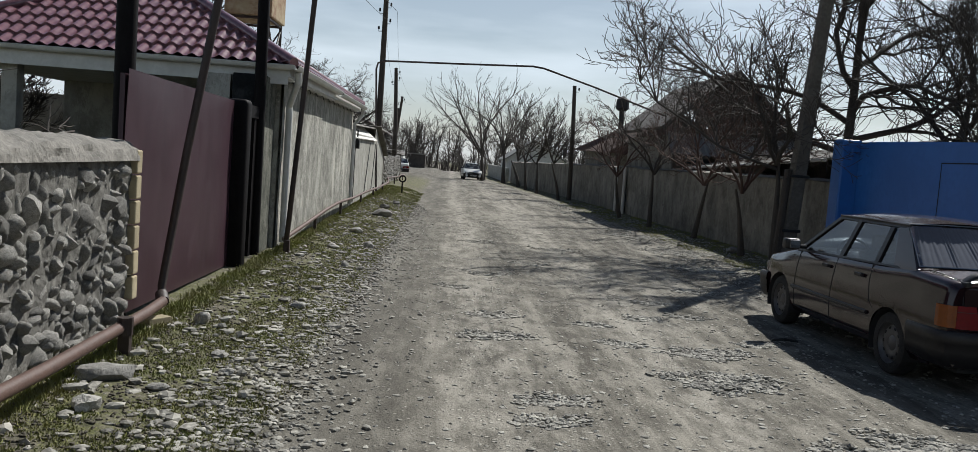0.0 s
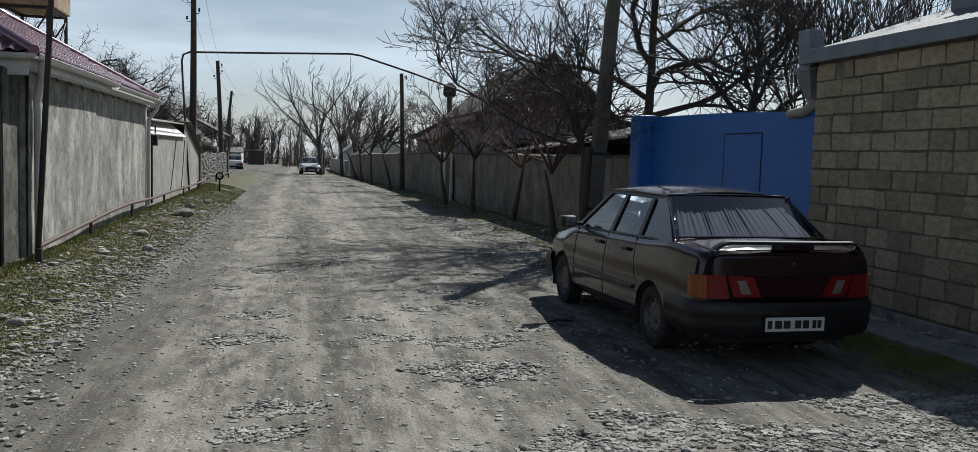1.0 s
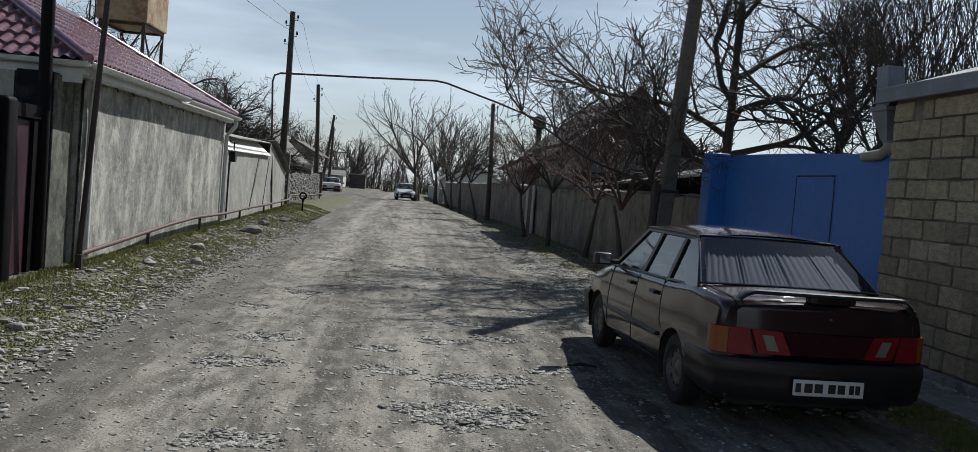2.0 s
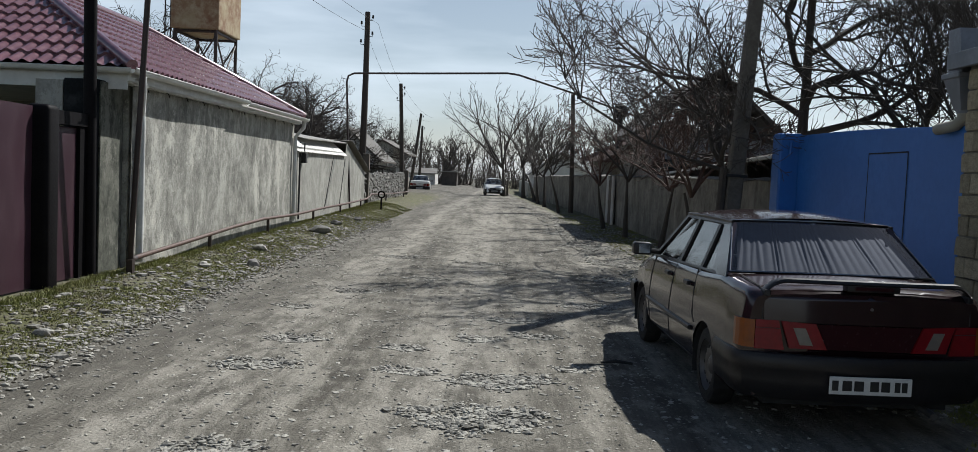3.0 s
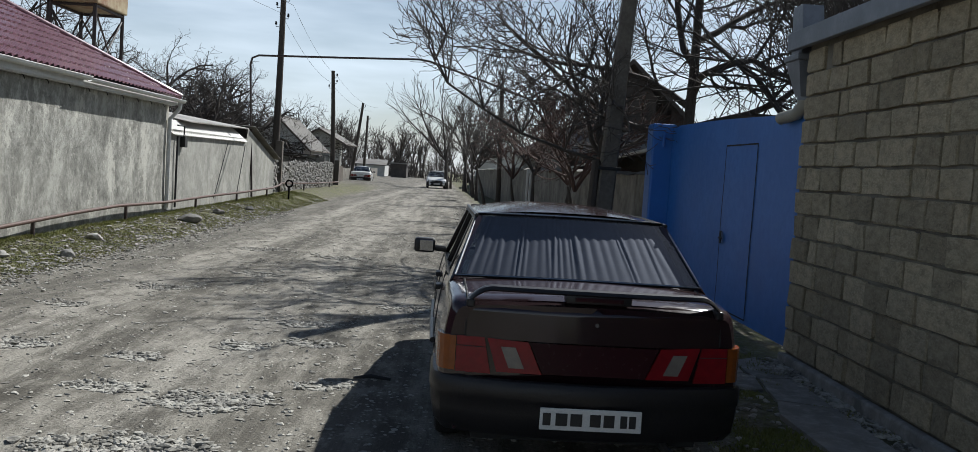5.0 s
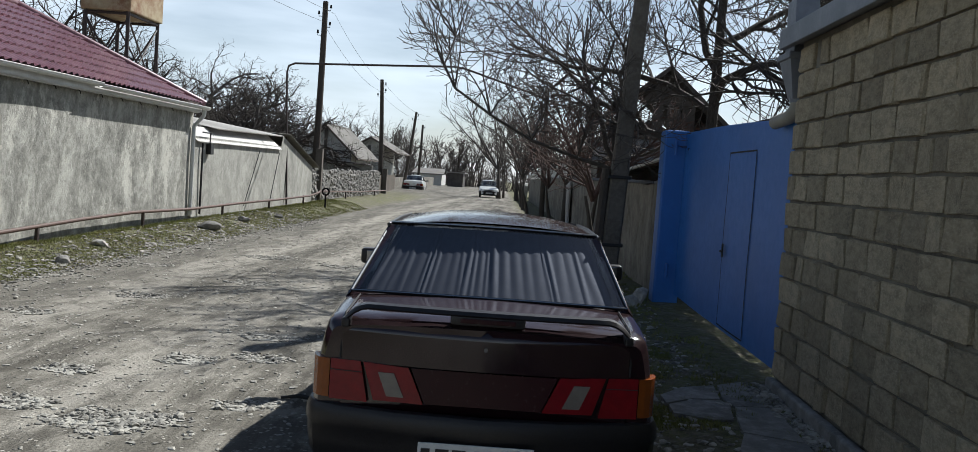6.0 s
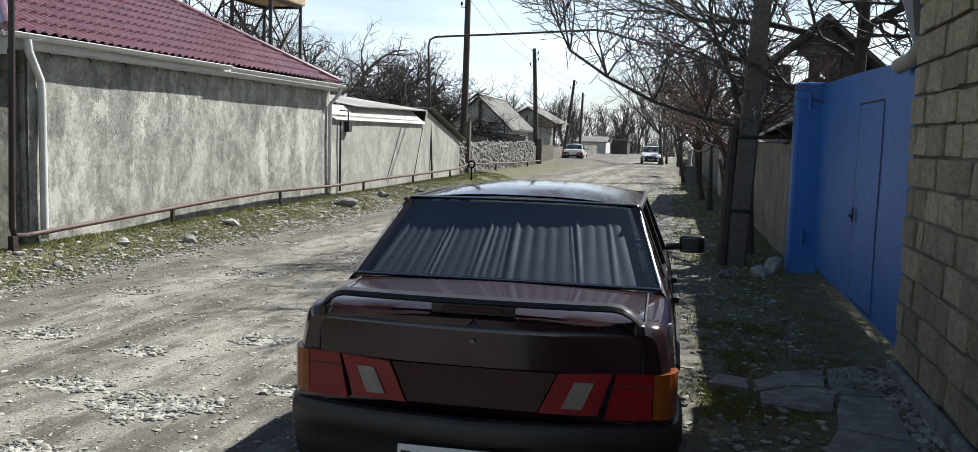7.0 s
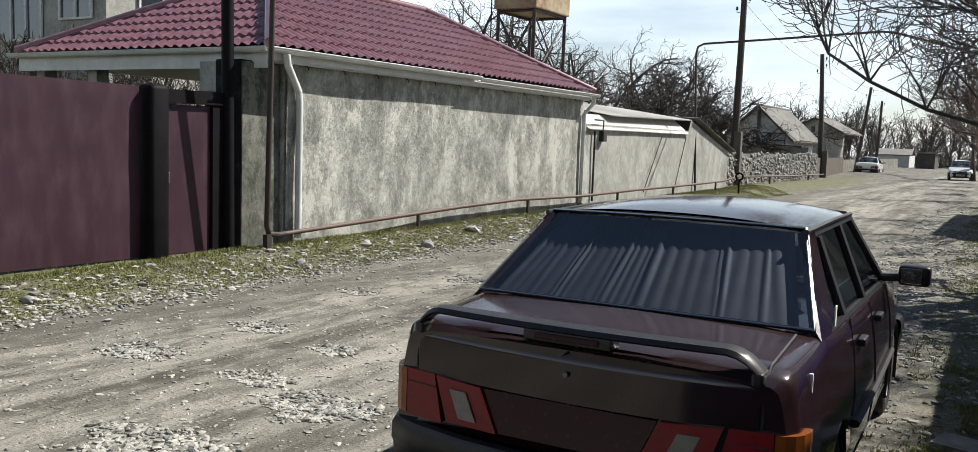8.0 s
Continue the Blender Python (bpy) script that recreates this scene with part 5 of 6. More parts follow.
def wheel(parent, x, y, sgn):
    m = Matrix.Translation((x, y, 0.285)) @ Matrix.Rotation(radians(90) * sgn, 4, "Z") @ Matrix.Rotation(radians(90), 4, "X")
    w = new("wheel")
    w.parent = parent
    w.empty_display_size = 0.1
    w.matrix_basis = m
    prof = [(0.19, -0.08), (0.245, -0.085), (0.272, -0.075), (0.285, -0.05), (0.285, 0.05), (0.272, 0.075), (0.245, 0.085), (0.19, 0.08)]
    t = Shape()
    N_ = 40
    for k in range(N_):
        a = 2 * math.pi * k / N_
        t.v += [(r * math.cos(a), r * math.sin(a), z) for r, z in prof]
    npf = len(prof)
    t.f += [(k * npf + i, ((k + 1) % N_) * npf + i, ((k + 1) % N_) * npf + i + 1, k * npf + i + 1) for k in range(N_) for i in range(npf - 1)]
    part("tyre", t, RUBBER, w, smooth=True)
    rp = [(0.192, 0.075), (0.185, 0.05), (0.165, 0.03), (0.15, 0.045), (0.11, 0.055), (0.07, 0.04), (0.045, 0.055), (0.0, 0.058)]
    r = Shape()
    for k in range(N_):
        a = 2 * math.pi * k / N_
        r.v += [(q * math.cos(a), q * math.sin(a), z) for q, z in rp]
    nr = len(rp)
    r.f += [(k * nr + i, ((k + 1) % N_) * nr + i, ((k + 1) % N_) * nr + i + 1, k * nr + i + 1) for k in range(N_) for i in range(nr - 1)]
    part("rim", r, STEELRIM, w, smooth=True)
    for k in range(10):
        a = 2 * math.pi * k / 10
        mm = Matrix.Rotation(a, 4, "Z")
        part("rim_slot", Shape().rbox((0.125, -0.017, 0.04), (0.148, 0.017, 0.056), 0.006, 1, mm), DARKGREY, w)
    return w


def lamp_panel(shape, pts, y, depth=0.014):
    """A flat lens in the rear face: corner points as x, z."""
    return shape.prism([(x, y, z) for x, z in pts], (0, -depth, 0))


def both(name, shape, material, parent, smooth=False):
    """The same part on both flanks of the car."""
    part(name, shape, material, parent, smooth=smooth)
    other = Shape()
    other.v, other.f = [(-x, y, z) for x, y, z in shape.v], [q[::-1] for q in shape.f]
    part(name, other, material, parent, smooth=smooth)


def build_car(label, paint, m, spoiler=True, curtain=True, bumper=None):
    car = thing("car", label, "car", m=m)
    part("body", bow(car_body()), paint, car, smooth=True)
    # roof skin
    def roof_fn(u, v):
        x, y = -0.6 + 1.2 * u, 1.13 + v * 1.33
        e = 1 - abs(2 * u - 1) ** 2.6
        f = 1 - abs(2 * v - 1) ** 3
        return (x * (1 - 0.02 * (1 - f)), y + 0.06 * (1 if v > 0.5 else -1) * (abs(2 * v - 1) ** 3) * e * (1 if v > 0.5 else 0.92), 1.360 + 0.045 * e + 0.036 * e * f)
    part("roof", Shape().grid(26, 26, lambda u, v: roof_fn(1 - u, v)).grid(26, 26, lambda u, v: Vector(roof_fn(u, v)) - Vector((0, 0, 0.01))), paint, car, smooth=True)
    both("roof_gutter", Shape().tube([(0.598, 1.08, 1.36), (0.604, 1.8, 1.368), (0.598, 2.46, 1.36)], 0.012, 6), TRIM, car)
    # side pillars
    fr = Shape()
    for pts in ([(3.14, 0), (3.05, 0), (2.36, 1), (2.44, 1)], [(2.12, 0), (2.04, 0), (1.97, 1), (2.04, 1)], [(1.40, 0), (1.33, 0), (1.33, 0.9), (1.40, 0.9)]):
        side_poly(fr, pts, 0.03)
    side_poly(fr, [(2.44, 1.0), (2.5, 0.92), (1.1, 0.92), (1.1, 1.0)], 0.03)
    side_poly(fr, [(3.12, 0.0), (3.08, 0.05), (0.95, 0.05), (0.9, 0.0)], 0.035)
    both("window_frame", fr, TRIM, car)
    cp = Shape()
    side_poly(cp, [(1.02, 0.0), (0.64, 0.0), (1.1, 1.0), (1.28, 1.0), (1.24, 0.86)], 0.04)
    both("rear_pillar", cp, paint, car, True)
    for sgn in (1, -1):
        for pts in ([(3.06, 0.05), (2.13, 0.05), (2.05, 0.92), (2.42, 0.92)], [(2.03, 0.05), (1.41, 0.05), (1.41, 0.92), (1.96, 0.92)], [(1.32, 0.05), (1.03, 0.05), (1.23, 0.88), (1.32, 0.9)]):
            s = Shape()
            pp = [side_point(y, q) - Vector((0.018, 0, 0)) for y, q in pts]
            if sgn < 0:
                pp = [Vector((-p.x, p.y, p.z)) for p in pp]
            s.add(pp, [(0, 1, 2, 3)])
            part("side_window", s, CARGLASS, car)
    # rear screen
    def rs(u, v, inset=0.0):
        hw = 0.722 + (0.588 - 0.722) * v
        x = (2 * u - 1) * (hw - inset)
        arc = 1 - (2 * u - 1) ** 2
        return Vector((x, 0.66 + 0.48 * v - 0.06 * arc + inset * 0.3, 1.02 + 0.35 * v + 0.012 * arc))
    g = part("rear_window", Shape().grid(16, 6, lambda u, v: rs(u, 0.02 + 0.96 * v)), REARGLASS, car, "smoked rear window", True)
    g.visible_shadow = False
    loop = [rs(u, 0.0) for u in np.linspace(0, 1, 12)] + [rs(1, v) for v in np.linspace(0.1, 1, 8)] + [rs(u, 1) for u in np.linspace(0.95, 0, 12)] + [rs(0, v) for v in np.linspace(0.9, 0, 8)]
    part("window_seal", Shape().tube(loop, 0.010, 6), TRIM, car, smooth=True)
    part("window_trim", Shape().tube([p + Vector((0, -0.012, 0.004)) for p in loop], 0.005, 5), CHROME, car, "thin bright trim", True)
    for sgn in (1, -1):
        fill = Shape()
        for v0, v1 in ((0, 0.33), (0.33, 0.66), (0.66, 1)):
            a, b = rs((sgn + 1) / 2, v0), rs((sgn + 1) / 2, v1)
            c, d = side_point(0.64 + 0.46 * v1, v1), side_point(0.64 + 0.46 * v0, v0)
            c.x *= sgn
            d.x *= sgn
            fill.add([a, b, c, d], [(0, 1, 2, 3) if sgn < 0 else (3, 2, 1, 0)])
        part("rear_pillar_return", fill, paint, car, smooth=True)
    if curtain:
        rng = random.Random(4)
        ph = [rng.uniform(0.6, 1.5) for _ in range(60)]
        knots = [0.0]
        while knots[-1] < 1.0:
            knots.append(knots[-1] + rng.uniform(0.018, 0.055))
        deep = [rng.uniform(0.25, 1.0) for _ in knots]
        slant = [rng.gauss(0, 0.012) for _ in knots]

        def cur(u, v):
            p = rs(0.03 + 0.94 * u, 0.02 + 0.95 * v, 0.02)
            uu = min(max(u + 0.02 * (u - 0.5) * (v - 0.5), 0.0), 0.999)
            i = max(k for k in range(len(knots)) if knots[k] <= uu)
            i = min(i, len(knots) - 2)
            f = (uu - knots[i] + slant[i] * (v - 0.4)) / (knots[i + 1] - knots[i])
            a = deep[i] * (0.35 + 0.65 * math.sin(math.pi * min(1, max(0, 1.05 - v))) ** 0.5)
            return p + Vector((0, 0.035, -0.012)) + Vector((0, -1, 0.5)) * (0.012 * a * max(0.0, math.sin(math.pi * f)) ** 1.5)

        part("curtain", Shape().grid(260, 8, cur), CURTAIN, car, "pleated dark curtain", True)
    def ws(u, v):
        hw = 0.70 + (0.57 - 0.70) * v
        arc = 1 - (2 * u - 1) ** 2
        return Vector(((2 * u - 1) * hw, 3.12 - 0.68 * v + 0.1 * arc, 0.955 + 0.405 * v))
    part("windscreen", Shape().grid(14, 6, lambda u, v: ws(1 - u, v)), CARGLASS, car, smooth=True)
    loop = [ws(u, 0.0) for u in np.linspace(0, 1, 10)] + [ws(1, v) for v in np.linspace(0.1, 1, 6)] + [ws(u, 1) for u in np.linspace(0.95, 0, 10)] + [ws(0, v) for v in np.linspace(0.9, 0, 6)]
    part("window_seal", Shape().tube(loop, 0.016, 6), TRIM, car, smooth=True)
    # trunk lid: top deck and rear face, slightly proud
    lid = Shape()
    def lid_fn(u, v):
        hw = 0.66
        x = (2 * u - 1) * hw
        if v < 0.45:
            t = v / 0.45
            return (x, -0.006 - 0.006 * (1 - (2 * u - 1) ** 2) + 0.012 * t, 0.77 + 0.165 * t)
        t = (v - 0.45) / 0.55
        y = 0.012 + 0.55 * t
        z = lerp_table(SHOULDER, y) + 0.037 - 0.027 * abs(2 * u - 1) ** 2
        return (x, y, z if t > 0.04 else z - 0.012)
    part("trunk_lid", bow(lid.grid(24, 22, lid_fn)), paint, car, smooth=True)
    both("panel_gap", bow(Shape().tube([(0.668, 0.0, 0.78), (0.668, 0.012, 0.935), (0.668, 0.1, 0.983), (0.668, 0.58, 1.012)], 0.005, 4)), DARKGREY, car)
    if curtain:
        part("lock", Shape().tube([(0, -0.008, 0.875), (0, -0.02, 0.875)], 0.010, 12), STEELRIM, car)
    # tail lights: outer on the wing, inner on the lid
    for sgn in (1, -1):
        q = lambda pts: [(sgn * x, z) for x, z in pts][:: sgn]
        tl = part("tail_light", bow(lamp_panel(Shape(), q([(0.57, 0.775), (0.71, 0.775), (0.71, 0.585), (0.53, 0.585)]), 0.004, 0.02)), REDLENS, car, "red and amber tail light")
        plan = [(0.714, 0.0), (0.714, -0.016), (0.745, -0.012), (0.774, 0.004), (0.795, 0.04), (0.806, 0.09), (0.806, 0.14), (0.78, 0.14), (0.75, 0.02)]
        part("indicator", bow(Shape().prism([(sgn * x, y, 0.59) for x, y in plan[:: sgn]], (0, 0, 0.183))), AMBER, tl, "amber indicator lens")
        part("lens_rib", bow(Shape().box((min(sgn * 0.56, sgn * 0.71), -0.018, 0.722), (max(sgn * 0.56, sgn * 0.71), -0.0155, 0.726))), DARKGREY, tl)
        il = part("tail_light", bow(lamp_panel(Shape(), q([(0.345, 0.765), (0.555, 0.775), (0.50, 0.60), (0.27, 0.60)]), -0.004, 0.022)), REDLENS, car, "red lid lamp")
        part("reverse_lens", bow(lamp_panel(Shape(), q([(0.41, 0.735), (0.485, 0.735), (0.44, 0.625), (0.36, 0.625)]), -0.025, 0.006)), WHITELENS, il, "clear reverse lens")
    part("centre_panel", bow(lamp_panel(Shape(), [(-0.335, 0.762), (0.335, 0.762), (0.265, 0.6), (-0.265, 0.6)], -0.002, 0.012)), PLUMPANEL if spoiler else paint, car, "glossy plum panel" if spoiler else "white panel between the lamps")
    part("lower_sill", bow(Shape().rbox((-0.66, -0.012, 0.545), (0.66, 0.01, 0.59), 0.008)), paint, car)
    # bumpers
    def bumper_shape(front):
        s = Shape()
        if front:
            path = [(0.79, 0.34), (0.795, 0.16), (0.76, 0.06), (0.66, -0.01), (0.4, -0.04), (0.0, -0.05), (-0.4, -0.04), (-0.66, -0.01), (-0.76, 0.06), (-0.795, 0.16), (-0.79, 0.34)]
        else:
            path = [(0.818, 0.59), (0.822, 0.3), (0.815, 0.16), (0.775, 0.07), (0.66, 0.02), (0.4, -0.04), (0.0, -0.075), (-0.4, -0.04), (-0.66, 0.02), (-0.775, 0.07), (-0.815, 0.16), (-0.822, 0.3), (-0.818, 0.59)]
        prof = [(-0.03, 0.565), (0.0, 0.56), (0.014, 0.535), (0.016, 0.47), (0.008, 0.455), (0.004, 0.39), (-0.01, 0.31), (-0.05, 0.26), (-0.12, 0.245)]
        for i, (x, y) in enumerate(path):
            a, b = path[max(0, i - 1)], path[min(len(path) - 1, i + 1)]
            nx_, ny_ = (b[1] - a[1]), -(b[0] - a[0])
            l = math.hypot(nx_, ny_)
            nx_, ny_ = -nx_ / l, -ny_ / l
            for o, z in prof:
                yy = y + ny_ * o
                xx = x + nx_ * o
                s.v.append((xx, 4.16 - yy if front else yy, z))
        k = len(prof)
        s.f += [(i * k + j, i * k + j + 1, (i + 1) * k + j + 1, (i + 1) * k + j) for i in range(len(path) - 1) for j in range(k - 1)]
        s.f += [(i * k, (i + 1) * k, (i + 1) * k + k - 1, i * k + k - 1) for i in range(len(path) - 1)]
        return s
    part("rear_bumper", bumper_shape(False), bumper or TRIM, car, smooth=True)
    part("front_bumper", bumper_shape(True), bumper or TRIM, car, smooth=True)
    # number plate
    for y0, sg in ((-0.105, 1), (4.24, -1)):
        pl = part("number_plate", Shape().rbox((-0.275, y0, 0.335), (0.245, y0 + 0.012, 0.45), 0.004), PLATE, car, "white number plate")
        yb = y0 - 0.003 if sg > 0 else y0 + 0.013
        for x0, x1 in ((-0.245, -0.205), (-0.18, -0.12), (-0.105, -0.045), (-0.005, 0.05), (0.065, 0.12), (0.15, 0.185), (0.195, 0.23)):
            part("plate_bar", Shape().box((x0 - 0.015, yb, 0.36), (x1 - 0.015, yb + 0.002, 0.425)), INK, pl)
    # doors: gaps, handles, rub strip
    def skin_x(y, z):
        r = body_ring(y)
        return float(np.interp(z, [b for _, b in r[:22]], [a for a, _ in r[:22]]))
    for sgn in (1, -1):
        for path in ([(2.09, z) for z in np.linspace(0.3, 0.93, 8)], [(1.37, 0.96), (1.36, 0.8), (1.30, 0.62), (1.22, 0.56)], [(3.0, z) for z in np.linspace(0.3, 0.92, 8)], [(y, 0.29) for y in np.linspace(1.3, 3.0, 8)]):
            part("door_gap", Shape().tube([(sgn * (skin_x(y, z) + 0.0005), y, z) for y, z in path], 0.005, 4), DARKGREY, car)
        part("rub_strip", Shape().tube([(sgn * (skin_x(y, 0.5) + 0.006), y, 0.50) for y in np.linspace(1.3, 3.05, 8)], 0.02, 6), TRIM, car)
        for y in (1.55, 2.27):
            part("door_handle", Shape().rbox((min(sgn * (skin_x(y, 0.83)), sgn * (skin_x(y, 0.83) + 0.035)), y - 0.07, 0.815), (max(sgn * skin_x(y, 0.83), sgn * (skin_x(y, 0.83) + 0.035)), y + 0.07, 0.85), 0.008), TRIM, car)
        x0, x1 = sorted((sgn * 0.80, sgn * 1.0))
        mi = part("mirror", Shape().rbox((x0 + (0.03 if sgn > 0 else 0), 2.86, 0.93), (x1 - (0.03 if sgn < 0 else 0), 2.98, 1.05), 0.025, 3).tube([(sgn * 0.74, 2.93, 0.96), (sgn * 0.86, 2.93, 0.97)], 0.025, 8), TRIM, car, "black door mirror", True)
        part("mirror_glass", Shape().rbox((x0 + 0.045, 2.852, 0.945), (x1 - 0.045, 2.859, 1.035), 0.003), MIRROR, mi)
        for ax in AXLES:
            wheel(car, sgn * 0.70, ax, sgn)
            s = Shape()
            s.grid(18, 2, lambda u, v: (sgn * (0.80 - 0.22 * v), ax + 0.322 * math.cos(-0.35 + u * (math.pi + 0.7)), 0.285 + 0.322 * math.sin(-0.35 + u * (math.pi + 0.7))))
            part("arch_liner", s, DARKGREY, car)
    if curtain:
        part("sticker", Shape().rbox((0.742, 0.99, 0.955), (0.748, 1.03, 1.07), 0.002, 1), PLATE, car, "small white sticker")
        part("sticker", Shape().rbox((0.742, 0.33, 0.86), (0.775, 0.345, 0.93), 0.002, 1), PLATE, car, "small white scratch tape")
    part("underbody", Shape().box((-0.6, 0.15, 0.2), (0.6, 4.0, 0.42)), DARKGREY, car)
    part("exhaust", Shape().tube([(0.42, 0.5, 0.22), (0.42, 0.0, 0.21), (0.42, -0.06, 0.2)], 0.025, 8), STEELRIM, car, smooth=True)
    both("headlight", Shape().rbox((0.42, 4.05, 0.56), (0.68, 4.17, 0.67), 0.02), WHITELENS, car)
    part("grille", Shape().rbox((-0.4, 4.1, 0.56), (0.4, 4.2, 0.66), 0.01), TRIM, car)
    # cabin
    cab = Shape().box((-0.66, 0.78, 0.93), (0.66, 1.15, 0.97)).box((-0.62, 1.0, 0.42), (0.62, 3.0, 0.5))
    part("parcel_shelf", cab, SEATMAT, car)
    part("seat", Shape().rbox((-0.6, 1.1, 0.5), (0.6, 1.3, 1.0), 0.05), SEATMAT, car, smooth=True)
    for x in (-0.34, 0.34):
        part("seat", Shape().rbox((x - 0.23, 1.95, 0.5), (x + 0.23, 2.1, 1.03), 0.05).rbox((x - 0.12, 1.97, 1.04), (x + 0.12, 2.07, 1.2), 0.04), SEATMAT, car, smooth=True)
    part("dashboard", Shape().rbox((-0.66, 2.75, 0.6), (0.66, 3.1, 0.96), 0.05), SEATMAT, car, smooth=True)
    part("steering_wheel", Shape().tube([(-0.34 + 0.18 * math.cos(a), 2.62 + 0.05 * math.sin(a), 0.93 + 0.17 * math.sin(a)) for a in np.linspace(0, 2 * math.pi, 25)], 0.014, 6, False).tube([(-0.5, 2.62, 0.93), (-0.18, 2.62, 0.93)], 0.015, 5), TRIM, car, smooth=True)
    if spoiler:
        sp = Shape()
        sec = [(0.0, -0.004), (0.012, 0.012), (0.06, 0.017), (0.12, 0.008), (0.12, -0.002), (0.07, -0.004), (0.015, -0.014)]
        xs = np.linspace(-0.672, 0.672, 45)
        for x in xs:
            e = max(0.0, (abs(x) - 0.54) / 0.132)
            z = 1.036 - 0.09 * e ** 2.0
            y = -0.045 + 0.02 * min(1.0, e)
            sp.v += [(x, y + a, z + b + 0.004 * (1 - (x / 0.735) ** 2)) for a, b in sec]
        k = len(sec)
        sp.f += [(i * k + j, (i + 1) * k + j, (i + 1) * k + (j + 1) % k, i * k + (j + 1) % k) for i in range(44) for j in range(k)]
        sp.f += [tuple(range(k))[::-1], tuple(44 * k + j for j in range(k))]
        spo = part("spoiler", bow(sp), TRIM, car, "black boot spoiler", True)
        part("spoiler_foot", Shape().rbox((-0.17, -0.028, 0.985), (0.17, 0.06, 1.036), 0.012), TRIM, spo, smooth=True)
        for sgn in (1, -1):
            x0, x1 = sorted((sgn * 0.63, sgn * 0.67))
            part("spoiler_foot", bow(Shape().rbox((x0, -0.03, 0.93), (x1, 0.08, 0.975), 0.01)), TRIM, spo)
        part("brake_light", Shape().rbox((-0.125, -0.033, 0.997), (0.125, -0.02, 1.02), 0.004), PLUMPANEL, spo, "high brake light")
    return car


sedan = build_car("dark plum saloon car with boot spoiler and curtained rear window", PAINT, pose(5.10, 7.29, 0.0, 0, 0, 1.95) @ Matrix.Diagonal((1.025, 1, 1, 1)))
build_car("white saloon car parked far down the street", WPAINT, pose(-3.95, 75.5, far_drop(77), 0, 0, 2), spoiler=False, curtain=False)
build_car("white saloon car facing up the far street", WPAINT, pose(2.0, 79.5, far_drop(77), 0, 0, 183), spoiler=False, curtain=False)


# ---- bare trees ----
class Tree:
    def __init__(self, seed):
        self.rng = random.Random(seed)
        self.trunk, self.crown = Shape(), Shape()
        self.tips = []

    def limb(self, p, d, length, r, level, droop=0.0, kids=(5, 6, 5), spread=(0.6, 1.0), shape=None, wander=0.16, lift=0.05, sides=None, levels=4, ratio=0.62, thin=0.0052):
        """One crooked limb with its side limbs; twigs turn up towards their ends."""
        rng = self.rng
        n = 3 if level >= levels else max(4, min(8, int(length / 0.28)))
        pts, rad, q, dd = [p.copy()], [r], p.copy(), d.normalized()
        bend = Vector((rng.gauss(0, wander), rng.gauss(0, wander), rng.gauss(0, wander * 0.6)))
        for i in range(n):
            if rng.random() < 0.3:
                bend = -bend * rng.uniform(0.6, 1.3)
            curl = lift + (0.16 * i / n if level >= 2 else 0.0)
            dd = (dd + 0.7 * bend + Vector((rng.gauss(0, wander), rng.gauss(0, wander), rng.gauss(0, wander) + curl - droop * i)) * (0.9 if level else 0.5)).normalized()
            q = q + dd * (length / n)
            pts.append(q.copy())
            rad.append(max(thin, r * (1 - 0.70 * (i + 1) / n)))
        s = shape or (self.trunk if level == 0 else self.crown)
        s.tube(pts, rad, sides or (9, 7, 5, 3, 3, 3)[min(level, 5)], caps=False)
        if level >= levels:
            self.tips.append(pts[-1])
            return
        k = kids[min(level, len(kids) - 1)]
        for j in range(k):
            t = (0.45 if level == 0 else 0.14) + (0.55 if level == 0 else 0.85) * (j + rng.random() * 0.8) / k
            i = min(int(t * n), n - 1)
            f = t * n - i
            b = pts[i].lerp(pts[i + 1], min(1, f))
            ax = (pts[i + 1] - pts[i]).normalized()
            side = ax.cross(Vector((rng.gauss(0, 1), rng.gauss(0, 1), rng.gauss(0, 1)))).normalized()
            a = rng.uniform(*spread)
            nd = ax * math.cos(a) + side * math.sin(a)
            rr = rad[i] * rng.uniform(0.5, 0.72)
            self.limb(b, nd, length * ratio * (1.15 - 0.5 * t) * rng.uniform(0.6, 1.1), max(rr, thin), level + 1, droop, kids, spread, None, wander, lift, None, levels, ratio, thin)

    def finish(self, label, group, bark=None, twig=None, leaves=0, loc=None):
        t = thing("tree", label, "tree", group)
        part("trunk", self.trunk, bark or BARK, t, smooth=True)
        part("crown", self.crown, twig or TWIG, t)
        if leaves and self.tips:
            s = Shape()
            for _ in range(leaves):
                p = self.rng.choice(self.tips) + Vector((self.rng.gauss(0, 0.05), self.rng.gauss(0, 0.05), self.rng.gauss(0, 0.05)))
                a = Vector((self.rng.gauss(0, 1), self.rng.gauss(0, 1), self.rng.gauss(0, 1))).normalized() * 0.035
                b = a.cross(Vector((0.3, 0.5, 0.8))).normalized() * 0.018
                s.add([p - a, p - b, p + a, p + b + Vector((0, 0, 0.006))], [(0, 1, 2), (0, 2, 3)])
            part("leaves", s, DRYLEAF, t, "few shrivelled brown leaves")
        return t


V = Vector
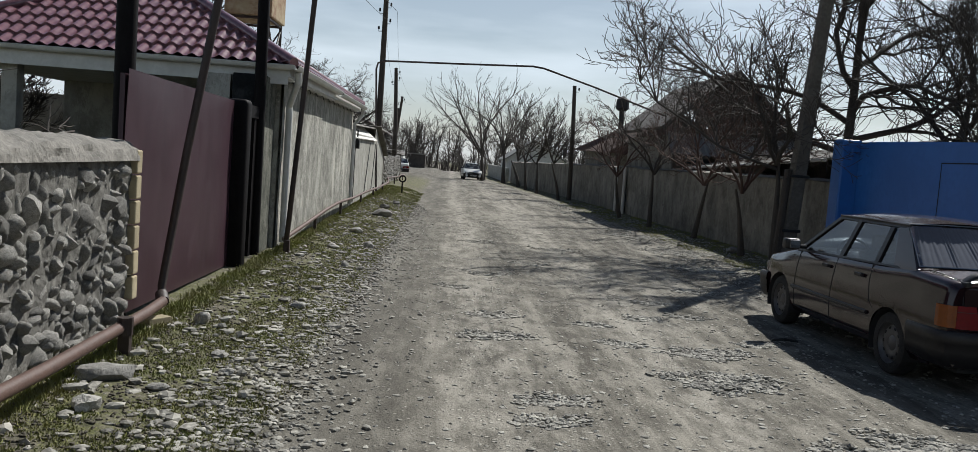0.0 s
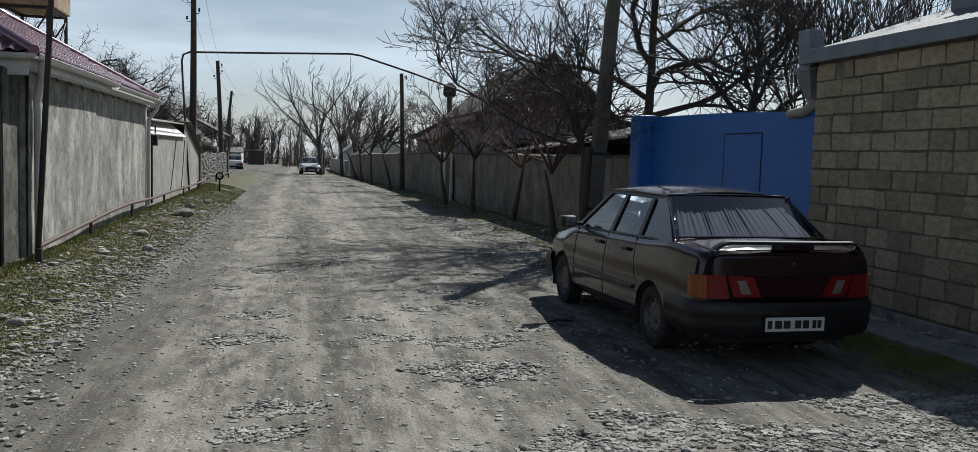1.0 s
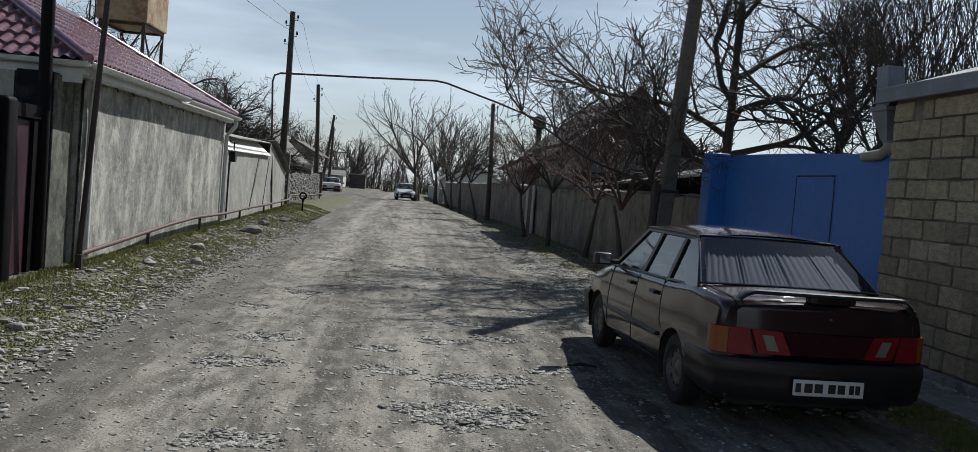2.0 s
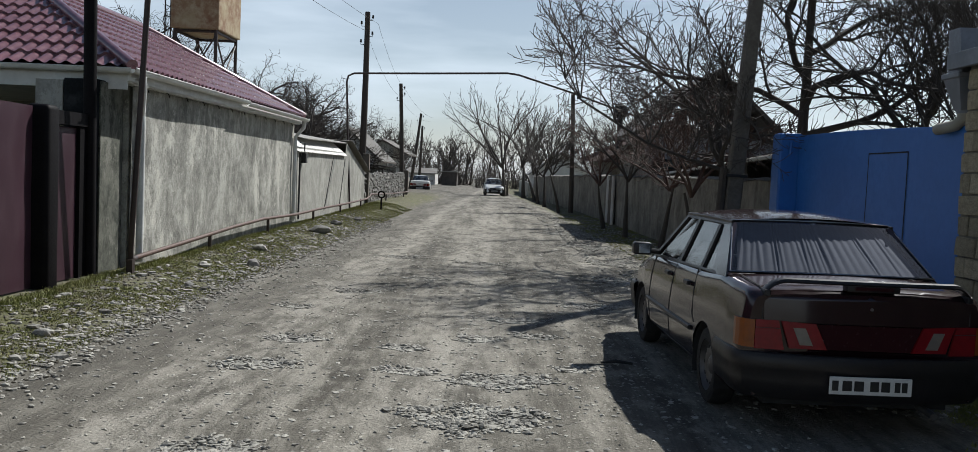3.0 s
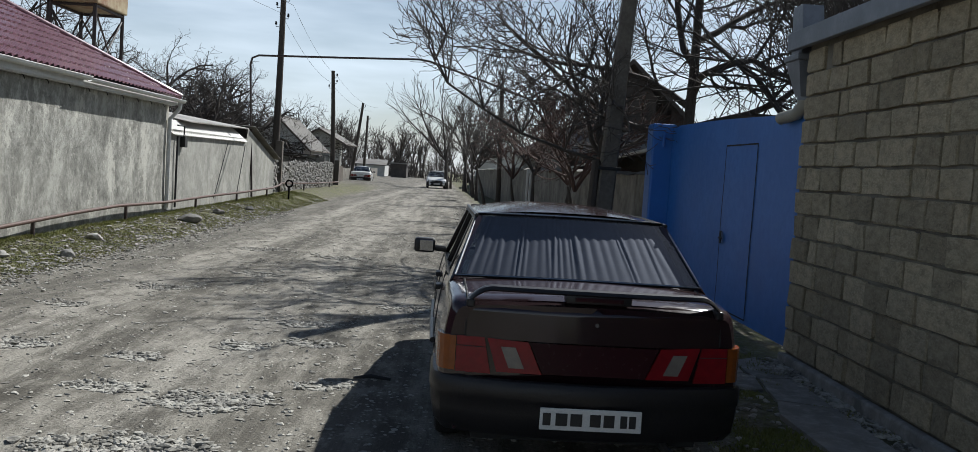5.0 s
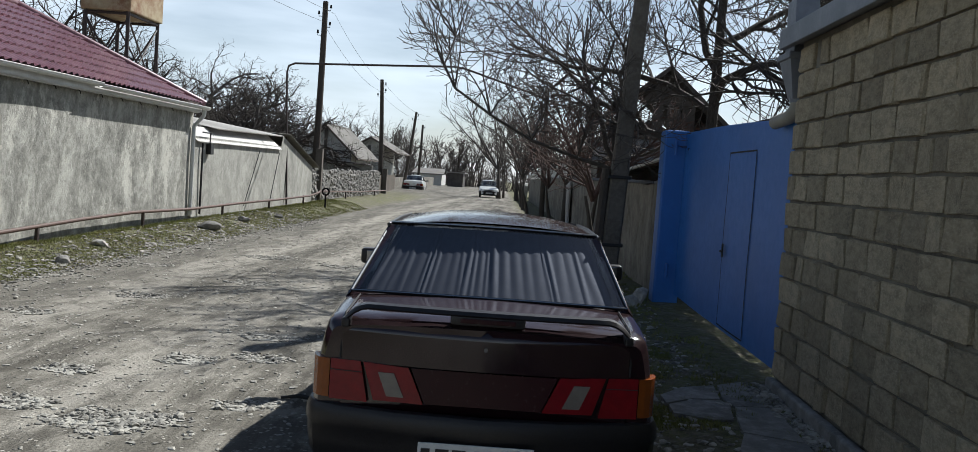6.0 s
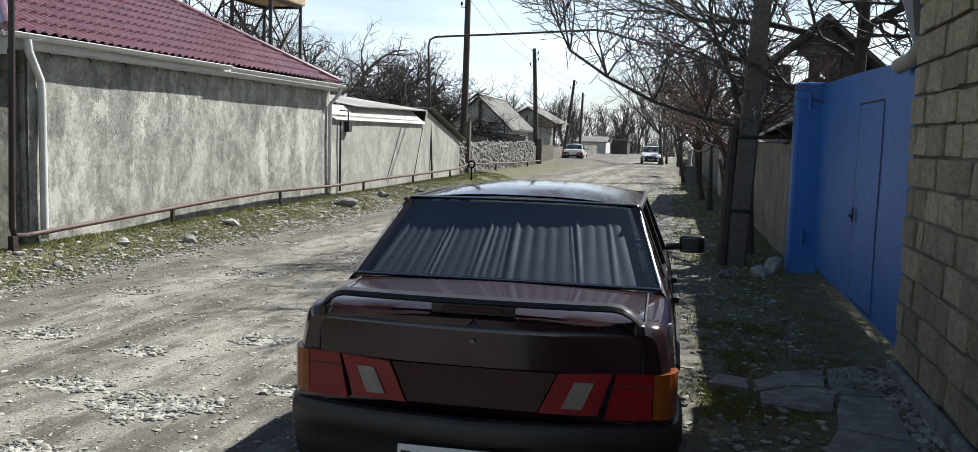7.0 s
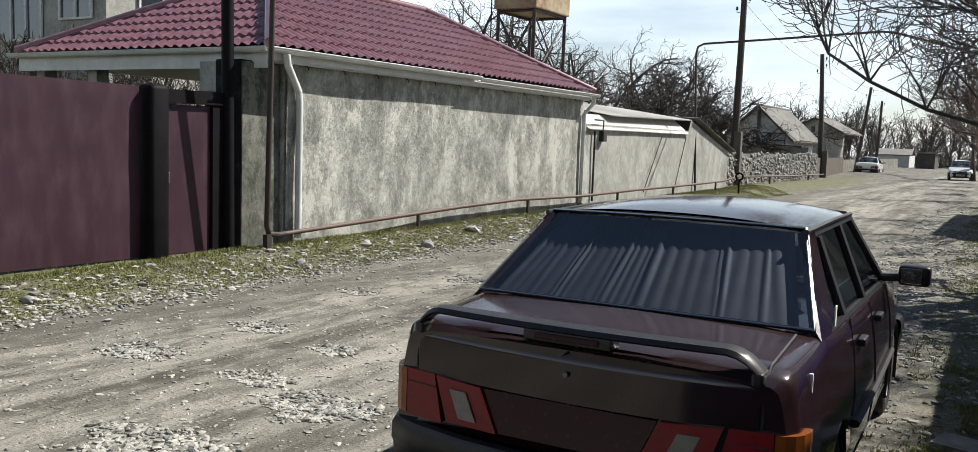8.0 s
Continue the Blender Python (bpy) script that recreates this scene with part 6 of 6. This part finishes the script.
# big walnut behind the blue gate
w = Tree(11)
w.limb(V((8.25, 18.3, -0.1)), V((0.01, 0.0, 1)), 7.2, 0.13, 0, kids=(0,), wander=0.02, lift=0.3)
for z, d, l, r in ((2.3, (-0.85, -0.1, 0.35), 4.6, 0.06), (2.6, (0.8, 0.1, 0.5), 4.0, 0.06), (2.9, (-0.6, 0.6, 0.5), 4.2, 0.055), (3.2, (0.2, -0.7, 0.5), 3.4, 0.06), (3.6, (-0.8, 0.2, 0.5), 3.8, 0.06), (4.1, (0.7, 0.5, 0.6), 3.4, 0.055), (4.6, (-0.6, -0.5, 0.6), 3.2, 0.05), (5.2, (0.5, -0.2, 0.8), 3.0, 0.045), (5.6, (-0.5, 0.3, 0.8), 3.0, 0.045)):
    w.limb(V((8.26, 18.3, z)), V(d), l, r * 1.15, 1, kids=(7, 9, 8, 6), spread=(0.5, 1.0), lift=0.02, wander=0.2, levels=4, ratio=0.6, thin=0.007)
w.finish("large bare walnut tree behind the blue gate", "trees behind the gate")
w = Tree(23)
w.limb(V((9.9, 17.0, -0.1)), V((-0.05, 0.0, 1)), 2.6, 0.15, 0, kids=(0,), wander=0.05)
for d, l, r in (((-0.6, 0.1, 0.8), 3.8, 0.075), ((0.1, 0.3, 1), 4.0, 0.08), ((0.7, -0.2, 0.8), 3.8, 0.07), ((-0.2, -0.5, 0.9), 3.6, 0.065), ((0.5, 0.6, 0.7), 3.6, 0.065)):
    w.limb(V((9.8, 17.0, 2.3)), V(d), l, r * 0.8, 1, kids=(6, 8, 8, 5), spread=(0.45, 0.95), wander=0.2, levels=4)
w.finish("bare many-stemmed tree behind the blue gate", "trees behind the gate")
w = Tree(31)
for k in range(11):
    w.limb(V((9.2 + 0.13 * k, 13.4 + 0.15 * k, -0.1)), V((w.rng.gauss(0, 0.2), w.rng.gauss(0, 0.2), 1)), 4.3, 0.045, 0, kids=(8, 5, 4), levels=3, spread=(0.25, 0.6), lift=0.12, wander=0.08)
w.finish("thicket of upright bare shoots behind the gate", "trees behind the gate")

# small trees along the right wall
for i, (x, y, h, lean_, tw) in enumerate(((6.55, 19.2, 1.45, -0.1, 1), (6.6, 23.3, 1.5, 0.1, 1), (6.25, 26.9, 1.7, 0.0, 0), (6.1, 30.8, 1.5, -0.15, 1), (5.35, 42.0, 1.8, -0.2, 0))):
    t = Tree(50 + i)
    z0 = ground_z(x, y)
    t.limb(V((x, y, z0 - 0.1)), V((lean_, -0.05, 1)), h + 0.1, 0.085, 0, kids=(0,), wander=0.05)
    top = V((x + lean_ * h, y - 0.05 * h, z0 + h * 0.93))
    for k in range(5):
        a = 2 * math.pi * k / 5 + t.rng.random()
        t.limb(top, V((0.6 * math.cos(a), 0.6 * math.sin(a), 0.95)), (2.15 if tw else 2.6) * t.rng.uniform(0.8, 1.15), 0.036, 1, kids=(4, 6, 6, 4), spread=(0.4, 0.95), lift=0.05, wander=0.14, levels=4, ratio=0.58)
    t.finish("small bare reddish fruit tree beside the wall" if tw else "bare grey roadside tree beside the wall", "trees along the wall", twig=REDTWIG if tw else TWIG, leaves=110 if tw else 0)
# tree with a long limb over the road
t = Tree(77)
t.limb(V((6.75, 17.9, -0.1)), V((-0.05, 0, 1)), 2.3, 0.09, 0, kids=(0,), wander=0.03)
arm = [V((6.65, 17.9, 1.9)), V((6.0, 17.6, 2.05)), V((5.25, 17.35, 2.27)), V((4.6, 16.95, 2.6)), V((4.0, 17.3, 3.0)), V((3.75, 17.8, 3.4)), V((3.9, 18.0, 3.9))]
t.trunk.tube(arm, [0.036, 0.030, 0.026, 0.022, 0.019, 0.015, 0.007], 7, caps=False)
for i, q in enumerate(arm[1:]):
    for k in range(3):
        t.limb(q, V((t.rng.gauss(-0.2, 0.6), t.rng.gauss(0, 0.6), 0.9)), 1.2, 0.017, 2, kids=(5, 5, 5, 4), spread=(0.4, 0.8), levels=4, wander=0.18, lift=0.09)
for k in range(4):
    t.limb(V((6.65, 17.9, 2.0)), V((t.rng.gauss(0, 0.5), t.rng.gauss(0, 0.5), 1)), 2.6, 0.05, 1, kids=(5, 6, 6, 4), spread=(0.4, 0.95), levels=4)
t.finish("bare tree with a long limb reaching over the road", "trees along the wall")

# pollard trees by the far white car
for i, (x, y, h, s) in enumerate(((3.0, 76.0, 2.6, 1.45), (4.5, 71.0, 2.6, 1.3), (5.0, 62.0, 2.0, 0.9), (5.0, 56.0, 1.9, 0.8), (3.3, 79.0, 2.2, 0.8), (5.1, 50.0, 1.8, 0.75))):
    t = Tree(90 + i)
    z0 = ground_z(x, y)
    t.limb(V((x, y, z0 - 0.1)), V((-0.08, 0, 1)), h, 0.16 * s, 0, kids=(0,), wander=0.05)
    for k in range(6):
        t.limb(V((x - 0.08 * h, y, z0 + h * 0.9)), V((t.rng.gauss(0, 0.42), t.rng.gauss(0, 0.42), 1.0)), 4.4 * s * t.rng.uniform(0.75, 1.1), 0.058 * s, 1, kids=(5, 7, 6, 3), spread=(0.35, 0.8), levels=3, wander=0.13, ratio=0.5, thin=0.012)
    t.finish("thick pollarded bare tree far down the street", "far street trees")

# garden trees behind the left house
for i, (x, y, h, s) in enumerate(((-5.2, 34.5, 1.6, 1.0), (-7.6, 38.5, 1.8, 1.1), (-4.9, 40.5, 1.5, 0.85), (-9.5, 31.0, 1.8, 1.15), (-6.5, 30.2, 1.5, 0.8), (-6.8, 62.5, 1.6, 0.9), (-7.2, 80.0, 1.6, 1.1), (-8.3, 34.0, 1.9, 1.2), (-5.8, 46.0, 1.6, 1.0), (-7.0, 42.5, 1.9, 1.1), (-8.6, 29.0, 1.9, 1.15))):
    t = Tree(120 + i)
    z0 = ground_z(x, y)
    t.limb(V((x, y, z0 - 0.1)), V((0.1, 0, 1)), h, 0.14 * s, 0, kids=(0,), wander=0.08)
    for k in range(6):
        t.limb(V((x + 0.1 * h, y, z0 + h * 0.9)), V((t.rng.gauss(0, 0.55), t.rng.gauss(0, 0.55), 1.0)), 3.4 * s * t.rng.uniform(0.75, 1.2), 0.085 * s, 1, kids=(6, 8, 7, 4), spread=(0.5, 1.15), levels=4, wander=0.3, lift=0.0)
    t.finish("gnarled bare orchard tree behind the yard wall", "orchard trees")
# yard trees behind the gate on the left
t = Tree(140)
t.limb(V((-5.0, 9.5, -0.1)), V((0.1, 0, 1)), 1.3, 0.1, 0, kids=(0,))
for k in range(5):
    t.limb(V((-4.9, 9.5, 1.2)), V((t.rng.gauss(0.1, 0.6), t.rng.gauss(0, 0.5), 0.55)), 1.9, 0.05, 1, kids=(5, 5, 4, 3), levels=3, wander=0.24, lift=0.0)
t.finish("low bare garden tree behind the stone wall", "orchard trees")
t = Tree(141)
for k in range(34):
    t.limb(V((-8.2 - 0.32 * k, 15.5 + (k % 5) * 1.2, -0.1)), V((t.rng.gauss(0, 0.3), t.rng.gauss(0, 0.3), 1)), t.rng.uniform(2.2, 3.1), 0.04, 0, kids=(8, 7, 5), levels=3, spread=(0.4, 0.9), thin=0.008)
t.finish("dense bare shrubs in the yard", "orchard trees")

# far woods
t = Tree(150)
for k in range(120):
    x = t.rng.uniform(-38, 34)
    y = t.rng.uniform(132, 170)
    z0 = ground_z(x, y)
    t.limb(V((x, y, z0)), V((0, 0, 1)), t.rng.uniform(4.5, 7.5), 0.15, 1, kids=(9, 10, 7), spread=(0.4, 0.95), levels=3, wander=0.1, ratio=0.5, thin=0.024)
for k in range(900):
    x, y = t.rng.uniform(-40, 36), t.rng.uniform(130, 138)
    t.limb(V((x, y, ground_z(x, y))), V((t.rng.gauss(0, 0.3), 0, 1)), t.rng.uniform(1.2, 3.2), 0.06, 3, kids=(4,), levels=4, wander=0.15, thin=0.025)
woods = part("far_woods", t.crown, TWIG)
tagged(woods, "distant belt of bare winter trees", "trees", kind="stuff")
t = Tree(151)
for k in range(14):
    x, y = t.rng.uniform(12, 34), t.rng.uniform(20, 60)
    t.limb(V((x, y, -0.2)), V((0, 0, 1)), t.rng.uniform(3.5, 5.0), 0.14, 1, kids=(9, 8, 6), spread=(0.4, 0.9), levels=3, wander=0.1)
for k in range(10):
    x, y = t.rng.uniform(-26, -10), t.rng.uniform(36, 70)
    t.limb(V((x, y, -0.2)), V((0, 0, 1)), t.rng.uniform(3.5, 5.0), 0.14, 1, kids=(9, 8, 6), spread=(0.4, 0.9), levels=3, wander=0.1)
gardens = part("garden_trees", t.crown, TWIG)
tagged(gardens, "bare trees in the gardens beyond the houses", "trees", kind="stuff")


# ---- loose stones, gravel, grass ----
rng = np.random.default_rng(5)
ROCKS = [(-2.0, 6.05, 0.19, 0.12, 0.075, 0.3), (-1.83, 5.35, 0.10, 0.075, 0.06, 1.0), (-1.86, 7.95, 0.075, 0.07, 0.075, 0.6), (-1.68, 7.85, 0.05, 0.05, 0.03, 2.0), (-1.24, 9.2, 0.09, 0.06, 0.045, 0.2), (-1.12, 15.3, 0.11, 0.09, 0.07, 0.9), (-1.36, 21.8, 0.24, 0.17, 0.12, 0.3), (-1.6, 14.5, 0.12, 0.09, 0.06, 2.2), (-1.5, 17.2, 0.14, 0.1, 0.07, 0.5), (-1.2, 12.7, 0.07, 0.06, 0.05, 1.5), (-1.6, 5.9, 0.07, 0.05, 0.03, 0.2), (-1.45, 6.9, 0.08, 0.05, 0.03, 1.1), (-1.3, 6.5, 0.07, 0.05, 0.03, 2.4), (-2.05, 5.75, 0.08, 0.06, 0.03, 0.6), (-1.5, 24.5, 0.16, 0.12, 0.09, 1.0), (-1.35, 27.0, 0.13, 0.1, 0.08, 0.1), (6.35, 15.3, 0.12, 0.1, 0.08, 0.4), (6.75, 15.5, 0.16, 0.12, 0.12, 1.4), (6.95, 16.0, 0.14, 0.1, 0.16, 2.0), (6.6, 20.0, 0.16, 0.13, 0.09, 0.8)]
for i, (x, y, a, b, c, r) in enumerate(ROCKS):
    ob = part("rock", rock_shape(i + 1, (a * 0.92, b * 0.92, c * 0.85), 2, 0.62), STONE, None, smooth=True, m=pose(x, y, ground_z(x, y) + c * 0.55, 0, 0, math.degrees(r)))
    tagged(ob, "smooth grey river cobble lying on the verge", "rock", "loose cobbles")
bk = part("brick", Shape().rbox((-0.12, -0.06, 0), (0.12, 0.06, 0.07), 0.008), YBRICK, None, m=pose(-2.2, 7.75, ground_z(-2.2, 7.75), 0, 0, 60))
tagged(bk, "broken yellow brick on the ground by the wall", "brick")
stick = part("stick", Shape().tube([(3.62, 9.32, 0.03), (3.75, 9.34, 0.045), (3.9, 9.33, 0.03)], [0.01, 0.018, 0.012], 6), DARKGREY, None)
tagged(stick, "short dark stick lying on the dirt", "stick")
# standpipe ring on the verge
sp_ = thing("pipe_marker", "short dark steel post with a ring on top", "post")
part("post", Shape().tube([(-1.5, 33.2, 0.0), (-1.5, 33.2, 0.62)], 0.03, 8), BLACKSTEEL, sp_)
part("ring", Shape().tube([(-1.5 + 0.11 * math.cos(a), 33.2, 0.73 + 0.11 * math.sin(a)) for a in np.linspace(0, 2 * math.pi, 20)], 0.03, 6, False), BLACKSTEEL, sp_, smooth=True)

# gravel
spots = []


def drop(x, y, lo, hi):
    s = rng.uniform(lo, hi)
    a, b, c = s * rng.uniform(0.8, 1.4), s * rng.uniform(0.6, 1.0), s * rng.uniform(0.3, 0.6)
    spots.append((x, y, ground_z(x, y) + c * rng.uniform(0.1, 0.7), a, b, c, rng.uniform(0, 6.28)))


for px, py, pr in PATCHES:
    n = int(640 * pr * pr / 0.16 * (1.0 if py < 12 else 0.5))
    for _ in range(min(n, 2300)):
        a = rng.uniform(0, 6.28)
        r = 0.86 * pr * math.sqrt(rng.random()) * (0.72 + 0.5 * noise.noise((px + 2 * math.cos(a), py + 2 * math.sin(a), 5.0)) + 0.12 * abs(rng.normal()))
        drop(px + 1.2 * r * math.cos(a), py + 0.8 * r * math.sin(a), 0.006, 0.025 if rng.random() < 0.93 else 0.042)
for _ in range(5000):
    y = 4.5 + 24 * rng.random() ** 1.5
    x = -0.95 + rng.normal(0, 0.28)
    drop(x, y, 0.008, 0.032)
for _ in range(2200):
    y = 4.0 + 22 * rng.random() ** 1.3
    x = rng.uniform(-0.6, 4.8)
    drop(x, y, 0.004, 0.015)
for _ in range(1100):
    y = 4.5 + 26 * rng.random() ** 1.2
    x = rng.uniform(-2.2, -0.6)
    drop(x, y, 0.008, 0.04)
for _ in range(300):
    y = 4.5 + 24 * rng.random() ** 1.3
    drop(rng.uniform(-2.15, -0.7), y, 0.03, 0.062)
for _ in range(5500):
    y = rng.uniform(8, 40)
    x = rng.uniform(4.6, 7.0) - 0.03 * max(0, y - 16)
    drop(x, y, 0.008, 0.035)
for _ in range(1200):
    x, y = rng.uniform(7.2, 7.44), rng.uniform(4, 10.9)
    drop(x, y, 0.01, 0.04)
for _ in range(2400):
    y = 4.0 + 20 * rng.random() ** 1.2
    x = rng.uniform(-0.4, 4.6)
    a = rng.uniform(0.012, 0.035)
    spots.append((x, y, ground_z(x, y) + 0.001, a, a * rng.uniform(0.5, 0.9), 0.009, rng.uniform(0, 6.28)))
gv = scatter("gravel", spots, GRAVEL)
tagged(gv, "loose crushed gravel and pebbles on the dirt road", "gravel", kind="stuff")

# crumbs of dark soil between the grass
crumbs = []
for _ in range(9000):
    y, x = 4.2 + 26 * rng.random() ** 1.5, rng.uniform(-2.35, -0.7)
    a = rng.uniform(0.006, 0.02)
    crumbs.append((x, y, ground_z(x, y) + 0.2 * a, a, a * rng.uniform(0.6, 1.0), a * 0.6, rng.uniform(0, 6.28)))
SOIL = mat("dark_crumbly_soil", (0.10, 0.088, 0.064), (0.055, 0.048, 0.034), 7, 0.95, 0.3, 60, c=(0.15, 0.135, 0.10), fine=30)
tagged(scatter("soil_crumbs", crumbs, SOIL, seed=6), "dark crumbly soil and dry litter on the verge", "soil", kind="stuff")

# grass tufts
gs = Shape()
gv_, gf_ = [], []


def tuft(x, y, n, h):
    z = ground_z(x, y) - 0.005
    for _ in range(n):
        bx, by = x + rng.normal(0, 0.03), y + rng.normal(0, 0.03)
        a, hh = rng.uniform(0, 6.28), h * rng.uniform(0.5, 1.3)
        lx, ly = rng.normal(0, 0.45) * hh, rng.normal(0, 0.45) * hh
        wx_, wy_ = 0.006 * math.cos(a), 0.006 * math.sin(a)
        k = len(gv_)
        gv_.extend([(bx - wx_, by - wy_, z), (bx + wx_, by + wy_, z), (bx + lx, by + ly, z + hh)])
        gf_.append((k, k + 1, k + 2))


def patchy(x, y):
    return noise.noise((x * 1.4, y * 0.9, 12.0)) + 0.5 * noise.noise((x * 4, y * 3, 2.0))


cnt = 0
while cnt < 24000:
    y = 4.0 + 34 * rng.random() ** 1.25
    x = rng.uniform(-2.35, -0.85)
    if patchy(x, y) > -0.32 - 0.3 * (x < -2.0):
        tuft(x, y, 7, 0.022 if x > -2.1 else 0.05)
        cnt += 1
cnt = 0
while cnt < 3000:
    y = rng.uniform(6.5, 40)
    x = rng.uniform(5.7, 7.3) - 0.031 * max(0, y - 16)
    if patchy(x + 20, y) > 0.05:
        tuft(x, y, 8, 0.035)
        cnt += 1
cnt = 0
while cnt < 1500:
    x, y = rng.uniform(6.05, 6.75), rng.uniform(7.0, 12.5)
    if patchy(x + 7, y * 1.3) > -0.1 and not (y > 9.7 and y < 11 and x > 6.4):
        tuft(x, y, 8, 0.03)
        cnt += 1
gs.v, gs.f = gv_, gf_
gr = part("grass", gs, GRASS)
tagged(gr, "short sparse spring grass on the verges", "grass", kind="stuff")

# ---- pieces of the walls ----
meshes = [rock_shape(40 + k, (1, 1, 1), 2, 0.48).mesh("stone", STONE, True) for k in range(14)]
rnd = random.Random(8)
laid = []
z = 1.46
for h in (0.15, 0.10, 0.17, 0.08, 0.11, 0.075, 0.10, 0.08, 0.12, 0.09, 0.13, 0.10, 0.12):
    y = 7.55
    while y > 4.25:
        w = h * rnd.uniform(0.55, 1.35) if h > 0.12 else h * rnd.uniform(0.9, 2.0)
        laid.append((y - w / 2, z - h / 2 + rnd.gauss(0, 0.026), w * rnd.uniform(0.36, 0.62), h * rnd.uniform(0.34, 0.66), rnd.gauss(0, 0.7 if h < 0.12 else 0.25)))
        y -= w * rnd.uniform(0.96, 1.16)
    z -= h * 0.98
laid.sort(key=lambda q: -q[0])
spare = Shape()
for i, (y, z, a, b, turn) in enumerate(laid):
    m = Matrix.Translation((-2.43 + rnd.uniform(-0.045, 0.022), y, z)) @ Matrix.Rotation(turn, 4, "X") @ Matrix.Diagonal((0.055 + 0.5 * min(a, b), a, b, 1))
    mesh = rnd.choice(meshes)
    if i < 300:
        piece("stone", mesh, rubble, m)
    else:
        spare.add([m @ v.co for v in mesh.vertices], [tuple(q.vertices) for q in mesh.polygons])
tagged(part("stone_rest", spare, STONE, rubble, smooth=True), kind="stuff")

# fieldstone wall stones
spots = []
for _ in range(700):
    y, z = rng.uniform(35, 50.7), rng.uniform(0.2, 1.45)
    s = rng.uniform(0.07, 0.15)
    spots.append((-2.62 + rng.uniform(-0.02, 0.03), y, z, 0.06, s, s * 0.65, 0))
fs = scatter("fieldstones", spots, STONE, seed=3)
fs.parent = fw
tagged(fs, kind="stuff")

# limestone blocks
blocks = []
for k in range(12):
    bm_ = Shape().rbox((-0.5, -0.5, -0.5), (0.5, 0.5, 0.5), 0.05, 1)
    r_ = random.Random(k)
    bm_.v = [(x + r_.gauss(0, 0.035), y + r_.gauss(0, 0.016), q + r_.gauss(0, 0.028)) for x, y, q in bm_.v]
    blocks.append(bm_.mesh("block", BLOCK))
rnd = random.Random(12)
row, z = 0, 0.14
H_ = (2.93 - 0.14) / 13
rest = Shape()
while row < 13:
    y = 10.92
    first = True
    while y > -6:
        ln = (0.2 if row % 2 else 0.39) if first else rnd.choice((0.39, 0.39, 0.40, 0.36, 0.19))
        first = False
        cy, cz = y - ln / 2, z + H_ / 2
        dx = rnd.uniform(-0.012, 0.016)
        if row == 12 and rnd.random() < 0.12:
            y -= ln * 0.35
            continue
        if y > 3.6:
            m = Matrix.Translation((BX + 0.06 + dx, cy, cz)) @ Matrix.Rotation(rnd.uniform(-0.008, 0.008), 4, "X") @ Matrix.Diagonal((0.13, ln - 0.014, H_ - 0.022, 1))
            piece("block", rnd.choice(blocks), bw, m)
        else:
            rest.box((BX - 0.003 + dx, cy - ln / 2 + 0.008, cz - H_ / 2 + 0.012), (BX + 0.1, cy + ln / 2 - 0.008, cz + H_ / 2 - 0.012))
        y -= ln
    z += H_
    row += 1
rb = part("block_rest", rest, BLOCK, bw)
tagged(rb, kind="stuff")
